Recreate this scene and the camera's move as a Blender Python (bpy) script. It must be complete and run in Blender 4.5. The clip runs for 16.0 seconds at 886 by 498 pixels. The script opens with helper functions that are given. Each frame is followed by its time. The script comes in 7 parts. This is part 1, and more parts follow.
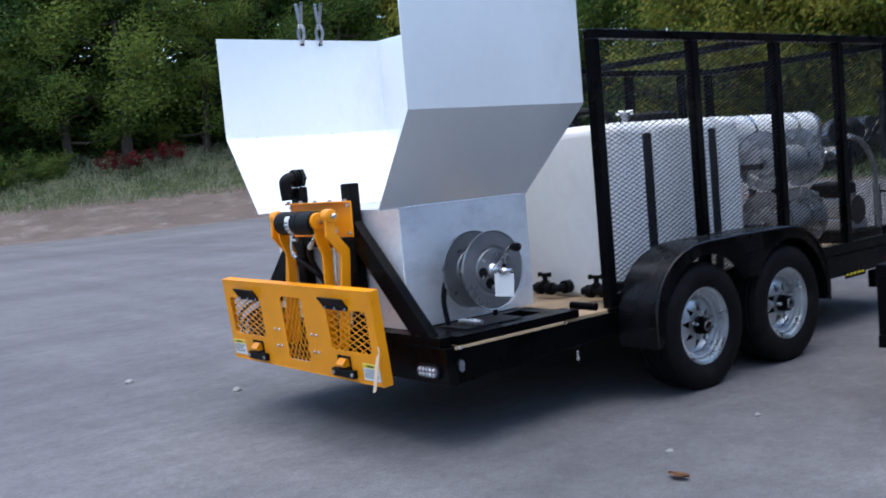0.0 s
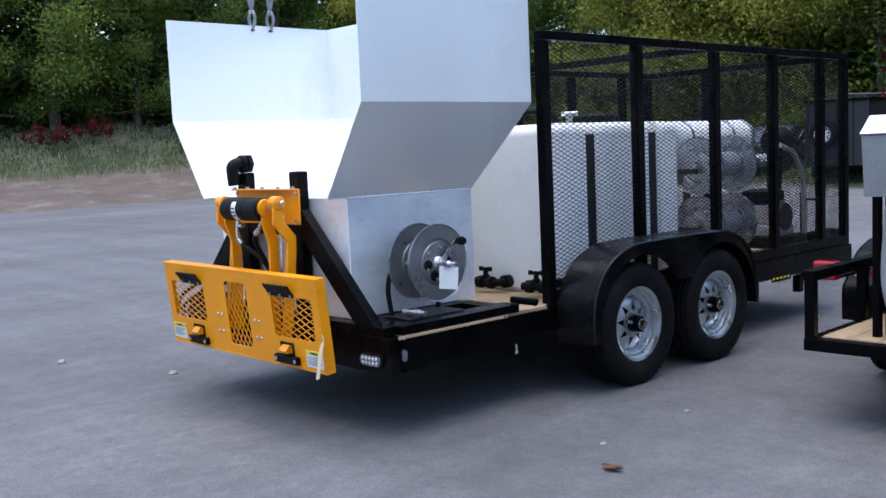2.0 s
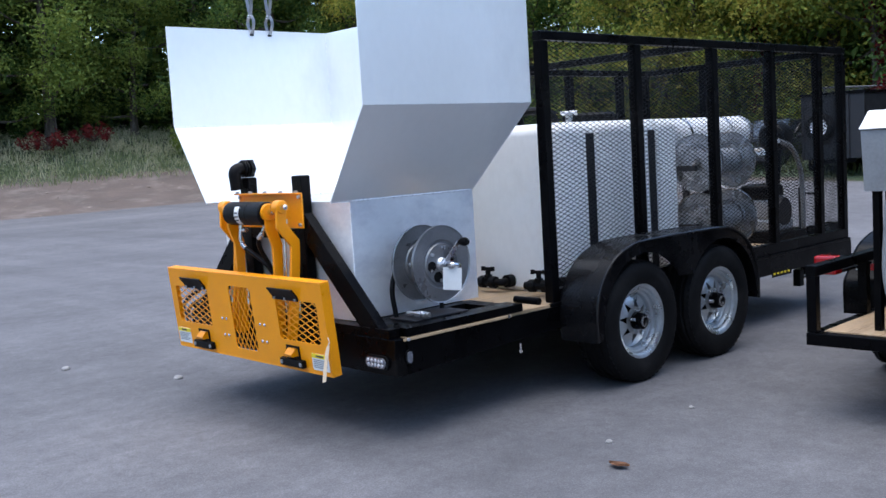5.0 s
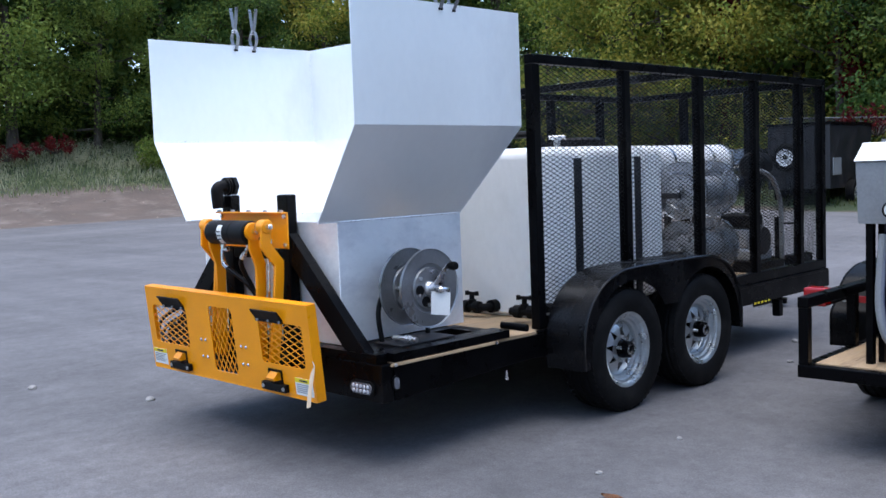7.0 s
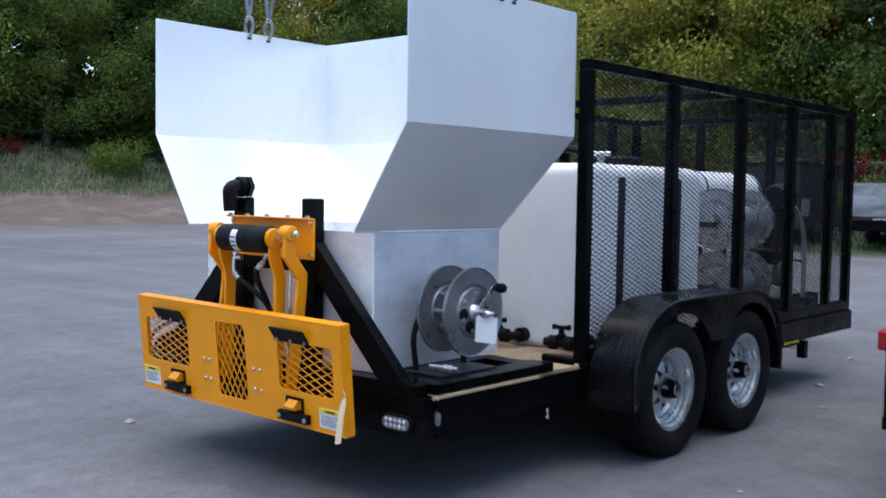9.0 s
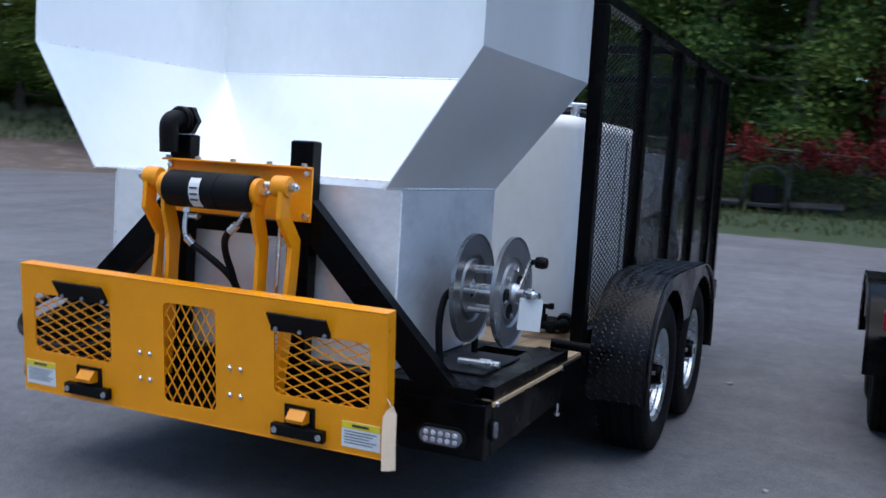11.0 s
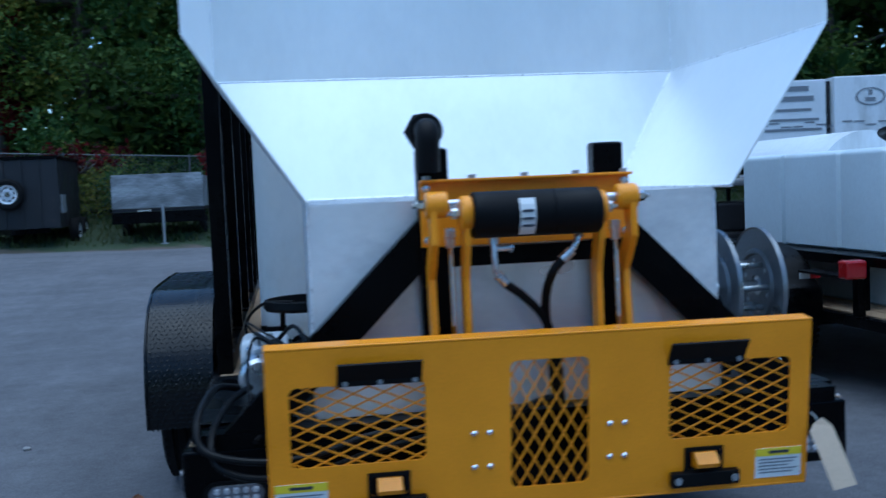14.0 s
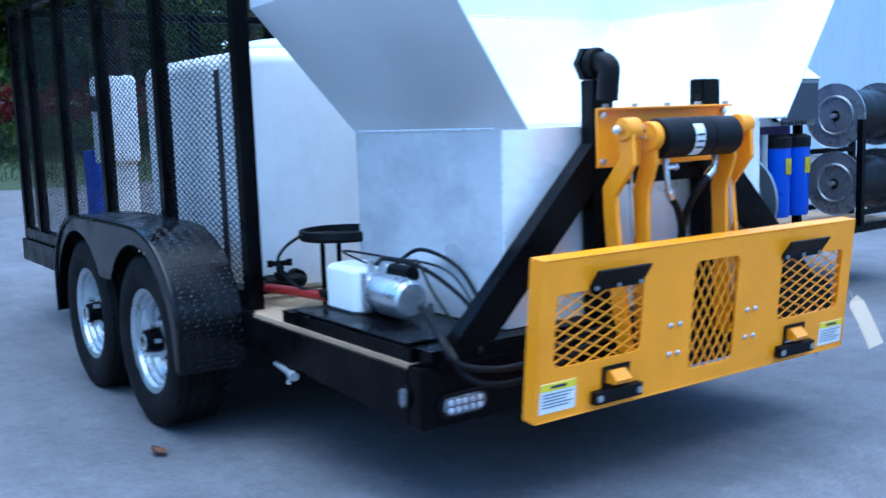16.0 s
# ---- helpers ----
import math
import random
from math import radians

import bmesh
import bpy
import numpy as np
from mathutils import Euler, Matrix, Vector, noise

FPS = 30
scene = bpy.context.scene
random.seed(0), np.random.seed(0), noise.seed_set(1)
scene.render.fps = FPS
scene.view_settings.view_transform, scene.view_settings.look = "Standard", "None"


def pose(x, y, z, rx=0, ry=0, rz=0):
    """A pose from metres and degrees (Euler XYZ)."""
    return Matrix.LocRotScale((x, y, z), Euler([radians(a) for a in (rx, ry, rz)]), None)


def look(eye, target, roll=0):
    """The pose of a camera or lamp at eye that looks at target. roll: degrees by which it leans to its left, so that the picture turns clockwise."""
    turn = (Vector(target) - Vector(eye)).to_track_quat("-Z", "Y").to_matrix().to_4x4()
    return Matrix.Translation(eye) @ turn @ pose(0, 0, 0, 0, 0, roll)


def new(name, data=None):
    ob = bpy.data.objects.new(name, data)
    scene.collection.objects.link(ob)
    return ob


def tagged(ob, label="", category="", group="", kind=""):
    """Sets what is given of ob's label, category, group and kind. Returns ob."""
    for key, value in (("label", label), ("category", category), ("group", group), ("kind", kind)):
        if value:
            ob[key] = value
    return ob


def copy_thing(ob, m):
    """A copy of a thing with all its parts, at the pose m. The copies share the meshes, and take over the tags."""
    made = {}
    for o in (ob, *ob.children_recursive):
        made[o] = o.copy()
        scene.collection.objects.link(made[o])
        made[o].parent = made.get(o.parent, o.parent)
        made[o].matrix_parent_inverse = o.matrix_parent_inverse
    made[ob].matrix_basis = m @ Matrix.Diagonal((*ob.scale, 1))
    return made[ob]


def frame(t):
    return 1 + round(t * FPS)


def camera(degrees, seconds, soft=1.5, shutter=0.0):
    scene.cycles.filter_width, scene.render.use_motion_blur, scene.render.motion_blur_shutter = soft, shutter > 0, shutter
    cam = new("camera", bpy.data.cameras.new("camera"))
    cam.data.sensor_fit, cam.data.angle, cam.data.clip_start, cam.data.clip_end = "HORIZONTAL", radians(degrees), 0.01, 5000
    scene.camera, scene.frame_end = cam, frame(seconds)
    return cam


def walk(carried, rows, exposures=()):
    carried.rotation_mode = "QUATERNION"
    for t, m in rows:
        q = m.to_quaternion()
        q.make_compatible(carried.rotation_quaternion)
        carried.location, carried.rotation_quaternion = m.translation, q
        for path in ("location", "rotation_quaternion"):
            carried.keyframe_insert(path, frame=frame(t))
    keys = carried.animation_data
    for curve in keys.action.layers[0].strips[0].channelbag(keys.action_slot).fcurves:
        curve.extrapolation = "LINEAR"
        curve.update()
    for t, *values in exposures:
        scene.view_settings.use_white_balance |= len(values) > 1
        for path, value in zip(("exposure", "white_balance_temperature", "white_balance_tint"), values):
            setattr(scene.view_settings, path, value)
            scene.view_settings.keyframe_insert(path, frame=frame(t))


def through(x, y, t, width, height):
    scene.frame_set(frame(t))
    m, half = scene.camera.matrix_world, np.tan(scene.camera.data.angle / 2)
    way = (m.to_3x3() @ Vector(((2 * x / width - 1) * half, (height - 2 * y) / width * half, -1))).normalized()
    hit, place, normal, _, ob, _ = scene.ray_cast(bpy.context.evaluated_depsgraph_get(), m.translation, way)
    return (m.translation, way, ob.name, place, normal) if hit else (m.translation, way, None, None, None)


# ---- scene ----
cam = camera(48.0, 16.0, soft=1.5, shutter=0.6)
PATH = [
    (0, (4.613, -2.611, 1.365), (3.056, -1.368, 1.201), -5.0),
    (0.5, (4.626, -2.678, 1.353), (3.111, -1.379, 1.221), -3.0),
    (1, (4.624, -2.682, 1.378), (3.124, -1.378, 1.159), -3.0),
    (1.5, (4.642, -2.702, 1.371), (3.193, -1.34, 1.153), -3.3),
    (2, (4.622, -2.723, 1.385), (3.156, -1.375, 1.193), -2.5),
    (2.5, (4.64, -2.755, 1.404), (3.185, -1.397, 1.209), -2.1),
    (3, (4.624, -2.74, 1.381), (3.142, -1.414, 1.171), -2.4),
    (3.5, (4.619, -2.764, 1.405), (3.122, -1.453, 1.201), -3.3),
    (4, (4.632, -2.765, 1.396), (3.161, -1.425, 1.19), -2.5),
    (4.5, (4.632, -2.758, 1.398), (3.158, -1.42, 1.199), -3.3),
    (7, (4.459, -2.785, 1.412), (3.047, -1.376, 1.256), -2.1),
    (7.5, (4.408, -2.795, 1.415), (2.987, -1.393, 1.297), -1.3),
    (8, (4.307, -2.798, 1.399), (2.897, -1.381, 1.335), -1.7),
    (8.5, (4.083, -2.737, 1.355), (2.727, -1.281, 1.155), -1.2),
    (9, (3.724, -2.702, 1.346), (2.392, -1.214, 1.238), 0.9),
    (11.5, (1.584, -2.659, 1.272), (0.99, -0.753, 1.151), -0.3),
    (11.8, (1.286, -2.648, 1.276), (0.766, -0.717, 1.237), -4.5),
    (12, (1.134, -2.643, 1.265), (0.625, -0.711, 1.181), -6.5),
    (12.5, (0.73, -2.633, 1.233), (0.544, -0.648, 1.065), -0.8),
    (13, (0.249, -2.627, 1.234), (0.18, -0.63, 1.149), -3.9),
    (13.5, (-0.176, -2.597, 1.239), (-0.062, -0.607, 1.068), -4.1),
    (14, (-0.663, -2.522, 1.215), (-0.359, -0.549, 1.089), -2.5),
    (14.5, (-1.093, -2.425, 1.187), (-0.624, -0.491, 0.993), -4.0),
    (15, (-1.577, -2.293, 1.199), (-0.775, -0.465, 1.063), -1.3),
    (15.5, (-2.059, -2.188, 1.185), (-1.17, -0.402, 1.04), -6.3),
    (15.8, (-2.319, -2.102, 1.217), (-1.24, -0.436, 0.967), -1.8),
    (16, (-2.497, -2.045, 1.216), (-1.361, -0.42, 0.957), -2.0),
]
walk(cam, [(t, look(eye, target, roll)) for t, eye, target, roll in PATH], exposures=((0, 1.46, 6650, 9), (2, 1.56, 6650, 9), (7, 1.58, 6650, 9), (8, 1.46, 6600, 9), (8.5, 1.52, 6600, 9), (9, 1.42, 6600, 9), (11.5, 0.87, 6100, 7), (12, 0.57, 5600, 2), (12.5, 0.82, 5200, 3.5), (13, 0.53, 5050, -2), (13.5, 0.82, 5150, 1), (14, 0.60, 4900, -3), (14.5, 1.14, 4820, 5), (15, 0.80, 5050, -2), (15.5, 1.22, 4780, 6.5), (16, 1.88, 4800, 0)))

# ---- light ----
world = bpy.data.worlds.new("overcast_sky")
scene.world = world
world.use_nodes = True
wn = world.node_tree
wn.nodes.clear()
sky = wn.nodes.new("ShaderNodeTexSky")
sky.sky_type = "NISHITA"
sky.sun_disc = False
sky.sun_elevation, sky.sun_rotation = radians(83.6), radians(153)
sky.dust_density, sky.air_density, sky.ozone_density = 1.0, 1.0, 3.0
sky_bg = wn.nodes.new("ShaderNodeBackground")
sky_bg.inputs[1].default_value = 0.138
sky_out = wn.nodes.new("ShaderNodeOutputWorld")
wn.links.new(sky.outputs[0], sky_bg.inputs[0])
wn.links.new(sky_bg.outputs[0], sky_out.inputs[0])
sun = new("sun", bpy.data.lights.new("sun", "SUN"))
sun.data.energy, sun.data.angle, sun.data.color = 1.25, radians(76), (1.0, 0.98, 0.96)
sun.matrix_world = look((-0.5, -1.0, 10), (0, 0, 0))

# ---- small tools ----
rnd = random.Random(7)


def bx(bm, a, b, m=None):
    """An axis-aligned box from corner a to corner b."""
    r = bmesh.ops.create_cube(bm, size=1.0)["verts"]
    for v in r:
        v.co = Vector([(a[i] + b[i]) / 2 + v.co[i] * (b[i] - a[i]) for i in range(3)])
        if m is not None:
            v.co = m @ v.co
    return r


def beam(bm, p, q, w, h, up=(0, 0, 1)):
    """A bar of section w x h from p to q; h runs along up."""
    p, q = Vector(p), Vector(q)
    d = (q - p).normalized()
    side = d.cross(Vector(up))
    if side.length < 1e-4:
        side = d.cross(Vector((0, 1, 0)))
    side.normalize()
    top = side.cross(d).normalized()
    vs = []
    for c in (p, q):
        for s, t in ((-1, -1), (1, -1), (1, 1), (-1, 1)):
            vs.append(bm.verts.new(c + side * (s * w / 2) + top * (t * h / 2)))
    for f in ((0, 1, 2, 3), (7, 6, 5, 4), (0, 4, 5, 1), (1, 5, 6, 2), (2, 6, 7, 3), (3, 7, 4, 0)):
        bm.faces.new([vs[i] for i in f])
    return vs


def smooth_path(pts, n=6):
    """A Catmull-Rom line through pts."""
    P = [Vector(p) for p in pts]
    P = [P[0] * 2 - P[1]] + P + [P[-1] * 2 - P[-2]]
    out = []
    for i in range(1, len(P) - 2):
        a, b, c, d = P[i - 1:i + 3]
        for k in range(n):
            t = k / n
            out.append(0.5 * (2 * b + (c - a) * t + (2 * a - 5 * b + 4 * c - d) * t * t + (3 * b - a - 3 * c + d) * t ** 3))
    out.append(P[-2])
    return out


def tube(bm, pts, r, seg=8, n=6, smooth=True):
    """A round tube along pts."""
    path = smooth_path(pts, n) if smooth and len(pts) > 2 else [Vector(p) for p in pts]
    rings, ref = [], None
    for i, p in enumerate(path):
        d = (path[min(i + 1, len(path) - 1)] - path[max(i - 1, 0)]).normalized()
        if ref is None:
            ref = d.orthogonal().normalized()
        ref = (ref - d * ref.dot(d)).normalized()
        o = d.cross(ref)
        rr = r[i * len(r) // len(path)] if isinstance(r, (list, tuple)) else r
        rings.append([bm.verts.new(p + (ref * math.cos(a) + o * math.sin(a)) * rr) for a in (2 * math.pi * k / seg for k in range(seg))])
    for a, b in zip(rings, rings[1:]):
        for k in range(seg):
            bm.faces.new((a[k], a[(k + 1) % seg], b[(k + 1) % seg], b[k]))
    bm.faces.new(rings[0][::-1])
    bm.faces.new(rings[-1])


def lathe(bm, prof, seg=32, m=None, closed=False):
    """prof: (radius, height) turned about local z. closed: the profile is a ring."""
    rings = []
    for r, h in prof:
        if r < 1e-6:
            rings.append([bm.verts.new((0, 0, h))])
        else:
            rings.append([bm.verts.new((r * math.cos(2 * math.pi * k / seg), r * math.sin(2 * math.pi * k / seg), h)) for k in range(seg)])
    pairs = list(zip(rings, rings[1:])) + ([(rings[-1], rings[0])] if closed else [])
    for a, b in pairs:
        for k in range(seg):
            q = [a[k % len(a)], a[(k + 1) % len(a)], b[(k + 1) % len(b)], b[k % len(b)]]
            u = []
            for v in q:
                if v not in u:
                    u.append(v)
            if len(u) > 2:
                bm.faces.new(u)
    if not closed:
        for ring in (rings[0], rings[-1]):
            if len(ring) > 1:
                bm.faces.new(ring)
    if m is not None:
        for ring in rings:
            for v in ring:
                v.co = m @ v.co


def cyl(bm, p, q, r, seg=20):
    """A round bar from p to q."""
    tube(bm, [p, q], r, seg, smooth=False)


def prism(bm, poly, axis, d0, d1):
    """A polygon of (u, v) pushed out along an axis from d0 to d1: x takes (y, z), y takes (x, z), z takes (x, y)."""
    def at(u, v, d):
        return {"x": (d, u, v), "y": (u, d, v), "z": (u, v, d)}[axis]
    a = [bm.verts.new(at(u, v, d0)) for u, v in poly]
    b = [bm.verts.new(at(u, v, d1)) for u, v in poly]
    bm.faces.new(a)
    bm.faces.new(b[::-1])
    for i in range(len(a)):
        j = (i + 1) % len(a)
        bm.faces.new((a[i], b[i], b[j], a[j]))


def ribbon(bm, line, axis, w0, w1, t):
    """A bent plate: an open line of (u, v), thickness t, as wide as w0..w1 along axis."""
    L = [Vector((u, v)) for u, v in line]
    off = []
    for i, p in enumerate(L):
        d = (L[min(i + 1, len(L) - 1)] - L[max(i - 1, 0)]).normalized()
        off.append(p + Vector((-d.y, d.x)) * t)
    prism(bm, [tuple(p) for p in L] + [tuple(p) for p in off[::-1]], axis, w0, w1)


def pierced(bm, x0, x1, z0, z1, holes, y0, y1, corner=0.02):
    """An upright sheet in x and z with rectangular holes whose corners are rounded."""
    xs = sorted({x0, x1, *[h[0] for h in holes], *[h[1] for h in holes]})
    zs = sorted({z0, z1, *[h[2] for h in holes], *[h[3] for h in holes]})
    grid = {}

    def vert(i, k):
        if (i, k) not in grid:
            grid[i, k] = bm.verts.new((xs[i], y0, zs[k]))
        return grid[i, k]
    faces = []
    for i in range(len(xs) - 1):
        for k in range(len(zs) - 1):
            cx, cz = (xs[i] + xs[i + 1]) / 2, (zs[k] + zs[k + 1]) / 2
            if not any(h[0] < cx < h[1] and h[2] < cz < h[3] for h in holes):
                faces.append(bm.faces.new((vert(i, k), vert(i + 1, k), vert(i + 1, k + 1), vert(i, k + 1))))
    r = bmesh.ops.extrude_face_region(bm, geom=faces)
    for e in r["geom"]:
        if isinstance(e, bmesh.types.BMVert):
            e.co.y = y1
    for h in holes:
        for cx, sx in ((h[0], 1), (h[1], -1)):
            for cz, sz in ((h[2], 1), (h[3], -1)):
                arc = [(cx, cz)] + [(cx + sx * corner * (1 - math.sin(a)), cz + sz * corner * (1 - math.cos(a))) for a in (k * math.pi / 8 for k in range(5))]
                prism(bm, arc, "y", y0, y1)


def strands(bm, u0, u1, v0, v1, pu, pv, w, d, at, up):
    """Expanded metal: two sets of crossing strands that make diamonds pu wide and pv high, cut to a rectangle. at(u, v) gives the place."""
    for s in (1, -1):
        lo = min(u0 / pu + s * v / pv for v in (v0, v1))
        hi = max(u1 / pu + s * v / pv for v in (v0, v1))
        k = math.ceil(lo)
        while k <= hi:
            ends = []
            ua, ub = sorted(((k - s * v0 / pv) * pu, (k - s * v1 / pv) * pu))
            ua, ub = max(ua, u0), min(ub, u1)
            if ub - ua > 0.004:
                ends = [(u, s * (k - u / pu) * pv) for u in (ua, ub)]
                beam(bm, at(*ends[0]), at(*ends[1]), w, d, up)
            k += 1


def part(name, bm, material, parent=None, label="", bevel=0.0, smooth=False, segments=2):
    """Links a bmesh as ONE mesh object under a thing or part."""
    if bevel:
        sharp = [e for e in bm.edges if len(e.link_faces) == 2 and e.calc_face_angle(0) > 0.6]
        bmesh.ops.bevel(bm, geom=sharp, offset=bevel, segments=segments, affect="EDGES", clamp_overlap=True, profile=0.5)
    bmesh.ops.recalc_face_normals(bm, faces=bm.faces)
    me = bpy.data.meshes.new(name)
    bm.to_mesh(me)
    bm.free()
    me.materials.append(material)
    if smooth:
        me.shade_smooth()
        if smooth != "all":
            me.set_sharp_from_angle(angle=radians(35))
    ob = new(name, me)
    if parent is not None:
        ob.parent = parent
    if label:
        tagged(ob, label)
    return ob


def again(ob, m, parent):
    """Another part on the same mesh, at the pose m in its parent."""
    o = new(ob.name.split(".")[0], ob.data)
    o.parent = parent
    o.matrix_basis = m
    if "label" in ob:
        o["label"] = ob["label"]
    return o


def thing(name, label, category, m=None, group="", kind=""):
    ob = new(name)
    ob.empty_display_size = 0.2
    if m is not None:
        ob.matrix_world = m
    return tagged(ob, label, category, group, kind)


def solid(name, bm, material, label, category, m=None, group="", kind="", bevel=0.0, smooth=False):
    """A thing that is one mesh."""
    ob = part(name, bm, material, None, "", bevel, smooth)
    if m is not None:
        ob.matrix_world = m
    return tagged(ob, label, category, group, kind)


B = bmesh.new
T = Matrix.Translation


def axis_x(x, y, z):
    """A pose that turns local z to world x."""
    return T((x, y, z)) @ Matrix.Rotation(radians(90), 4, "Y")


# ---- materials ----
def mat(name, col, rough=0.5, metal=0.0, var=0.2, scale=3.0, fine=60.0, bump=0.1, col2=None, amount=0.0, spread=1.2, rough_var=0.15, coat=0.0, island=0.0, each=0.0, through=0.0, stretch=(1, 1, 1), height=0.004, gloss=0.5):
    """A surface with a base colour, cloudy variation at two scales, stains of col2 and fine relief, in metres."""
    m = bpy.data.materials.new(name)
    m.use_nodes = True
    n, l = m.node_tree.nodes, m.node_tree.links
    b = n["Principled BSDF"]
    co = n.new("ShaderNodeTexCoord")
    mp = n.new("ShaderNodeMapping")
    mp.inputs["Scale"].default_value = stretch
    l.new(co.outputs["Object"], mp.inputs[0])

    def cloud(s, detail=4.0, r=0.6):
        t = n.new("ShaderNodeTexNoise")
        t.inputs["Scale"].default_value, t.inputs["Detail"].default_value, t.inputs["Roughness"].default_value = s, detail, r
        l.new(mp.outputs[0], t.inputs["Vector"])
        return t.outputs["Fac"]

    def remap(f, a, b_, c, d):
        t = n.new("ShaderNodeMapRange")
        for i, v in zip((1, 2, 3, 4), (a, b_, c, d)):
            t.inputs[i].default_value = v
        l.new(f, t.inputs[0])
        return t.outputs[0]

    def mul(a, b_):
        t = n.new("ShaderNodeMath")
        t.operation = "MULTIPLY"
        l.new(a, t.inputs[0])
        l.new(b_, t.inputs[1])
        return t.outputs[0]
    big, small = cloud(scale), cloud(fine, 3.0)
    tone = mul(remap(big, 0.3, 0.7, 1 - var, 1 + var), remap(small, 0.3, 0.7, 1 - var * 0.6, 1 + var * 0.6))
    if island or each:
        g = n.new("ShaderNodeNewGeometry") if island else n.new("ShaderNodeObjectInfo")
        out = g.outputs["Random Per Island"] if island else g.outputs["Random"]
        tone = mul(tone, remap(out, 0, 1, 1 - (island or each), 1 + (island or each)))
    mix = n.new("ShaderNodeMix")
    mix.data_type = "RGBA"
    mix.inputs[6].default_value = (*col, 1)
    mix.inputs[7].default_value = (*(col2 or col), 1)
    l.new(remap(cloud(spread, 6.0, 0.7), 0.62 - amount, 0.72 - amount * 0.6, 0.0, 1.0 if amount else 0.0), mix.inputs[0])
    sc = n.new("ShaderNodeVectorMath")
    sc.operation = "SCALE"
    l.new(mix.outputs[2], sc.inputs[0])
    l.new(tone, sc.inputs["Scale"])
    l.new(sc.outputs[0], b.inputs["Base Color"])
    l.new(remap(big, 0.3, 0.7, max(rough - rough_var, 0.03), min(rough + rough_var, 1)), b.inputs["Roughness"])
    b.inputs["Metallic"].default_value = metal
    b.inputs["Specular IOR Level"].default_value = gloss
    b.inputs["Coat Weight"].default_value = coat
    if through:
        b.inputs["Transmission Weight"].default_value = 0.0
        b.inputs["Subsurface Weight"].default_value = through
        b.inputs["Subsurface Radius"].default_value = (0.02, 0.02, 0.02)
    if bump:
        bp = n.new("ShaderNodeBump")
        bp.inputs["Strength"].default_value, bp.inputs["Distance"].default_value = bump, height
        l.new(small, bp.inputs["Height"])
        l.new(bp.outputs[0], b.inputs["Normal"])
    return m


def tread_plate(name, col):
    """Black paint over raised-lug plate."""
    m = mat(name, col, 0.24, 0.0, 0.25, 4.0, 90.0, 0.0, gloss=0.30)
    n, l = m.node_tree.nodes, m.node_tree.links
    co = n.new("ShaderNodeTexCoord")
    lug = n.new("ShaderNodeTexVoronoi")
    lug.inputs["Scale"].default_value, lug.inputs["Randomness"].default_value = 46.0, 0.12
    l.new(co.outputs["Object"], lug.inputs["Vector"])
    rise = n.new("ShaderNodeMapRange")
    for q, v in zip((1, 2, 3, 4), (0.22, 0.42, 1.0, 0.0)):
        rise.inputs[q].default_value = v
    l.new(lug.outputs["Distance"], rise.inputs[0])
    bp = n.new("ShaderNodeBump")
    bp.inputs["Strength"].default_value, bp.inputs["Distance"].default_value = 0.12, 0.001
    l.new(rise.outputs[0], bp.inputs["Height"])
    l.new(bp.outputs[0], n["Principled BSDF"].inputs["Normal"])
    return m


def leaves(name, a, b_, c):
    """Leaves whose colour runs from a through b_ to c from leaf to leaf and from patch to patch."""
    m = bpy.data.materials.new(name)
    m.use_nodes = True
    n, l = m.node_tree.nodes, m.node_tree.links
    p = n["Principled BSDF"]
    g = n.new("ShaderNodeNewGeometry")
    o = n.new("ShaderNodeObjectInfo")
    t = n.new("ShaderNodeTexNoise")
    t.inputs["Scale"].default_value = 0.55
    l.new(g.outputs["Position"], t.inputs["Vector"])
    add = n.new("ShaderNodeMath")
    add.operation = "MULTIPLY_ADD"
    add.inputs[1].default_value = 0.45
    l.new(g.outputs["Random Per Island"], add.inputs[0])
    l.new(t.outputs["Fac"], add.inputs[2])
    add2 = n.new("ShaderNodeMath")
    add2.operation = "MULTIPLY_ADD"
    add2.inputs[1].default_value = 0.3
    l.new(o.outputs["Random"], add2.inputs[0])
    l.new(add.outputs[0], add2.inputs[2])
    r = n.new("ShaderNodeValToRGB")
    r.color_ramp.elements[0].position, r.color_ramp.elements[0].color = 0.4, (*a, 1)
    r.color_ramp.elements[1].position, r.color_ramp.elements[1].color = 1.15, (*c, 1)
    e = r.color_ramp.elements.new(0.8)
    e.color = (*b_, 1)
    l.new(add2.outputs[0], r.inputs[0])
    l.new(r.outputs[0], p.inputs["Base Color"])
    p.inputs["Roughness"].default_value = 0.6
    p.inputs["Specular IOR Level"].default_value = 0.2
    tr = n.new("ShaderNodeBsdfTranslucent")
    l.new(r.outputs[0], tr.inputs[0])
    mx = n.new("ShaderNodeMixShader")
    mx.inputs[0].default_value = 0.4
    l.new(p.outputs[0], mx.inputs[1])
    l.new(tr.outputs[0], mx.inputs[2])
    l.new(mx.outputs[0], n["Material Output"].inputs[0])
    return m


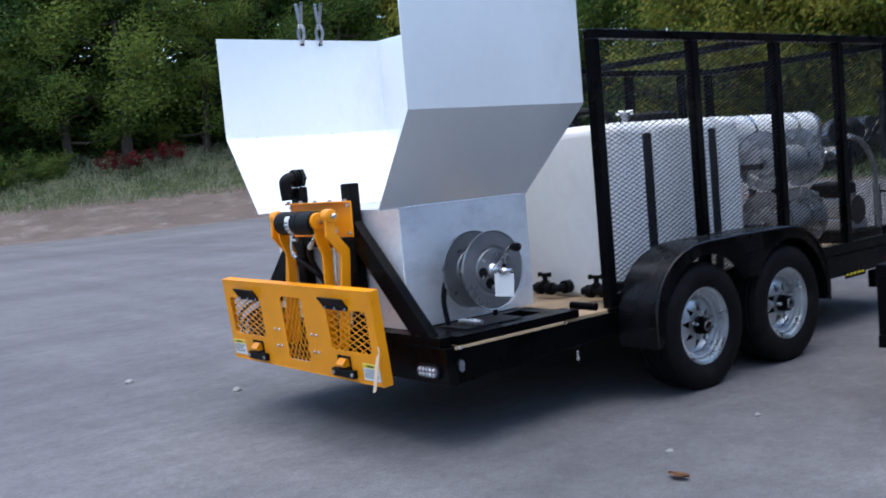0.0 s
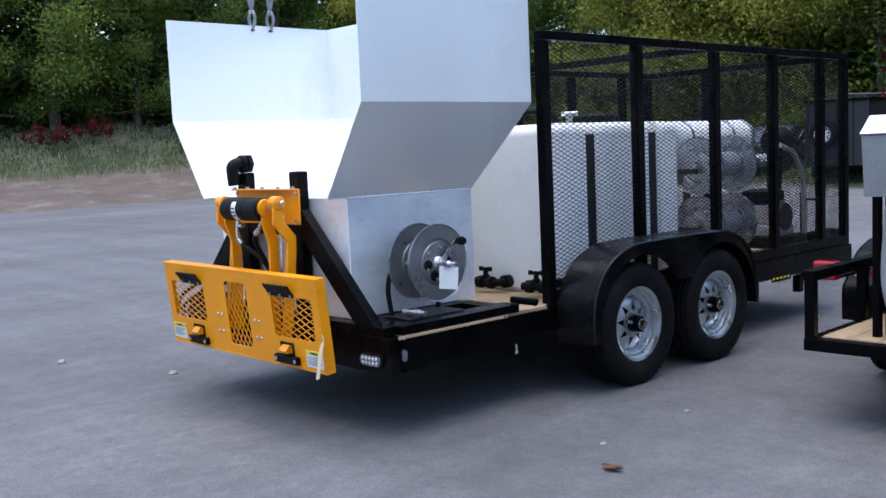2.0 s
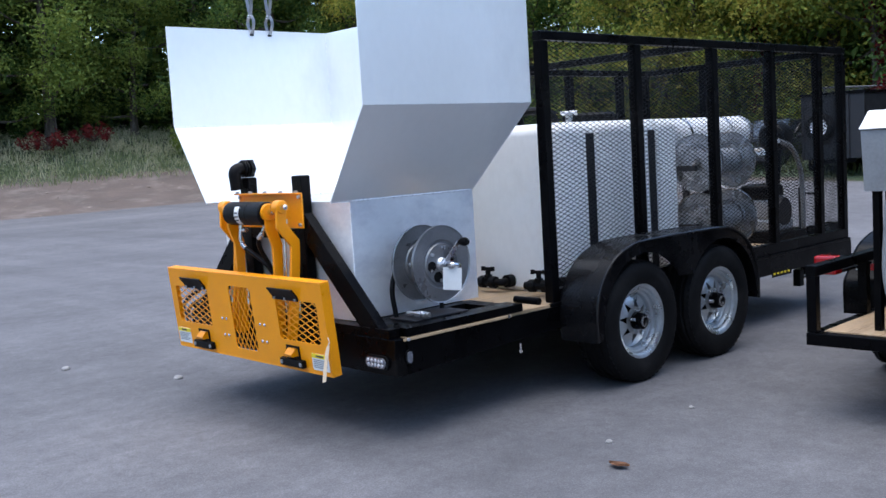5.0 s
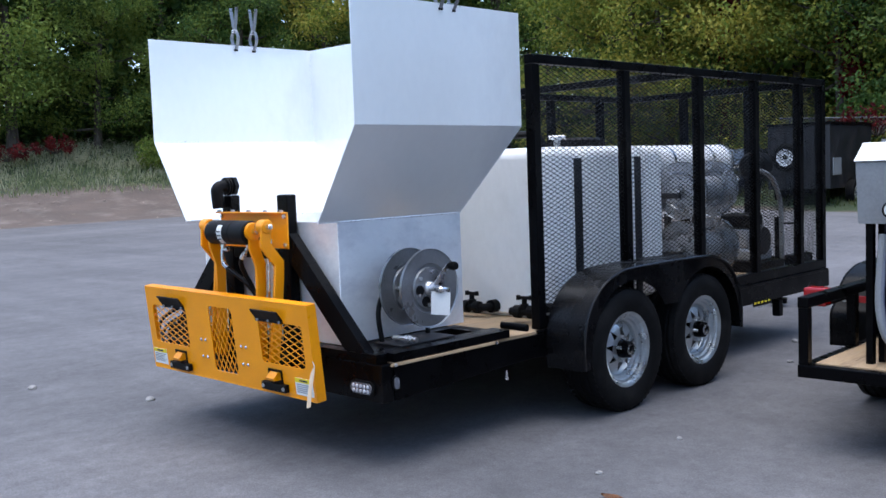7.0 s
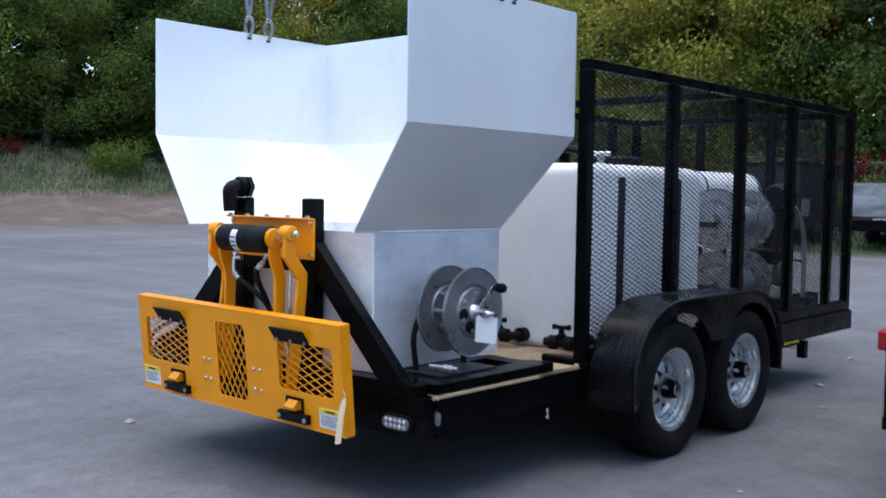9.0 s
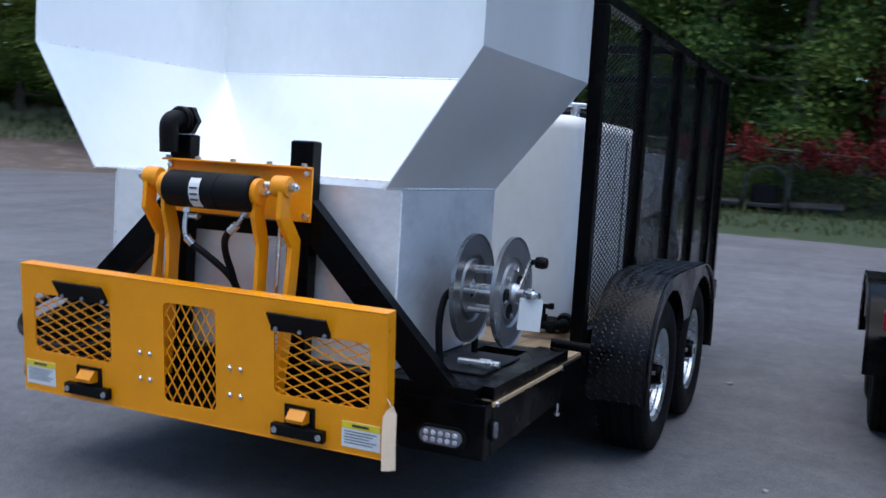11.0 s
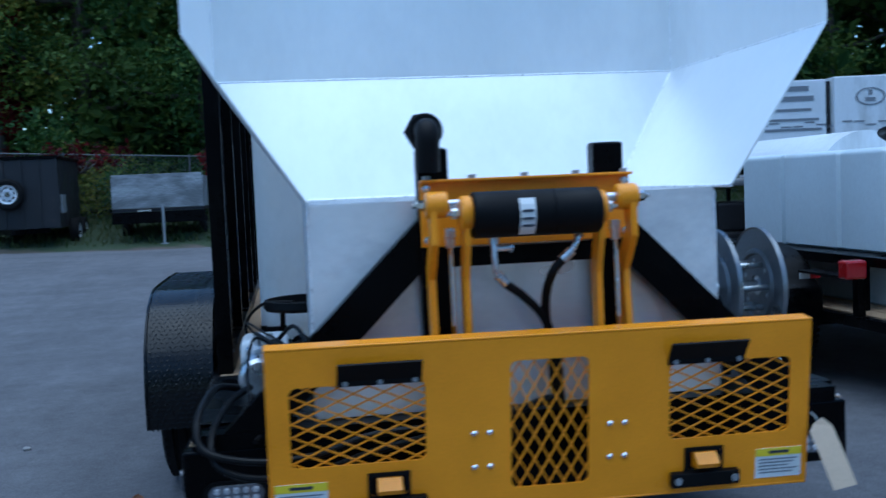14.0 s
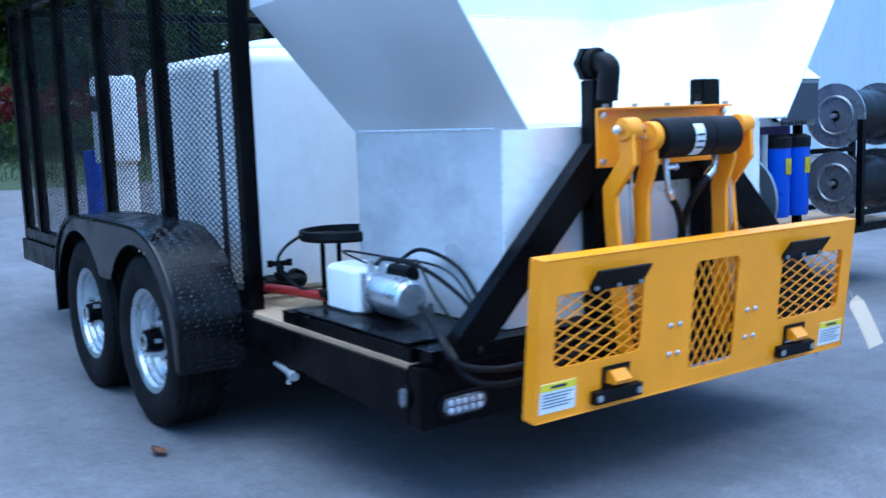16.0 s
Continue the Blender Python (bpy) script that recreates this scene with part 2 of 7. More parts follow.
BLACK = mat("black_paint", (0.0016, 0.0016, 0.0021), 0.32, 0.0, 0.3, 5.0, 80.0, 0.05, (0.007, 0.0065, 0.0065), 0.06, 2.0, gloss=0.075)
BLACK_DULL = mat("dull_black", (0.003, 0.003, 0.0035), 0.55, 0.0, 0.3, 5.0, 80.0, 0.1, gloss=0.15)
TREAD = tread_plate("black_tread_plate", (0.0026, 0.0026, 0.0034))
YELLOW = mat("yellow_enamel", (0.86, 0.305, 0.002), 0.38, 0.0, 0.09, 3.0, 150.0, 0.05, coat=0.12, gloss=0.35)
ALU = mat("mill_aluminium", (0.91, 0.92, 0.915), 0.38, 0.47, 0.018, 1.1, 26.0, 0.012, (0.85, 0.86, 0.86), 0.10, 1.0, stretch=(1, 1, 0.6), rough_var=0.10)
ALU_BOX = mat("brushed_aluminium", (0.93, 0.94, 0.95), 0.36, 0.5, 0.04, 1.6, 45.0, 0.025, (0.74, 0.75, 0.78), 0.16, 2.2, stretch=(0.6, 0.6, 1), rough_var=0.1)
WELD = mat("weld_bead", (0.93, 0.94, 0.95), 0.38, 0.3, 0.15, 60.0, 200.0, 0.5)
STEEL = mat("zinc_steel", (0.62, 0.63, 0.65), 0.3, 0.9, 0.15, 8.0, 120.0, 0.08)
REEL = mat("reel_steel", (0.24, 0.245, 0.255), 0.36, 0.7, 0.15, 6.0, 100.0, 0.06)
REEL_BLACK = mat("dark_reel_paint", (0.22, 0.23, 0.25), 0.30, 0.5, 0.2, 6.0, 100.0, 0.06)
REEL_GREY = mat("grey_reel_paint", (0.40, 0.42, 0.45), 0.28, 0.7, 0.15, 6.0, 100.0, 0.06)
GALV = mat("silver_wheel", (0.50, 0.54, 0.57), 0.33, 0.85, 0.16, 9.0, 140.0, 0.05)
WHITE_RIM = mat("white_wheel", (0.74, 0.75, 0.77), 0.4, 0.0, 0.1, 6.0, 100.0, 0.05, (0.4, 0.38, 0.36), 0.05, 5.0)
RUBBER = mat("tyre_rubber", (0.004, 0.004, 0.0045), 0.72, 0.0, 0.35, 5.0, 70.0, 0.25, (0.010, 0.0095, 0.0095), 0.10, 4.0, gloss=0.15)
HOSE = mat("rubber_hose", (0.003, 0.003, 0.0035), 0.42, 0.0, 0.3, 9.0, 120.0, 0.1, gloss=0.2)
POLY = mat("white_polyethylene", (0.93, 0.93, 0.91), 0.42, 0.0, 0.03, 1.5, 30.0, 0.02, (0.87, 0.862, 0.835), 0.10, 1.4, through=0.12, stretch=(1, 1, 0.6))
POLY_BLUE = mat("translucent_tank", (0.66, 0.72, 0.74), 0.4, 0.0, 0.05, 1.5, 50.0, 0.05, through=0.12)
POLY_PURPLE = mat("purple_tank", (0.060, 0.035, 0.165), 0.45, 0.0, 0.12, 2.0, 60.0, 0.05)
BLUE = mat("blue_filter_housing", (0.008, 0.055, 0.46), 0.34, 0.0, 0.1, 3.0, 80.0, 0.04, coat=0.2)
WOOD = mat("deck_plank", (0.42, 0.29, 0.17), 0.7, 0.0, 0.2, 4.0, 45.0, 0.3, (0.22, 0.15, 0.09), 0.10, 2.0, stretch=(6, 0.6, 6), each=0.12)
WHITE = mat("white_plastic", (0.78, 0.78, 0.77), 0.4, 0.0, 0.04, 4.0, 90.0, 0.04)
WHITE_METAL = mat("white_panel", (0.74, 0.75, 0.76), 0.45, 0.0, 0.07, 1.0, 30.0, 0.05, (0.5, 0.5, 0.49), 0.08, 0.8, stretch=(1, 1, 0.3))
WEATHERED = mat("weathered_white_board", (0.34, 0.35, 0.36), 0.7, 0.0, 0.2, 1.2, 25.0, 0.1, (0.14, 0.145, 0.15), 0.22, 1.6, stretch=(0.5, 1, 1.4))
PAPER = mat("paper_tag", (0.72, 0.72, 0.70), 0.7, 0.0, 0.05, 12.0, 120.0, 0.1)
MANILA = mat("manila_tag", (0.62, 0.48, 0.34), 0.75, 0.0, 0.06, 12.0, 120.0, 0.1)
PRINT = mat("grey_print", (0.20, 0.21, 0.23), 0.6, 0.0, 0.05)
DARK_PRINT = mat("dark_print", (0.03, 0.035, 0.05), 0.6, 0.0, 0.05)
YELLOW_PRINT = mat("yellow_print", (0.80, 0.62, 0.02), 0.5, 0.0, 0.05)
RED = mat("red_plastic", (0.34, 0.006, 0.008), 0.3, 0.0, 0.1, 5.0, 80.0, 0.03, coat=0.3)
RED_PAINT = mat("red_enamel", (0.26, 0.015, 0.012), 0.4, 0.0, 0.15, 6.0, 80.0, 0.05)
LENS = mat("clear_lamp_lens", (0.15, 0.155, 0.175), 0.18, 0.2, 0.15, 20.0, 90.0, 0.3)
LED = mat("clear_reflector", (0.55, 0.57, 0.62), 0.25, 0.3, 0.2, 30.0, 90.0, 0.1)
CHROME = mat("bright_steel", (0.75, 0.76, 0.78), 0.16, 1.0, 0.05, 9.0, 120.0, 0.03)
GREY_PAINT = mat("grey_steel", (0.30, 0.31, 0.32), 0.45, 0.3, 0.12, 4.0, 80.0, 0.05)
HEADLAMP = mat("clear_headlamp", (0.62, 0.66, 0.72), 0.2, 0.3, 0.2, 12.0, 60.0, 0.1)
CAR_PAINT = mat("dark_car_paint", (0.008, 0.010, 0.018), 0.22, 0.0, 0.1, 3.0, 80.0, 0.0, coat=1.0, gloss=0.5)
DARK_STEEL = mat("weathered_dark_steel", (0.016, 0.016, 0.019), 0.55, 0.2, 0.3, 2.0, 40.0, 0.1, (0.05, 0.035, 0.03), 0.06, 1.0)
CAR_GLASS = mat("car_glass", (0.012, 0.016, 0.022), 0.06, 0.0, 0.05, 2.0, 20.0, 0.0, coat=1.0, gloss=1.0)
TINT = mat("tinted_glass", (0.004, 0.005, 0.006), 0.08, 0.0, 0.05, 2.0, 20.0, 0.0, gloss=0.5)
SIDING = mat("pale_metal_siding", (0.58, 0.65, 0.68), 0.5, 0.1, 0.06, 0.6, 20.0, 0.04, stretch=(1, 1, 0.2))
GALV_FENCE = mat("galvanised_fence", (0.12, 0.122, 0.125), 0.6, 0.3, 0.2, 3.0, 40.0, 0.05)
BARK = mat("bark", (0.055, 0.042, 0.032), 0.9, 0.0, 0.4, 3.0, 22.0, 0.8, (0.11, 0.10, 0.09), 0.08, 1.5, stretch=(3, 3, 0.6), height=0.03)
GREEN_A = leaves("green_leaves", (0.024, 0.055, 0.018), (0.062, 0.125, 0.028), (0.16, 0.21, 0.04))
GREEN_B = leaves("yellowing_leaves", (0.056, 0.098, 0.021), (0.17, 0.215, 0.035), (0.34, 0.30, 0.055))
GREEN_D = leaves("dark_leaves", (0.013, 0.030, 0.011), (0.034, 0.070, 0.018), (0.085, 0.130, 0.026))
RED_LEAF = leaves("red_creeper_leaves", (0.030, 0.004, 0.005), (0.085, 0.009, 0.011), (0.16, 0.018, 0.016))
WEED = leaves("weed_leaves", (0.10, 0.135, 0.060), (0.22, 0.255, 0.125), (0.42, 0.40, 0.27))
VERGE = leaves("verge_grass", (0.024, 0.046, 0.015), (0.052, 0.084, 0.027), (0.12, 0.13, 0.055))
DRY_LEAF = mat("dry_leaf", (0.22, 0.10, 0.05), 0.8, 0.0, 0.3, 20.0, 150.0, 0.3)
LITTER = mat("tan_leaf_litter", (0.40, 0.33, 0.25), 0.85, 0.0, 0.3, 9.0, 90.0, 0.1, island=0.4)
STONE = mat("pale_stone", (0.25, 0.245, 0.24), 0.85, 0.0, 0.25, 20.0, 120.0, 0.4)


def asphalt_material():
    """Worn grey asphalt: fine stone speckle, pale dusty sweeps, faint wheel streaks and dark damp patches."""
    m = mat("worn_asphalt", (0.133, 0.131, 0.139), 0.88, 0.0, 0.10, 0.35, 9.0, 0.0, gloss=0.25)
    n, l = m.node_tree.nodes, m.node_tree.links
    b = n["Principled BSDF"]
    g = n.new("ShaderNodeTexCoord")
    base = b.inputs["Base Color"].links[0].from_socket

    def noise_of(scale, detail, stretch, turn=0):
        mp = n.new("ShaderNodeMapping")
        mp.inputs["Scale"].default_value = stretch
        mp.inputs["Rotation"].default_value = (0, 0, radians(turn))
        l.new(g.outputs["Object"], mp.inputs[0])
        t = n.new("ShaderNodeTexNoise")
        t.inputs["Scale"].default_value, t.inputs["Detail"].default_value, t.inputs["Roughness"].default_value = scale, detail, 0.65
        l.new(mp.outputs[0], t.inputs["Vector"])
        return t.outputs["Fac"]

    def ranged(f, a, b_, c, d):
        t = n.new("ShaderNodeMapRange")
        for i, v in zip((1, 2, 3, 4), (a, b_, c, d)):
            t.inputs[i].default_value = v
        l.new(f, t.inputs[0])
        return t.outputs[0]

    def times(a, b_):
        t = n.new("ShaderNodeMath")
        t.operation = "MULTIPLY"
        l.new(a, t.inputs[0])
        l.new(b_, t.inputs[1])
        return t.outputs[0]
    vor = n.new("ShaderNodeTexVoronoi")
    vor.inputs["Scale"].default_value = 95.0
    l.new(g.outputs["Object"], vor.inputs["Vector"])
    speck = noise_of(160.0, 2.0, (1, 1, 1))
    tone = times(ranged(vor.outputs["Distance"], 0.0, 0.7, 1.16, 0.86), ranged(speck, 0.3, 0.7, 0.82, 1.18))
    tone = times(tone, ranged(noise_of(0.5, 5.0, (1.0, 0.16, 1), 28), 0.35, 0.7, 0.86, 1.16))
    tone = times(tone, ranged(noise_of(0.9, 4.0, (0.14, 1.3, 1), -12), 0.38, 0.66, 0.92, 1.10))
    tone = times(tone, ranged(noise_of(5.0, 5.0, (1, 0.6, 1), 15), 0.3, 0.7, 0.87, 1.13))
    tone = times(tone, ranged(noise_of(19.0, 4.0, (1, 1, 1), 40), 0.3, 0.7, 0.90, 1.10))
    tone = times(tone, ranged(noise_of(0.13, 5.0, (1, 1, 1)), 0.35, 0.65, 0.88, 1.12))
    sc = n.new("ShaderNodeVectorMath")
    sc.operation = "SCALE"
    l.new(base, sc.inputs[0])
    l.new(tone, sc.inputs["Scale"])
    l.new(sc.outputs[0], b.inputs["Base Color"])
    bp = n.new("ShaderNodeBump")
    bp.inputs["Strength"].default_value, bp.inputs["Distance"].default_value = 0.35, 0.006
    l.new(times(vor.outputs["Distance"], speck), bp.inputs["Height"])
    l.new(bp.outputs[0], b.inputs["Normal"])
    return m


ASPHALT = asphalt_material()


def earth_material():
    """Bare pale dirt that gives way to thin turf where the turf value rises."""
    m = mat("earth_and_turf", (0.100, 0.075, 0.064), 0.95, 0.0, 0.25, 0.8, 14.0, 0.5, (0.155, 0.127, 0.112), 0.12, 0.7, height=0.03)
    n, l = m.node_tree.nodes, m.node_tree.links
    b = n["Principled BSDF"]
    base = b.inputs["Base Color"].links[0].from_socket
    at = n.new("ShaderNodeAttribute")
    at.attribute_name = "turf"
    t = n.new("ShaderNodeTexNoise")
    t.inputs["Scale"].default_value = 1.4
    t.inputs["Detail"].default_value = 6.0
    c = n.new("ShaderNodeTexCoord")
    l.new(c.outputs["Object"], t.inputs["Vector"])
    ad = n.new("ShaderNodeMath")
    ad.operation = "ADD"
    l.new(at.outputs["Fac"], ad.inputs[0])
    l.new(t.outputs["Fac"], ad.inputs[1])
    mr = n.new("ShaderNodeMapRange")
    mr.inputs[1].default_value, mr.inputs[2].default_value = 0.85, 1.1
    l.new(ad.outputs[0], mr.inputs[0])
    mx = n.new("ShaderNodeMix")
    mx.data_type = "RGBA"
    mx.inputs[7].default_value = (0.028, 0.045, 0.016, 1)
    l.new(mr.outputs[0], mx.inputs[0])
    l.new(base, mx.inputs[6])
    l.new(mx.outputs[2], b.inputs["Base Color"])
    return m


EARTH = earth_material()

# ---- ground, woods and distance ----
LOT = [(70, 18.6), (30, 19.0), (9, 19.1), (3, 19.0), (-3, 19.3), (-7, 19.3), (-9, 19.5), (-11.5, 20.8), (-13, 24.5), (-16, 27.5), (-22, 27.5), (-26.5, 22), (-28, 15), (-29.5, 9.5), (-33, 4), (-40, -6), (-60, -30), (-60, -70), (70, -70)]


def lot_line():
    """The edge of the asphalt, finely broken."""
    out = []
    for (x0, y0), (x1, y1) in zip(LOT, LOT[1:] + LOT[:1]):
        k = max(1, int(math.hypot(x1 - x0, y1 - y0) / 0.8))
        for i in range(k):
            t = i / k
            x, y = x0 + (x1 - x0) * t, y0 + (y1 - y0) * t
            w = noise.noise(Vector((x * 0.6, y * 0.6, 3.0))) * 0.35 + noise.noise(Vector((x * 2.1, y * 2.1, 9.0))) * 0.12
            out.append((x + w, y + w))
    return out


def beyond(x, y):
    """Metres outside the lot (negative inside)."""
    best, inside = 1e9, False
    for (x0, y0), (x1, y1) in zip(LOT, LOT[1:] + LOT[:1]):
        dx, dy = x1 - x0, y1 - y0
        t = min(1, max(0, ((x - x0) * dx + (y - y0) * dy) / (dx * dx + dy * dy)))
        best = min(best, math.hypot(x - x0 - t * dx, y - y0 - t * dy))
        if (y0 > y) != (y1 > y) and x < (x1 - x0) * (y - y0) / (y1 - y0) + x0:
            inside = not inside
    return -best if inside else best


def leftness(x):
    t = min(1, max(0, (-x - 8) / 12))
    return t * t * (3 - 2 * t)


def crown(x, y):
    """The lot rises a little towards its far edge, most before the parked car."""
    t = min(1, max(0, (y - 7) / 11))
    return (0.12 + 0.16 * math.exp(-((x + 9.5) / 4.0) ** 2)) * t * t * (3 - 2 * t)


def height(x, y):
    """The lie of the land: flat lot, low verge ahead, a dirt bank at the far side."""
    d = beyond(x, y)
    if d < 0:
        return crown(x, y) - 0.03
    k = leftness(x)
    run, rise = 3.0 + 7.0 * k, 0.42 + 0.75 * k
    t = min(1, d / run)
    z = rise * t * t * (3 - 2 * t) + min(max(d - run, 0), 40) * (0.02 + 0.06 * k)
    z += 0.23 * k * min(max(d - 8.0, 0), 6.5)
    return z + crown(x, y) - 0.03 * (1 - t) + 0.07 * noise.noise(Vector((x * 0.35, y * 0.35, 0))) * t


def make_ground():
    xs = [-400, -220, -130, -90] + [-70 + 1.25 * i for i in range(97)] + [56, 64, 80, 130, 220, 400]
    ys = [-400, -200, -100, -60, -30] + [-12 + 1.25 * i for i in range(57)] + [64, 80, 110, 160, 240, 400]
    vs, turf = [], []
    for y in ys:
        for x in xs:
            vs.append((x, y, height(x, y)))
            d, k = beyond(x, y), leftness(x)
            turf.append(min(1.0, max(0.0, (d - 7.0 * k + 0.3) / (0.8 + 2.5 * k))))
    w = len(xs)
    fs = [(j * w + i, j * w + i + 1, (j + 1) * w + i + 1, (j + 1) * w + i) for j in range(len(ys) - 1) for i in range(w - 1)]
    me = bpy.data.meshes.new("ground")
    me.from_pydata(vs, [], fs)
    me.attributes.new("turf", "FLOAT", "POINT").data.foreach_set("value", turf)
    me.materials.append(EARTH)
    me.shade_smooth()
    tagged(new("ground", me), "bare dirt bank and thin green turf verge round the lot", "ground", kind="structure")
    bm = B()
    bm.faces.new([bm.verts.new((x, y, 0.0)) for x, y in lot_line()])
    bmesh.ops.triangulate(bm, faces=bm.faces)
    for k in range(17):
        bmesh.ops.bisect_plane(bm, geom=bm.verts[:] + bm.edges[:] + bm.faces[:], plane_co=(0, 5.5 + k * 0.9, 0), plane_no=(0, 1, 0))
    for v in bm.verts:
        v.co.z = crown(v.co.x, v.co.y)
    solid("pavement", bm, ASPHALT, "worn grey asphalt lot with dusty streaks", "pavement", kind="structure")


make_ground()


def leaf_cloud(name, blobs, count, size, material, parent, flat=0.75, seed=1):
    """Many small bent leaves on the shells of blobs (centre, radius)."""
    r = np.random.default_rng(seed)
    C = np.array([b[0] for b in blobs], float)
    R = np.array([b[1] for b in blobs], float)
    pick = r.choice(len(blobs), count, p=R ** 2 / (R ** 2).sum())
    d = r.normal(size=(count, 3))
    d /= np.linalg.norm(d, axis=1)[:, None]
    d[:, 2] *= flat
    rad = R[pick] * (0.25 + 0.95 * r.random(count) ** 0.8)
    pos = C[pick] + d * rad[:, None] + r.normal(size=(count, 3)) * (0.2 * R[pick])[:, None]
    nrm = d * 0.4 + r.normal(size=(count, 3)) * 0.8 + np.array([0, 0, 0.5])
    nrm /= np.linalg.norm(nrm, axis=1)[:, None]
    a = np.cross(nrm, r.normal(size=(count, 3)))
    a /= np.linalg.norm(a, axis=1)[:, None]
    b = np.cross(nrm, a)
    s = size * (0.6 + 0.8 * r.random(count))[:, None]
    v = np.stack([pos - a * s, pos + b * s * 0.55 + nrm * s * 0.12, pos + a * s * 1.1 - nrm * s * 0.2, pos - b * s * 0.55 + nrm * s * 0.12], 1).reshape(-1, 3)
    me = bpy.data.meshes.new(name)
    me.from_pydata(v.tolist(), [], np.arange(count * 4).reshape(-1, 4).tolist())
    me.materials.append(material)
    ob = new(name, me)
    ob.parent = parent
    return ob


def make_tree(label, tall, spread, material, count, size, seed, vine=None, low=0.16):
    """A tapered trunk that forks into limbs, with leaf clumps about the limb ends."""
    r = random.Random(seed)
    top = thing("tree", label, "tree")
    bm = B()
    lean = (r.uniform(-0.5, 0.5), r.uniform(-0.5, 0.5))
    trunk = [(lean[0] * t * t * 2, lean[1] * t * t * 2, tall * 0.92 * t) for t in (0, 0.12, 0.3, 0.5, 0.75, 1.0)]
    path = smooth_path(trunk, 3)
    tube(bm, trunk, [0.26 * (1 - 0.9 * i / len(path)) + 0.02 for i in range(len(path))], 9, 3)
    blobs = [((trunk[-1][0], trunk[-1][1], tall * 0.9), spread * 0.45)]
    for i in range(15):
        t = low + (0.96 - low) * i / 15
        a = i * 2.4 + r.uniform(-0.5, 0.5)
        reach = spread * (0.55 + 0.5 * math.sin(math.pi * min(1, t * 0.9 + 0.15))) * r.uniform(0.75, 1.1)
        p = Vector((lean[0] * t * t * 2, lean[1] * t * t * 2, tall * 0.92 * t))
        q = p + Vector((math.cos(a) * reach, math.sin(a) * reach, reach * r.uniform(0.1, 0.5)))
        mid = (p + q) / 2 + Vector((0, 0, -0.12 * reach))
        tube(bm, [p, mid, q], [0.09, 0.07, 0.06, 0.05, 0.04, 0.03, 0.02], 6, 3)
        blobs.append((tuple(q), spread * r.uniform(0.26, 0.42)))
        blobs.append((tuple(p.lerp(q, 0.6) + Vector((r.uniform(-0.5, 0.5), r.uniform(-0.5, 0.5), r.uniform(-0.4, 0.6)))), spread * r.uniform(0.2, 0.34)))
    part("trunk", bm, BARK, top, smooth=True)
    leaf_cloud("crown", blobs, count, size, material, top, seed=seed)
    if vine:
        vb = [((trunk[0][0] + r.uniform(-0.25, 0.25), r.uniform(-0.3, 0.3) - 0.2, 0.6 + 0.36 * i), r.uniform(0.28, 0.5)) for i in range(18)]
        leaf_cloud("creeper", vb, 4200, 0.08, vine, top, seed=seed + 5)
    return top


def make_shrub(label, wide, tall, material, count, size, seed):
    r = random.Random(seed)
    top = thing("shrub", label, "shrub")
    bm = B()
    blobs = []
    for i in range(9):
        a, d = i * 2.4, wide * 0.5 * math.sqrt((i + 0.5) / 9)
        q = (math.cos(a) * d, math.sin(a) * d, tall * r.uniform(0.35, 0.85))
        tube(bm, [(0.05 * math.cos(a), 0.05 * math.sin(a), 0), (q[0] * 0.5, q[1] * 0.5, q[2] * 0.6), q], [0.03, 0.025, 0.02, 0.015, 0.012, 0.01, 0.01], 5, 3)
        blobs.append((q, tall * r.uniform(0.22, 0.36)))
        blobs.append(((q[0] * 0.8, q[1] * 0.8, q[2] * 0.45), tall * 0.25))
    part("stem", bm, BARK, top)
    leaf_cloud("foliage", blobs, count, size, material, top, seed=seed)
    return top


# the wood's edge, from the verge ahead round to the dirt bank
WOOD_EDGE = [(34, 27), (24, 27), (15, 27.5), (6, 27.3), (-2, 27.2), (-8, 28.5), (-13, 31), (-19, 34.5), (-28, 35.5), (-36.5, 29), (-41, 20.5), (-44.5, 11), (-50, 3), (-58, -6)]


def along(line, step):
    """Places every step metres along a line, with the outward normal."""
    out, left = [], 0.0
    for (x0, y0), (x1, y1) in zip(line, line[1:]):
        L = math.hypot(x1 - x0, y1 - y0)
        while left < L:
            t = left / L
            out.append((x0 + (x1 - x0) * t, y0 + (y1 - y0) * t, (y1 - y0) / L, -(x1 - x0) / L))
            left += step
        left -= L
    return out


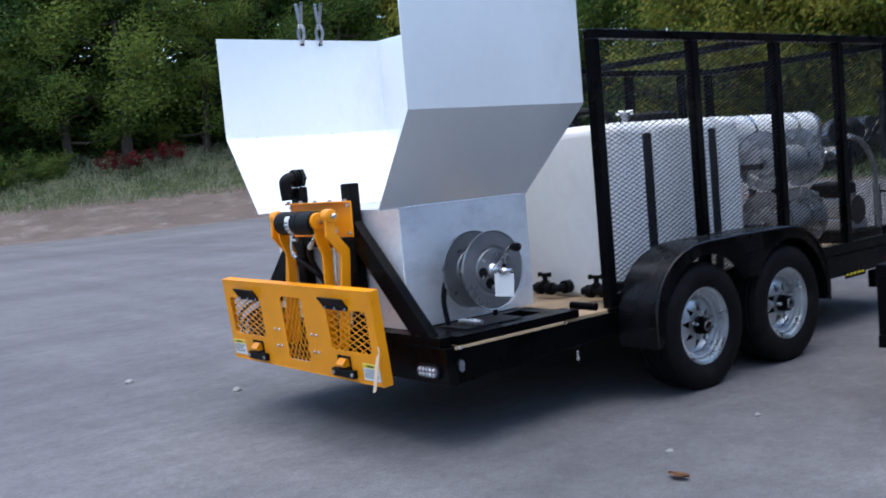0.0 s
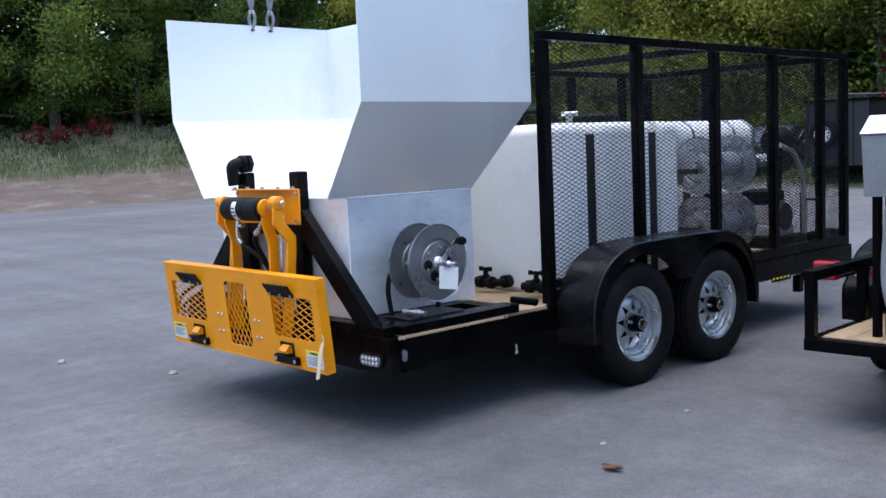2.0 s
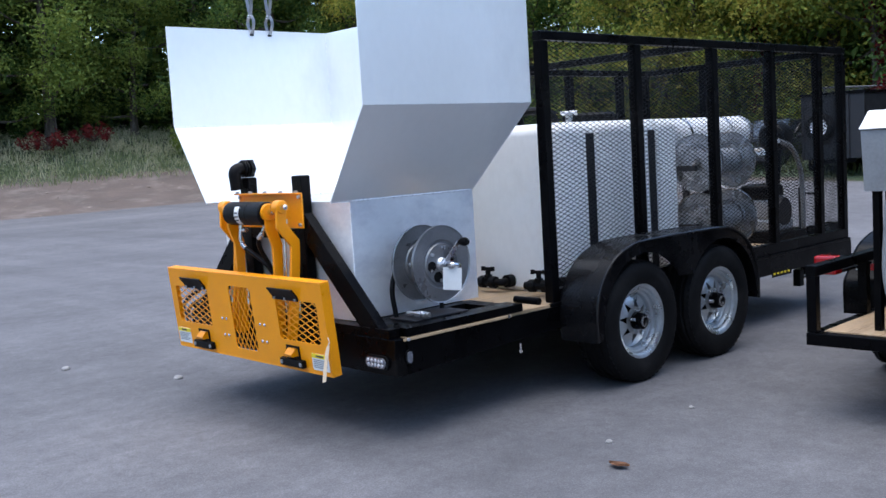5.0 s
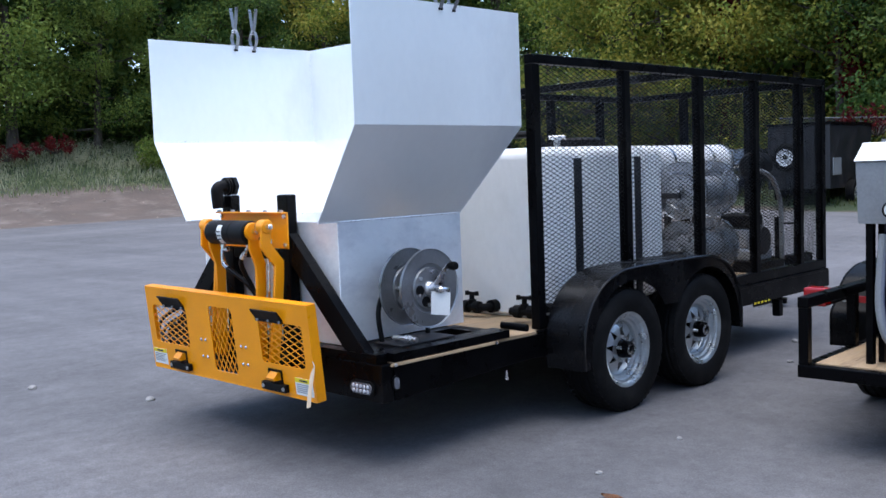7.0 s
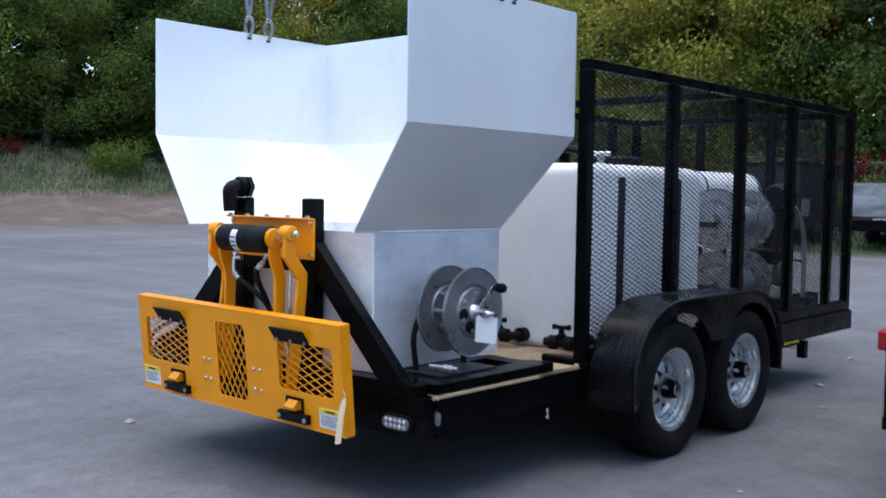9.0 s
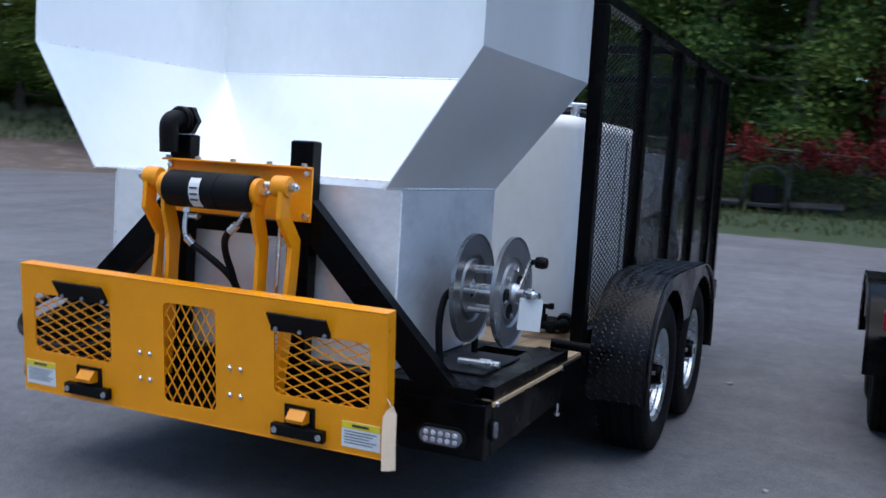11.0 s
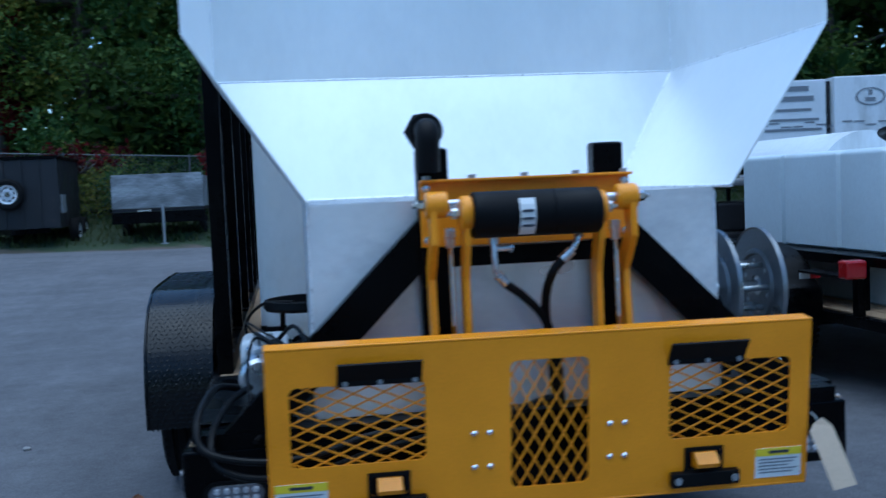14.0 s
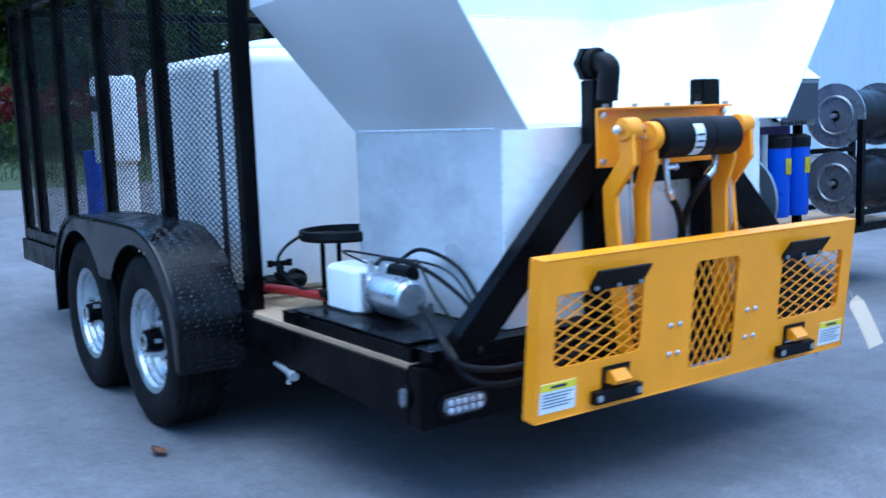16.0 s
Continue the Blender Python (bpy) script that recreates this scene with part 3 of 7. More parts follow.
def plant():
    kinds = [make_tree("tall broad tree with dark green leaves", 12.5, 3.2, GREEN_A, 19000, 0.080, 11),
             make_tree("tall tree with dense dark leaves", 14.5, 3.6, GREEN_D, 15000, 0.085, 12),
             make_tree("tree with yellowing autumn leaves", 9.5, 2.9, GREEN_B, 18000, 0.068, 13),
             make_tree("leafy green tree with drooping low limbs", 8.5, 3.0, GREEN_A, 18000, 0.068, 14),
             make_tree("green tree whose trunk is wrapped in red creeper", 12.0, 2.6, GREEN_D, 9000, 0.10, 15, RED_LEAF, 0.5),
             make_tree("yellowing tree whose trunk is wrapped in red creeper", 10.5, 2.2, GREEN_B, 9000, 0.078, 18, RED_LEAF, 0.42),
             make_tree("tall tree deep in the wood", 13.0, 3.4, GREEN_D, 2800, 0.25, 16),
             make_tree("green tree further back in the wood, also added unseen behind the camera", 11.5, 3.3, GREEN_A, 2800, 0.24, 17)]
    homes = [[] for _ in kinds]
    r = random.Random(21)
    homes[4] = [(2.1, 25.6)]
    homes[5] = [(-8.9, 28.6), (-12.9, 29.0)]
    for row, (off, step) in enumerate(((0.0, 3.4), (4.2, 3.8), (9.0, 5.4))):
        for x, y, nx, ny in along(WOOD_EDGE, step):
            o = off + r.uniform(-0.9, 0.9) + (1.3 if row == 0 and -21 < x < -5 else 0)
            px, py = x - nx * -o + r.uniform(-0.6, 0.6), y - ny * -o + r.uniform(-0.6, 0.6)
            if row or x > 16 or y < 5:
                k = r.choice((6, 6, 7))
            elif -21 < x < -5:
                k = r.choice((2, 3, 2, 3, 0))
            elif x > -1:
                k = r.choice((1, 0, 3))
            elif x >= -5:
                k = r.choice((1, 1, 0, 1, 1))
            else:
                k = r.choice((0, 3, 3, 0, 2))
            if row == 0 and min(math.hypot(px - a, py - b) for a, b in homes[4] + homes[5]) < 2.0:
                continue
            homes[k].append((px, py))
    homes[6] += [(-47, 8), (-46, 13), (-45, 17.5), (-43.5, 22), (-41, 26.5), (-37, 32), (-50, 11), (-49, 16), (2, 35), (6, 34), (10, 35.5), (0, 38), (8, 39)]
    homes[2] += [(-15.6, 29.2), (-13.4, 29.4), (-10.9, 30.0), (-17.8, 29.8)]
    homes[1] += [(-13.8, 32.5), (-17.5, 34.5), (-21.5, 37.0)]
    # unseen trees added behind the camera to block low sky light and darken reflections
    homes[7] += [(-26 + 5.2 * i + r.uniform(-1, 1), -27 + r.uniform(-2, 2)) for i in range(9)]
    for k, places in enumerate(homes):
        for i, (x, y) in enumerate(places):
            s = r.uniform(0.85, 1.15)
            m = T((x, y, height(x, y) - 0.05)) @ Matrix.Rotation(r.uniform(0, 6.28), 4, "Z") @ Matrix.Scale(s, 4)
            if i == 0:
                kinds[k].matrix_world = m
            else:
                o = copy_thing(kinds[k], m)
                o.scale = (s, s, s)
    shrubs = [make_shrub("low green shrub at the edge of the wood", 2.6, 2.0, GREEN_A, 3800, 0.064, 31),
              make_shrub("yellow-green shrub at the edge of the wood", 2.2, 2.4, GREEN_B, 3800, 0.064, 32),
              make_shrub("dark thicket below the trees", 3.0, 2.8, GREEN_D, 1700, 0.15, 33),
              make_shrub("red creeper sprawling over the fence", 2.4, 0.75, RED_LEAF, 480, 0.075, 34)]
    homes = [[] for _ in shrubs]
    for row, (off, step) in enumerate(((-1.6, 2.1), (1.4, 2.3), (6.5, 2.6))):
        for x, y, nx, ny in along(WOOD_EDGE, step):
            o = off + r.uniform(-0.6, 0.6) - (0.6 * leftness(x) if row == 0 else 0)
            if row == 0 and leftness(x) > 0.8 and r.random() < 0.7:
                continue
            homes[(r.choice((0, 0, 1)) if -21 < x < -5 else 0) if row == 0 else 2].append((x + nx * o, y + ny * o))
    homes[3] = [(-5.6, 22.9), (-1.6, 22.8), (0.3, 22.8), (1.7, 22.8), (3.1, 22.8), (4.8, 22.8), (6.6, 22.8), (-39.6, 14.6), (-40.0, 17.0)]
    for k, places in enumerate(homes):
        for i, (x, y) in enumerate(places):
            s = r.uniform(0.75, 1.2)
            lift = 1.5 + 0.6 * min(1.0, max(0.0, (3.3 - x) / 11.5)) - height(x, y) if k == 3 and x > -10 else 0.5 if k == 3 else 0.0
            m = T((x, y, height(x, y) - 0.05 + lift)) @ Matrix.Rotation(r.uniform(0, 6.28), 4, "Z") @ Matrix.Scale(s, 4)
            if i == 0:
                shrubs[k].matrix_world = m
            else:
                o = copy_thing(shrubs[k], m)
                o.scale = (s, s, s)


plant()


def bank_herbs():
    """Leafy knee-high to waist-high weeds up the bank."""
    r = random.Random(9)
    blobs = []
    while len(blobs) < 2200:
        x, y = r.uniform(-52, -14), r.uniform(-4, 38)
        d, k = beyond(x, y), leftness(x)
        if d < 7.3 + r.uniform(0, 1.2) or d > 19 or k < 0.6:
            continue
        s = r.uniform(0.12, 0.30) * min(1.0, 0.35 + (d - 7) * 0.16)
        blobs.append(((x, y, height(x, y) + s * 0.7), s))
    ob = leaf_cloud("bank_herbs", blobs, 100000, 0.033, WEED, None, 0.9, 77)
    tagged(ob, "tangle of leafy green weeds up the dirt bank", "weeds", kind="stuff")


bank_herbs()


def weeds():
    """Blades and stalks on the verge and up the bank."""
    vs, fs, kinds = [], [], []
    n = 0
    pr = random.Random(5)
    while n < 45000:
        x, y = pr.uniform(-50, 22), pr.uniform(-4, 36)
        if y < 20 and x > -27:
            continue
        d = beyond(x, y)
        k = leftness(x)
        if d < 0.25 + 6.5 * k + pr.uniform(0, 1.5 * k) or d > 16:
            continue
        tall = pr.uniform(0.06, 0.19) + k * pr.uniform(0.02, 0.20) + (0.15 if pr.random() < 0.06 else 0)
        z = height(x, y)
        a = pr.uniform(0, 6.28)
        w = pr.uniform(0.010, 0.022) + 0.003 * k
        dx, dy = math.cos(a) * w, math.sin(a) * w
        lx, ly = pr.uniform(-0.5, 0.5) * tall, pr.uniform(-0.5, 0.5) * tall
        i = len(vs)
        vs += [(x - dx, y - dy, z), (x + dx, y + dy, z), (x + dx + lx * 0.4, y + dy + ly * 0.4, z + tall * 0.6), (x + lx, y + ly, z + tall), (x - dx + lx * 0.4, y - dy + ly * 0.4, z + tall * 0.6)]
        fs.append((i, i + 1, i + 2, i + 3, i + 4))
        kinds.append(1 if k > 0.5 else 0)
        n += 1
    me = bpy.data.meshes.new("weeds")
    me.from_pydata(vs, [], fs)
    me.materials.append(VERGE)
    me.materials.append(WEED)
    me.polygons.foreach_set("material_index", kinds)
    tagged(new("weeds", me), "rough green weeds and grass on the verge", "weeds", kind="stuff")


weeds()


def bank_litter():
    """Fallen leaves and pale scraps strewn over the bare dirt and along the grass."""
    r = random.Random(14)
    vs, fs = [], []
    while len(fs) < 320:
        x, y = r.uniform(-48, -9), r.uniform(2, 34)
        d, k = beyond(x, y), leftness(x)
        if k < 0.3 or not 0.2 < d < 8.0 or r.random() > 0.15 + 0.85 * (d / 8.0) ** 2:
            continue
        s, a, z = r.uniform(0.03, 0.08), r.uniform(0, 6.28), height(x, y) + 0.03
        i = len(vs)
        for q, up in ((0, 0.0), (1.4, 0.008), (3.0, 0.002), (4.5, 0.010)):
            vs.append((x + s * math.cos(a + q), y + s * math.sin(a + q), z + up))
        fs.append((i, i + 1, i + 2, i + 3))
    me = bpy.data.meshes.new("leaf_litter")
    me.from_pydata(vs, [], fs)
    me.materials.append(LITTER)
    tagged(new("leaf_litter", me), "dry tan leaves strewn over the bare dirt", "leaf litter", kind="stuff")


bank_litter()


def make_fence():
    top = thing("chain_link_fence", "galvanised chain-link fence with a top rail before the wood", "fence", kind="structure")
    line = [(30, 22.8), (3.3, 22.8), (-8.2, 22.9), (-9.0, 30.0)]
    rail = (1.9, 1.9, 2.5, 2.6)
    bm = B()
    for (x0, y0), (x1, y1), z0, z1 in zip(line, line[1:], rail, rail[1:]):
        cyl(bm, (x0, y0, z0), (x1, y1, z1), 0.016, 8)
    part("top_rail", bm, GALV_FENCE, top)
    bm = B()
    cyl(bm, (0, 0, -0.9), (0, 0, 0.0), 0.022, 8)
    cyl(bm, (0, 0, -2.5), (0, 0, -0.9), 0.022, 8)
    bx(bm, (-0.03, -0.03, -0.02), (0.03, 0.03, 0.04))
    first = part("post", bm, GALV_FENCE, top)
    spots = along(line, 3.0)

    def rail_height(x):
        return 1.9 + 0.6 * min(1.0, max(0.0, (3.3 - x) / 11.5))
    first.location = (spots[0][0], spots[0][1], rail_height(spots[0][0]))
    for x, y, *_ in spots[1:]:
        again(first, T((x, y, rail_height(x))), top)
    bm = B()
    for (x0, y0), (x1, y1), z0, z1 in zip(line, line[1:], rail, rail[1:]):
        L = math.hypot(x1 - x0, y1 - y0)
        dx, dy = (x1 - x0) / L, (y1 - y0) / L
        strands(bm, 0, L, -1.6, 0.0, 0.11, 0.11, 0.0035, 0.0035, lambda u, v, a=x0, b=y0, c=dx, d=dy, e=z0, f=(z1 - z0) / L: (a + c * u, b + d * u, v + e + f * u), (0, 1, 0))
    part("wire_netting", bm, GALV_FENCE, top)


make_fence()


def make_building():
    """A pale ribbed-metal hall at the lot's other side, with eaves, a door and gutter."""
    top = thing("metal_building", "pale blue-grey ribbed metal building", "building", kind="structure")
    x0, x1, y0, y1, h = 18.5, 32.0, -14.0, 16.4, 6.4
    bm = B()
    bx(bm, (x0, y0, -0.1), (x1, y1, h))
    part("wall", bm, SIDING, top)
    bm = B()
    y = y0 + 0.15
    while y < y1:
        beam(bm, (x0 - 0.012, y, 0.02), (x0 - 0.012, y, h), 0.05, 0.024, (1, 0, 0))
        y += 0.3
    x = x0 + 0.2
    while x < x1:
        beam(bm, (x, y1 + 0.012, 0.02), (x, y1 + 0.012, h), 0.05, 0.024, (0, 1, 0))
        x += 0.3
    part("siding_ribs", bm, SIDING, top)
    bm = B()
    prism(bm, [(x0 - 0.25, h), (x1 + 0.25, h), ((x0 + x1) / 2, h + 1.5)], "y", y0 - 0.2, y1 + 0.2)
    part("roof", bm, GREY_PAINT, top)


make_building()

# ---- the cage trailer ----
def tyre_profile(r, w):
    """Rounded tyre section with tread grooves, as a closed ring of (radius, height)."""
    h = w / 2
    inner = r * 0.562
    P = [(inner, -h * 0.72), (inner + 0.02, -h * 0.86), (r * 0.76, -h), (r * 0.90, -h * 0.97), (r * 0.965, -h * 0.86), (r * 0.985, -h * 0.74)]
    for g in (-0.45, 0.0, 0.45):
        P += [(r, (g - 0.12) * h), (r - 0.010, (g - 0.07) * h), (r - 0.010, (g + 0.07) * h), (r, (g + 0.12) * h)]
    P += [(q, -z) for q, z in P[5::-1]]
    return P


def make_wheel(top, rim_mat, name="wheel", r=0.356, w=0.215):
    """A spoked trailer wheel that lies in its own x (outward): tyre, rim with eight slots, hub, nuts."""
    wheel = new(name)
    wheel.parent = top
    turn = axis_x(0, 0, 0)
    bm = B()
    lathe(bm, tyre_profile(r, w), 56, turn, closed=True)
    for s in (-1, 1):
        for k in range(56):
            a = 2 * math.pi * k / 56
            m = turn @ Matrix.Rotation(a, 4, "Z")
            bx(bm, (r * 0.965, -0.010, s * w * 0.40 - 0.016), (r * 0.986, 0.010, s * w * 0.40 + 0.006), m)
    part("tyre", bm, RUBBER, wheel, smooth=True)
    R = r * 0.578
    spoke = rim_mat is GALV
    bm = B()
    step = [(R - 0.010, w * 0.37), (R - 0.014, w * 0.30), (R - 0.026, w * 0.28), (R - 0.030, w * 0.20), (R - 0.043, w * 0.175), (R - 0.050, w * 0.06)] if spoke else [(R - 0.026, w * 0.3), (R - 0.032, w * 0.1)]
    lathe(bm, [(R, w * 0.40), (R + 0.012, w * 0.42), (R + 0.012, w * 0.36), (R - 0.004, w * 0.30), (R - 0.012, w * 0.1), (R - 0.012, -w * 0.38), (R + 0.008, -w * 0.42), (R - 0.004, -w * 0.36), (R - 0.056 if spoke else R - 0.036, -w * 0.3)] + step[::-1], 48, turn, closed=True)
    part("rim", bm, rim_mat, wheel, smooth=True)
    bm = B()
    r2, n = (R - 0.047 if spoke else R - 0.024), 8
    rings = (0.030, 0.068, 0.074, 0.080, 0.136, r2) if spoke else (0.030, 0.082, 0.108, 0.122, 0.158, r2)

    def dish(q):
        return w * 0.30 - 0.055 * max(0, (q - 0.09) / (r2 - 0.09)) - (0.02 if q < 0.085 else 0)
    front, back = [], []
    N = n * 6
    turns = [2 * math.pi * k / N for k in range(N)]
    for q in rings:
        front.append([turn @ Vector((q * math.cos(a), q * math.sin(a), dish(q))) for a in turns])
        back.append([turn @ Vector((q * math.cos(a), q * math.sin(a), dish(q) - 0.006)) for a in turns])
    F = [[bm.verts.new(p) for p in ring] for ring in front]
    G = [[bm.verts.new(p) for p in ring] for ring in back]
    for i in range(5):
        for k in range(N):
            j = (k + 1) % N
            if i != 3 or k % 6 > (3 if spoke else 2):
                bm.faces.new((F[i][k], F[i][j], F[i + 1][j], F[i + 1][k]))
                bm.faces.new((G[i][k], G[i + 1][k], G[i + 1][j], G[i][j]))
    for k in range(0, N, 6):
        if spoke:
            for c in ([(3, k), (4, k + 2), (4, k + 1), (4, k)], [(3, k + 4), (4, k + 4), (4, k + 3), (4, k + 2)]):
                bm.faces.new([F[u][v] for u, v in c])
                bm.faces.new([G[u][v] for u, v in c[::-1]])
            loop = [(3, k), (3, k + 1), (3, k + 2), (3, k + 3), (3, k + 4), (4, k + 2)]
        else:
            loop = [(3, k), (3, k + 1), (3, k + 2), (3, k + 3), (4, k + 3), (4, k + 2), (4, k + 1), (4, k)]
        for (i, a), (j, b) in zip(loop, loop[1:] + loop[:1]):
            bm.faces.new((F[i][a], F[j][b], G[j][b], G[i][a]))
    part("wheel_disc", bm, rim_mat, wheel, smooth=True)
    bm = B()
    lathe(bm, [(0.052, 0.0), (0.052, w * 0.30), (0.046, w * 0.30 + 0.038), (0.036, w * 0.30 + 0.044), (0.0, w * 0.30 + 0.044)], 20, turn)
    part("hub", bm, BLACK, wheel, smooth=True)
    bm = B()
    lathe(bm, [(0.024, w * 0.30 + 0.040), (0.034, w * 0.30 + 0.040), (0.034, w * 0.30 + 0.051), (0.024, w * 0.30 + 0.051)], 20, turn, closed=True)
    part("hub_ring", bm, CHROME, wheel, smooth=True)
    for k in range(5):
        a = 2 * math.pi * k / 5
        p = turn @ Vector((0.064 * math.cos(a), 0.064 * math.sin(a), w * 0.28))
        bm = B()
        cyl(bm, p, p + Vector((0.028, 0, 0)), 0.010, 6)
        part("wheel_nut", bm, STEEL, wheel)
    bm = B()
    lathe(bm, [(0.0, -w * 0.45), (R - 0.05, -w * 0.45), (R - 0.05, -w * 0.3), (0.0, -w * 0.3)], 24, turn)
    part("brake_drum", bm, BLACK_DULL, wheel, smooth=True)
    return wheel


def put_wheels(top, first, spots):
    """Copies a wheel with its pieces to poses in the parent."""
    first.matrix_basis = spots[0]
    for m in spots[1:]:
        w = new(first.name.split(".")[0])
        w.parent = top
        w.matrix_basis = m
        for c in first.children:
            again(c, Matrix(), w)


def fender_line(ya, yb, low, top, cut, low2):
    """Side line of a tandem mudguard."""
    left = [(ya, low), (ya, low + 0.17), (ya + 0.05, top - 0.20), (ya + 0.16, top - 0.085), (ya + 0.31, top - 0.022), (ya + cut + 0.26, top)]
    right = [(ya + yb - y, z) for y, z in left[::-1]]
    right[-1] = (yb, low2)
    right[-2] = (yb, max(low2 + 0.04, low + 0.17))
    return left + right


def tread_lugs(line, x0, x1):
    """Raised slanting lugs, row by row, over the outer face of a bent plate."""
    bm = B()
    P = [Vector(p) for p in line]
    run, row = 0.0, 0
    for p, q in zip(P, P[1:]):
        L = (q - p).length
        if L < 1e-6:
            continue
        d = (q - p) / L
        out = Vector((-d.y, d.x))
        while run < L:
            c = p + d * run + out * 0.005
            k = 0
            x = x0 + 0.012 + 0.011 * (row % 2)
            while x < x1 - 0.008:
                turn = 1 if (k + row) % 2 else -1
                w = [(0.0075, 0.0075), (-0.0028, 0.0028), (-0.0075, -0.0075), (0.0028, -0.0028)]
                vs = [bm.verts.new((x + turn * u, c.x + d.x * v, c.y + d.y * v)) for u, v in w]
                tip = bm.verts.new((x, c.x + out.x * 0.0016, c.y + out.y * 0.0016))
                for m in range(4):
                    bm.faces.new((vs[m], vs[(m + 1) % 4], tip))
                x += 0.022
                k += 1
            run += 0.019
            row += 1
        run -= L
    return bm


def make_fender(top, s, x_in, x_out, ya, yb, low, high, material, hubs, r_open=0.40, low2=None):
    """Tread-plate mudguard: bent top and an outer skirt with two round wheel openings."""
    f = new("mudguard")
    f.parent = top
    line = [tuple(p) for p in smooth_path([(y, z, 0) for y, z in fender_line(ya, yb, low, high, 0.24, low2 or low)], 3)]
    line = [(p[0], p[1]) for p in line]
    bm = B()
    a, b = sorted((s * x_in, s * x_out))
    ribbon(bm, line[::-1], "x", a, b, -0.005)
    part("top_plate", bm, material, f, smooth=True)
    if material is TREAD:
        part("raised_tread", tread_lugs(line, a, b), material, f)["kind"] = "stuff"
    # skirt: between the top line and the wheel arches
    bm = B()
    pts = []
    n = 64
    for i in range(n + 1):
        y = ya + 0.005 + (yb - ya - 0.01) * i / n
        up = None
        for (y0, z0), (y1, z1) in zip(line, line[1:]):
            if y0 <= y <= y1 and y1 > y0:
                up = z0 + (z1 - z0) * (y - y0) / (y1 - y0)
        if up is None:
            up = low if y < (ya + yb) / 2 else low2 or low
        dn = min(up - 0.012, max([low if y < hubs[1] else low2 or low] + [hubs[2] + math.sqrt(max(0.0, r_open ** 2 - (y - h) ** 2)) if abs(y - h) < r_open else low for h in hubs[:2]]))
        if hubs[0] < y < hubs[1]:
            dn = max(dn, hubs[2] + 0.22) if dn < up - 0.012 else dn
        pts.append((y, dn, up))
    xo = s * x_out
    for (y0, d0, u0), (y1, d1, u1) in zip(pts, pts[1:]):
        for x in (xo, xo - s * 0.005):
            bm.faces.new([bm.verts.new((x, y, z)) for y, z in ((y0, d0), (y1, d1), (y1, u1), (y0, u0))])
        bm.faces.new([bm.verts.new((x, y, z)) for x, y, z in ((xo, y0, d0), (xo, y1, d1), (xo - s * 0.005, y1, d1), (xo - s * 0.005, y0, d0))])
    bmesh.ops.remove_doubles(bm, verts=bm.verts, dist=1e-5)
    part("skirt", bm, material, f)
    bm = B()
    edge = [(xo + s * 0.004, y, z) for y, z in line]
    tube(bm, edge, 0.009, 6, 1, smooth=False)
    part("rolled_edge", bm, material, f, smooth=True)
    return f


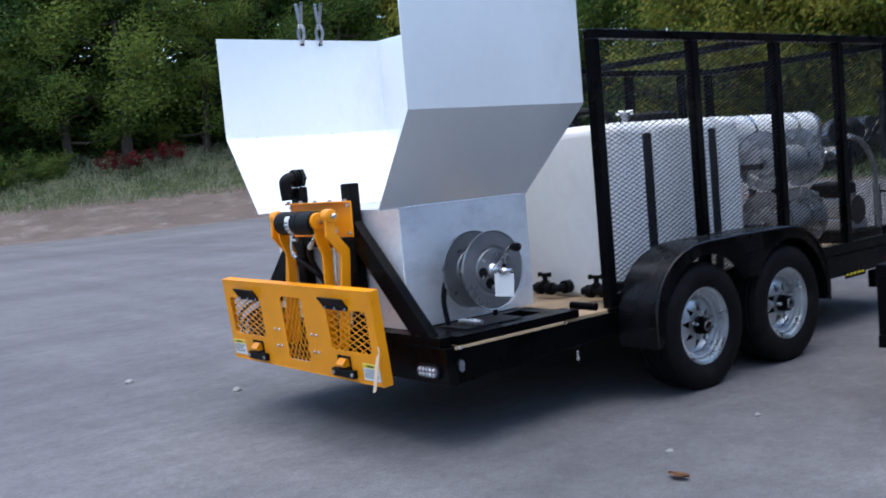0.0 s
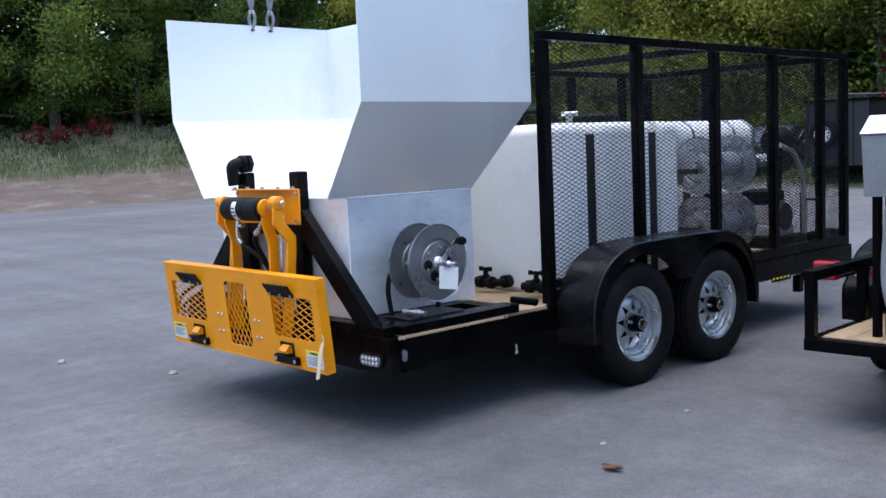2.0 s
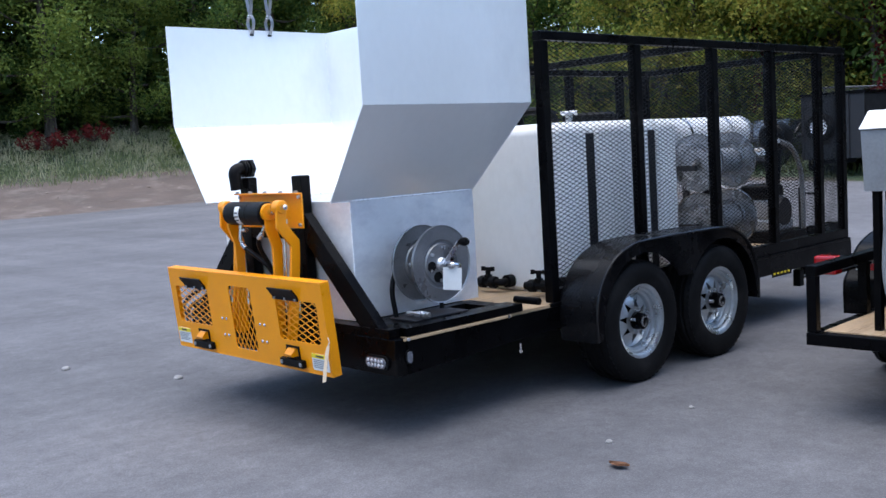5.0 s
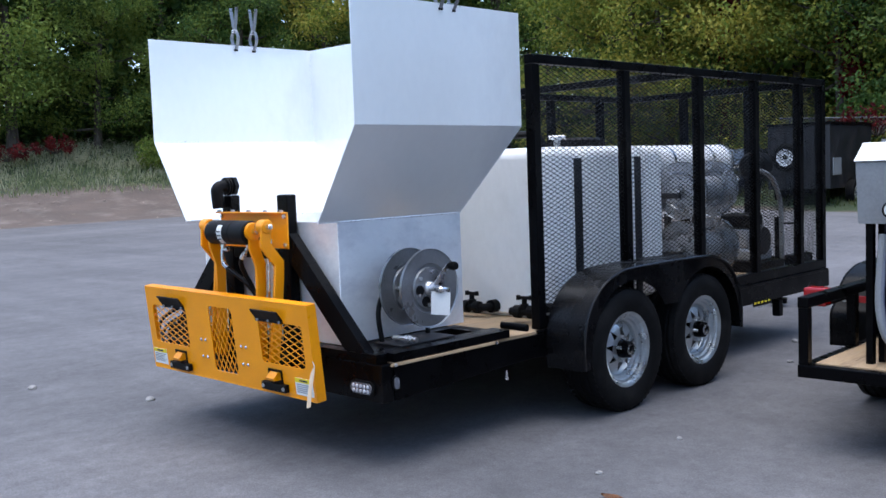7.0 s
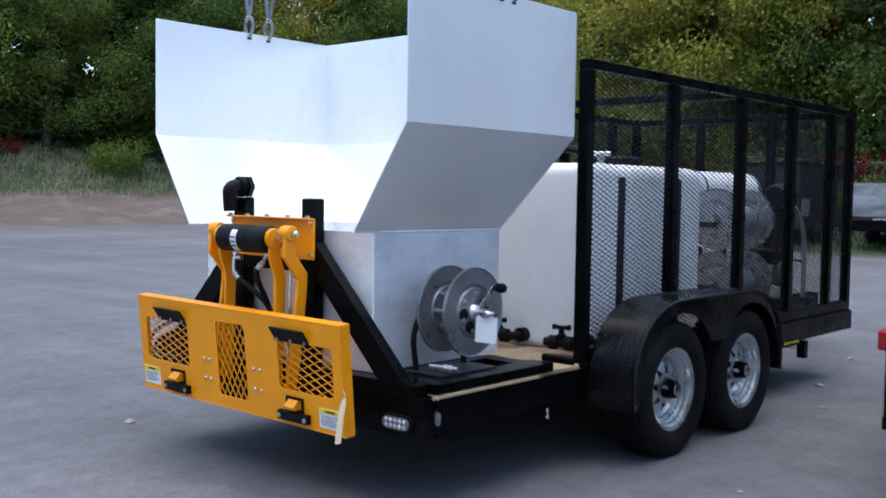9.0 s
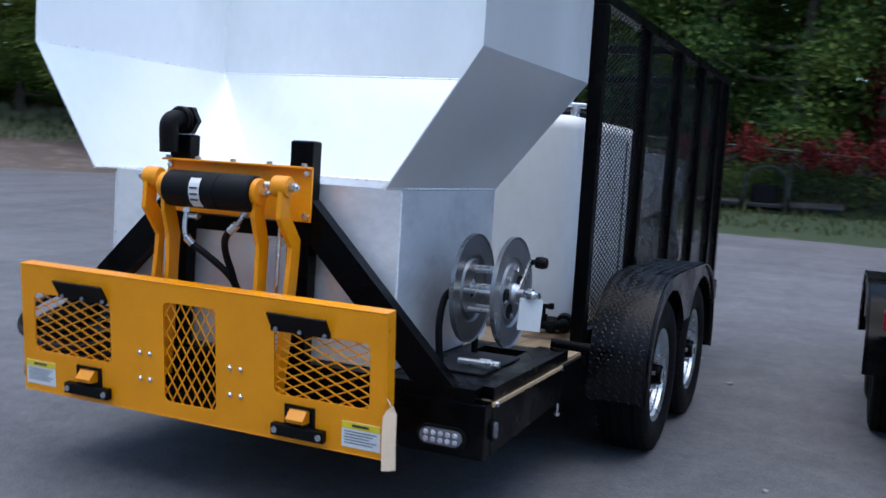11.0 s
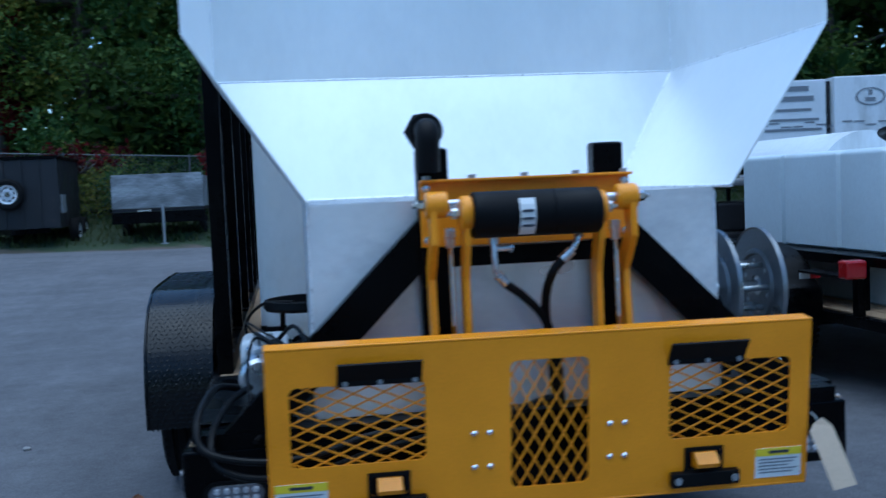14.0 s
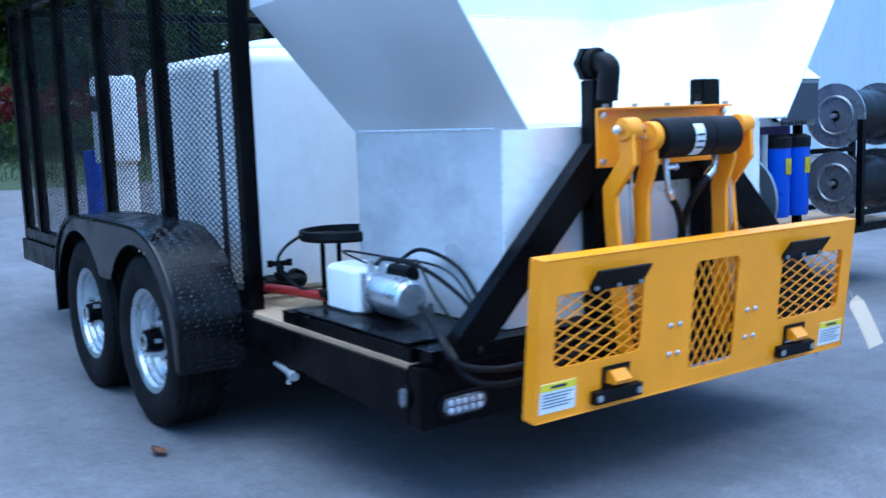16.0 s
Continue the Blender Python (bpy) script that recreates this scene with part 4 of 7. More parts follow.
def make_trailer():
    top = thing("cage_trailer", "black tandem-axle utility trailer with expanded-metal cage sides", "trailer")
    X = 0.985
    # frame
    for s in (-1, 1):
        bm = B()
        a, b = sorted((s * 0.905, s * X))
        prism(bm, [(0.325, 0.333), (1.25, 0.374), (5.09, 0.374), (5.09, 0.499), (0.325, 0.499)], "x", a, b)
        part("side_beam", bm, BLACK, top, bevel=0.006)
        bm = B()
        a, b = sorted((s * 0.958, s * (X + 0.002)))
        bx(bm, (a, 1.40, 0.500), (b, 5.08, 0.5185))
        part("deck_edge", bm, BLACK, top, bevel=0.004)
    bm = B()
    bx(bm, (-X, 0.252, 0.33), (X, 0.322, 0.514))
    part("rear_beam", bm, BLACK, top, bevel=0.006)
    bm = B()
    bx(bm, (-0.9, 5.03, 0.374), (0.9, 5.09, 0.499))
    part("front_beam", bm, BLACK, top, bevel=0.006)
    bm = B()
    for i in range(7):
        y = 0.75 + i * 0.68
        bx(bm, (-0.9, y, 0.385), (0.9, y + 0.05, 0.470))
    part("cross_members", bm, BLACK_DULL, top)
    for s in (-1, 1):
        bm = B()
        beam(bm, (s * 0.80, 5.0, 0.40), (s * 0.06, 6.55, 0.40), 0.07, 0.12)
        part("drawbar", bm, BLACK, top, bevel=0.005)
    bm = B()
    bx(bm, (-0.07, 6.45, 0.36), (0.07, 6.75, 0.47))
    cyl(bm, (0, 6.80, 0.36), (0, 6.80, 0.47), 0.06, 16)
    part("coupler", bm, BLACK, top, bevel=0.008)
    bm = B()
    cyl(bm, (0.0, 6.2, 0.08), (0.0, 6.2, 0.86), 0.032, 14)
    cyl(bm, (0.0, 6.2, 0.03), (0.0, 6.2, 0.08), 0.08, 14)
    cyl(bm, (0.0, 6.2, 0.80), (0.16, 6.2, 0.80), 0.010, 8)
    part("jack", bm, BLACK, top, smooth=True)
    bm = B()
    bx(bm, (0.86, 4.36, 0.21), (0.92, 4.42, 0.335))
    part("stabiliser_leg", bm, BLACK_DULL, top, bevel=0.004)
    # wheels and axles
    wheel = make_wheel(top, GALV, w=0.232)
    hubs = (1.932, 2.757, 0.356)
    spots = []
    for s in (1, -1):
        for y in hubs[:2]:
            m = T((s * 1.108, y, 0.356)) @ Matrix.Rotation(rnd.uniform(0, 6), 4, "X")
            spots.append(m if s > 0 else T((s * 1.108, y, 0.356)) @ Matrix.Rotation(math.pi, 4, "Z") @ Matrix.Rotation(rnd.uniform(0, 6), 4, "X"))
    put_wheels(top, wheel, spots)
    for y in hubs[:2]:
        bm = B()
        cyl(bm, (-1.02, y, 0.30), (1.02, y, 0.30), 0.04, 12)
        part("axle", bm, BLACK_DULL, top, smooth=True)
    for s in (-1, 1):
        make_fender(top, s, 0.988, 1.242, 1.466, 3.168, 0.31, 0.826, TREAD, hubs, low2=0.32)
        for y in hubs[:2]:
            bm = B()
            for k in range(4):
                w = 0.34 - 0.07 * k
                beam(bm, (s * 0.86, y - w, 0.335 - 0.012 * k), (s * 0.86, y + w, 0.335 - 0.012 * k), 0.045, 0.008)
            part("leaf_spring", bm, BLACK_DULL, top)
    # cage
    ys = (1.467, 2.33, 3.19, 3.96, 4.667, 5.06)
    zt, W = 2.03, 0.06
    for s in (-1, 1):
        x = s * 0.935
        for y in ys:
            bm = B()
            bx(bm, (x - W / 2, y - W / 2, 0.517), (x + W / 2, y + W / 2, zt - 0.052))
            part("post", bm, BLACK, top, bevel=0.004)
        bm = B()
        bx(bm, (x - W / 2, ys[0] - W / 2, zt - 0.05), (x + W / 2, ys[-1] + W / 2, zt))
        part("top_rail", bm, BLACK, top, bevel=0.004)
        bm = B()
        bx(bm, (x - W / 2 - 0.002, ys[0] + W / 2 + 0.002, 0.519), (x + W / 2 + 0.002, ys[-1], 0.590))
        part("bottom_rail", bm, BLACK, top, bevel=0.004)
        for y0, y1 in zip(ys, ys[1:]):
            bm = B()
            strands(bm, y0 + W / 2 - 0.01, y1 - W / 2 + 0.01, 0.60, zt - 0.045, 0.060, 0.0255, 0.0026, 0.0030, lambda u, v, c=x + s * 0.012: (c, u, v), (1, 0, 0))
            part("mesh_panel", bm, BLACK, top, "black expanded-metal panel")
    for y in (ys[-1],):
        for x in (-0.31, 0.31):
            bm = B()
            bx(bm, (x - W / 2, y - W / 2, 0.517), (x + W / 2, y + W / 2, zt - 0.052))
            part("post", bm, BLACK, top, bevel=0.004)
        bm = B()
        strands(bm, -0.9, 0.9, 0.56, zt - 0.045, 0.060, 0.0255, 0.0027, 0.0027, lambda u, v: (u, y + 0.012, v), (0, 1, 0))
        part("mesh_panel", bm, BLACK, top)
    for y in (ys[2], ys[-1]):
        bm = B()
        bx(bm, (-0.904, y - W / 2, zt - 0.052), (0.904, y + W / 2, zt - 0.002))
        part("roof_bar", bm, BLACK, top, bevel=0.004)
    # rear lamps, markers
    for s in (-1, 1):
        lamp = new("tail_lamp")
        lamp.parent = top
        def pill(w, h):
            return [(s * 0.843 + q * (w - h) + h * math.cos(radians(a)), 0.392 + h * math.sin(radians(a))) for q, a0 in ((1, -90), (-1, 90)) for a in range(a0, a0 + 181, 20)]
        bm = B()
        prism(bm, pill(0.090, 0.036), "y", 0.241, 0.2515)
        part("bezel", bm, BLACK_DULL, lamp, bevel=0.003)
        bm = B()
        prism(bm, pill(0.075, 0.026), "y", 0.233, 0.2405)
        part("lens", bm, LENS, lamp, "clear tail-lamp lens", bevel=0.003)
        for i in range(10):
            bm = B()
            lathe(bm, [(0.0095, 0), (0.008, 0.004), (0.0, 0.006)], 10, T((s * 0.843 - 0.052 + i % 5 * 0.026, 0.2325, 0.381 + i // 5 * 0.022)) @ Matrix.Rotation(radians(90), 4, "X"))
            part("led", bm, LED, lamp, smooth=True)
        mark = new("side_marker")
        mark.parent = top
        bm = B()
        side = sorted((s * 0.984, s * 0.994))

        def upright(w, h):
            return [(0.328 + w * math.cos(radians(a)), 0.419 + q * (h - w) + w * math.sin(radians(a))) for q, a0 in ((1, 0), (-1, 180)) for a in range(a0, a0 + 181, 20)]
        prism(bm, upright(0.022, 0.036), "x", *side)
        part("bezel", bm, BLACK_DULL, mark, bevel=0.002)
        bm = B()
        prism(bm, upright(0.015, 0.028), "x", *sorted((s * 0.9945, s * 1.001)))
        part("lens", bm, LENS, mark, bevel=0.003)
        bm = B()
        cyl(bm, (s * 0.955, 1.16, 0.30), (s * 0.955, 1.16, 0.336), 0.006, 8)
        cyl(bm, (s * 0.955, 1.16, 0.285), (s * 0.955, 1.16, 0.30), 0.011, 8)
        part("drain_tap", bm, CHROME, top, smooth=True)
    bm = B()
    cyl(bm, (-1.005, 1.04, 0.352), (-0.965, 1.24, 0.350), 0.011, 12)
    cyl(bm, (-1.005, 1.04, 0.352), (-1.012, 1.00, 0.352), 0.016, 12)
    part("hitch_pin", bm, GREY_PAINT, top, smooth=True)
    # maker's badge on the beam: a plain yellow and black shape
    badge = new("badge")
    badge.parent = top
    bm = B()
    bx(bm, (0.985, 3.82, 0.350), (0.988, 4.10, 0.405))
    part("backing", bm, BLACK_DULL, badge)
    for i in range(5):
        bm = B()
        bx(bm, (0.988, 3.835 + i * 0.052, 0.368), (0.990, 3.862 + i * 0.052, 0.382))
        part("bar", bm, YELLOW_PRINT, badge)
    bm = B()
    for i in range(3):
        bx(bm, (0.985, 3.90 + i * 0.05, 0.337), (0.987, 3.93 + i * 0.05, 0.345))
    part("line", bm, PRINT, badge)
    return top


TRAILER = make_trailer()


def make_platform():
    """The folded lift platform: pierced yellow plate with diamond-mesh windows."""
    top = thing("lift_gate", "yellow folding lift gate with diamond-mesh windows on the trailer's tail", "lift gate")
    tilt = Matrix.Rotation(math.atan2(0.045, 0.462), 4, "X")
    base = T((0, 0.0, 0.811)) @ Matrix.Rotation(radians(0.6), 4, "Z") @ Matrix.Rotation(radians(0.5), 4, "Y") @ tilt
    plate = new("platform")
    plate.parent = top
    plate.matrix_basis = base
    z0, z1, xw = -0.462, 0.0, 0.738
    wins = [(-0.685, -0.335, -0.312, -0.098), (-0.107, 0.107, -0.412, -0.062), (0.335, 0.685, -0.312, -0.098)]
    holes = wins + [(-0.485, -0.385, -0.405, -0.345), (0.385, 0.485, -0.405, -0.345)]
    bm = B()
    pierced(bm, -xw, xw, z0, z1, holes, 0.0, 0.006)
    part("face_plate", bm, YELLOW, plate, "glossy yellow pierced plate")
    bm = B()
    for s in (-1, 1):
        a, b = sorted((s * xw, s * (xw + 0.006)))
        bx(bm, (a, -0.001, z0), (b, 0.055, z1))
    bx(bm, (-xw - 0.006, -0.001, z1), (xw + 0.006, 0.055, z1 + 0.007))
    bx(bm, (-xw - 0.006, -0.001, z0 - 0.007), (xw + 0.006, 0.055, z0))
    part("edge_flange", bm, YELLOW, plate, bevel=0.006, segments=3)
    for i, (a, b, c, d) in enumerate(wins):
        bm = B()
        pu, pv = (0.040, 0.0178) if i != 1 else (0.0203, 0.034)
        strands(bm, a - 0.004, b + 0.004, c - 0.004, d + 0.004, pu * 2, pv * 2, 0.0042, 0.0032, lambda u, v: (u, 0.011, v), (0, 1, 0))
        part("mesh_window", bm, YELLOW, plate)
    for i, s in enumerate((-1, 1)):
        pad = new("bumper_pad")
        pad.parent = plate
        bm = B()
        c = -0.452 if s < 0 else 0.437
        prism(bm, [(-0.001, -0.100), (-0.001, -0.084), (-0.030, -0.034), (-0.036, -0.037), (-0.008, -0.086), (-0.007, -0.100)], "x", c - 0.110, c + 0.108)
        part("block", bm, BLACK_DULL, pad, bevel=0.0015)
        for k in (-0.09, 0.0, 0.09):
            bm = B()
            cyl(bm, (c + k, -0.0075, -0.092), (c + k, -0.013, -0.092), 0.007, 12)
            part("bolt", bm, GREY_PAINT, pad)
        pad = new("lower_pad")
        pad.parent = plate
        bm = B()
        bx(bm, (s * 0.435 - 0.098, -0.026, -0.444), (s * 0.435 + 0.098, -0.001, -0.404))
        part("block", bm, BLACK_DULL, pad, bevel=0.003)
        for k in (-0.082, 0.082):
            bm = B()
            cyl(bm, (s * 0.435 + k, -0.031, -0.424), (s * 0.435 + k, -0.025, -0.424), 0.010, 12)
            part("bolt", bm, GREY_PAINT, pad)
        bm = B()
        prism(bm, [(0.004, -0.352), (-0.012, -0.350), (-0.040, -0.375), (-0.034, -0.388), (0.004, -0.392)], "x", s * 0.435 - 0.032, s * 0.435 + 0.032)
        part("lift_tab", bm, YELLOW, plate, bevel=0.006)
        bm = B()
        pierced(bm, s * 0.435 - 0.056, s * 0.435 + 0.056, -0.411, -0.338, [(s * 0.435 - 0.046, s * 0.435 + 0.046, -0.401, -0.349)], -0.006, -0.001, 0.006)
        part("tab_frame", bm, BLACK_DULL, plate)
        lab = new("warning_label")
        lab.parent = plate
        c = s * 0.660 - 0.003
        za, zb = (-0.440, -0.352) if s < 0 else (-0.444, -0.359)
        bm = B()
        bx(bm, (c - 0.068, -0.0022, za), (c + 0.068, -0.0004, zb))
        part("paper", bm, PAPER, lab, "white warning label with a yellow head")
        bm = B()
        bx(bm, (c - 0.068, -0.0034, zb - 0.022), (c + 0.068, -0.0024, zb))
        part("head_band", bm, YELLOW_PRINT, lab)
        bm = B()
        bx(bm, (c - 0.030, -0.0046, zb - 0.015), (c + 0.030, -0.0036, zb - 0.007))
        part("bar", bm, DARK_PRINT, lab)
        for k in range(5):
            bm = B()
            bx(bm, (c - 0.058, -0.0034, zb - 0.034 - k * 0.0095), (c + 0.056 - 0.013 * (k % 3), -0.0024, zb - 0.030 - k * 0.0095))
            part("bar", bm, PRINT, lab)
        for dx in (0.165, 0.207):
            for z in (-0.252, -0.345):
                bm = B()
                lathe(bm, [(0.009, 0.0), (0.0085, 0.004), (0.004, 0.0085), (0.0, 0.009)], 12, T((s * dx, -0.0005, z)) @ Matrix.Rotation(radians(90), 4, "X"))
                part("bolt", bm, CHROME, plate, smooth=True)
    tag = new("hang_tag")
    tag.parent = plate
    bm = B()
    n = 8
    for k in range(n):
        u0, u1 = k / n, (k + 1) / n
        def row(u):
            w = 0.030 if u > 0.12 else 0.012 + 0.15 * u
            bend = 0.004 * math.sin(u * 3.0)
            return [(0.764 + 0.040 * u + sx * w * 0.94, -0.014 - bend - 0.085 * u - sx * w * 0.3, -0.285 - 0.165 * u + sx * 0.010) for sx in (-1, 1)]
        (a, b), (c, d) = row(u0), row(u1)
        for off in (0, -0.0012):
            bm.faces.new([bm.verts.new((p[0], p[1] + off, p[2])) for p in (a, b, d, c)])
    part("card", bm, MANILA, tag, "plain manila tag")
    bm = B()
    tube(bm, [(0.748, -0.004, -0.262), (0.760, -0.008, -0.275), (0.768, -0.012, -0.290)], 0.0015, 5)
    part("string", bm, PAPER, tag)
    # carrier plate on the two posts
    bm = B()
    bx(bm, (-0.297, 0.236, 1.045), (0.312, 0.246, 1.232))
    bx(bm, (-0.297, 0.203, 1.226), (0.312, 0.236, 1.234))
    part("carrier_plate", bm, YELLOW, top, bevel=0.002)
    for x in (-0.28, -0.15, 0.0, 0.15, 0.29):
        bm = B()
        lathe(bm, [(0.011, 0), (0.011, 0.010), (0.0, 0.011)], 6, T((x, 0.219, 1.234)))
        part("bolt", bm, GREY_PAINT, top)
    for x in (-0.28, 0.295):
        for z in (1.065, 1.21):
            bm = B()
            lathe(bm, [(0.012, 0), (0.012, 0.010), (0.0, 0.012)], 6, T((x, 0.236, z)) @ Matrix.Rotation(radians(90), 4, "X"))
            part("bolt", bm, STEEL, top)
    # hydraulic cylinder
    cylp = new("hydraulic_cylinder")
    cylp.parent = top
    bm = B()
    lathe(bm, [(0.0, -0.176), (0.058, -0.176), (0.063, -0.170), (0.063, 0.042), (0.0605, 0.045), (0.063, 0.048), (0.063, 0.172), (0.058, 0.178), (0.0, 0.178)], 36, axis_x(0, 0.112, 1.133))
    part("barrel", bm, BLACK_DULL, cylp, smooth=True)
    bm = B()
    for k in range(6):
        a0, a1 = radians(-62 + k * 17), radians(-45 + k * 17)
        q = [(0.0642 * math.sin(a), -0.0642 * math.cos(a)) for a in (a0, a1)]
        bm.faces.new([bm.verts.new((x, 0.112 + o, 1.133 + u)) for x, (u, o) in ((-0.055, q[0]), (-0.012, q[0]), (-0.012, q[1]), (-0.055, q[1]))])
    bmesh.ops.remove_doubles(bm, verts=bm.verts, dist=1e-5)
    bmesh.ops.solidify(bm, geom=bm.faces[:], thickness=0.0008)
    lab = part("label", bm, PAPER, cylp, "white cylinder label")
    for k in range(3):
        bm = B()
        a = radians(-30 + 18 * k)
        bx(bm, (-0.050, 0.112 - 0.0662 * math.cos(a), 1.133 + 0.066 * math.sin(a) - 0.003), (-0.018, 0.112 - 0.0648 * math.cos(a), 1.133 + 0.066 * math.sin(a) + 0.004))
        part("bar", bm, DARK_PRINT, lab)
    # lift arms: bent flat bars
    outer = [(0.130, 1.165), (0.122, 1.068), (0.200, 0.972), (0.196, 0.90), (0.165, 0.62), (0.140, 0.47)]
    inner = [(0.116, 1.150), (0.118, 1.060), (0.152, 0.965), (0.150, 0.86), (0.138, 0.47)]
    for x, t in ((-0.280, 0.019), (-0.192, 0.017), (0.180, 0.017), (0.276, 0.019)):
        line = outer if abs(x) > 0.25 else inner
        arm = new("lift_arm")
        arm.parent = top
        bm = B()
        L = [Vector(p) for p in line]
        lf, rt = [], []
        for i, p in enumerate(L):
            d = (L[min(i + 1, len(L) - 1)] - L[max(i - 1, 0)]).normalized()
            w = 0.031 if p.y > 0.9 else 0.028
            lf.append(p + Vector((-d.y, d.x)) * w)
            rt.append(p - Vector((-d.y, d.x)) * w)
        for (a0, b0), (a1, b1) in zip(zip(lf, rt), zip(lf[1:], rt[1:])):
            V = [[bm.verts.new((x + sx * t / 2, p.x, p.y)) for p in (a0, b0, b1, a1)] for sx in (-1, 1)]
            bm.faces.new(V[0])
            bm.faces.new(V[1][::-1])
            bm.faces.new((V[0][0], V[0][3], V[1][3], V[1][0]))
            bm.faces.new((V[0][1], V[1][1], V[1][2], V[0][2]))
        bmesh.ops.remove_doubles(bm, verts=bm.verts, dist=1e-5)
        part("bar", bm, YELLOW, arm, bevel=0.003)
        bm = B()
        e0, e1 = (-0.042, 0.018) if x > 0.25 else (-0.018, 0.042) if x < -0.25 else (-0.016, 0.016)
        ey, ez, er = (0.130, 1.165, 0.036) if abs(x) > 0.25 else (0.112, 1.140, 0.047)
        lathe(bm, [(0.0, e0), (er - 0.004, e0), (er, e0 + 0.005), (er, e1 - 0.005), (er - 0.004, e1), (0.0, e1)], 24, axis_x(x, ey, ez))
        part("eye", bm, YELLOW, arm, smooth=True)
        bm = B()
        sg = 1 if x > 0 else -1
        lathe(bm, [(0.015, 0.0), (0.015, 0.022), (0.007, 0.024), (0.007, 0.034), (0.0, 0.034)], 6, axis_x(x + sg * t, ey, ez) if sg > 0 else T((x - t, ey, ez)) @ Matrix.Rotation(radians(-90), 4, "Y"))
        part("pin", bm, CHROME, arm)
    bm = B()
    cyl(bm, (-0.29, 0.130, 1.165), (0.30, 0.130, 1.165), 0.014, 12)
    part("pivot_shaft", bm, STEEL, top, smooth=True)
    for x in (-0.228, 0.242):
        ram = new("tilt_rod")
        ram.parent = top
        bm = B()
        cyl(bm, (x, 0.165, 1.075), (x, 0.145, 0.50), 0.0065, 10)
        part("rod", bm, CHROME, ram, smooth=True)
        bm = B()
        cyl(bm, (x, 0.167, 1.09), (x, 0.164, 1.045), 0.013, 10)
        bx(bm, (x - 0.012, 0.155, 1.075), (x + 0.012, 0.18, 1.10))
        part("clevis", bm, STEEL, ram)
    # hydraulic hoses
    for pts, f in (([(-0.115, 0.125, 1.07), (-0.115, 0.115, 1.00), (-0.10, 0.12, 0.955), (-0.03, 0.15, 0.90), (0.035, 0.19, 0.83), (0.075, 0.22, 0.72), (0.085, 0.23, 0.56)], 0), ([(0.125, 0.125, 1.07), (0.105, 0.115, 1.03), (0.055, 0.12, 0.98), (0.036, 0.15, 0.92), (0.040, 0.19, 0.84), (0.060, 0.22, 0.72), (0.070, 0.23, 0.56)], 1)):
        hose = new("hydraulic_hose")
        hose.parent = top
        path = smooth_path(pts, 8)
        cut = 17 if f == 0 else 12
        bm = B()
        tube(bm, path[cut:], 0.0125, 10, smooth=False)
        part("rubber", bm, HOSE, hose, smooth=True)
        bm = B()
        tube(bm, path[:cut + 1], 0.0085, 10, smooth=False)
        cyl(bm, path[cut - 3], path[cut + 1], 0.0145, 12)
        cyl(bm, path[0], path[2], 0.014, 6)
        part("fitting", bm, STEEL, hose, smooth=True)
    bm = B()
    cyl(bm, (-0.11, 0.125, 1.04), (-0.072, 0.125, 1.04), 0.009, 10)
    cyl(bm, (-0.072, 0.125, 1.04), (-0.064, 0.125, 1.04), 0.013, 8)
    part("bleed_valve", bm, STEEL, top)
    return top


make_platform()


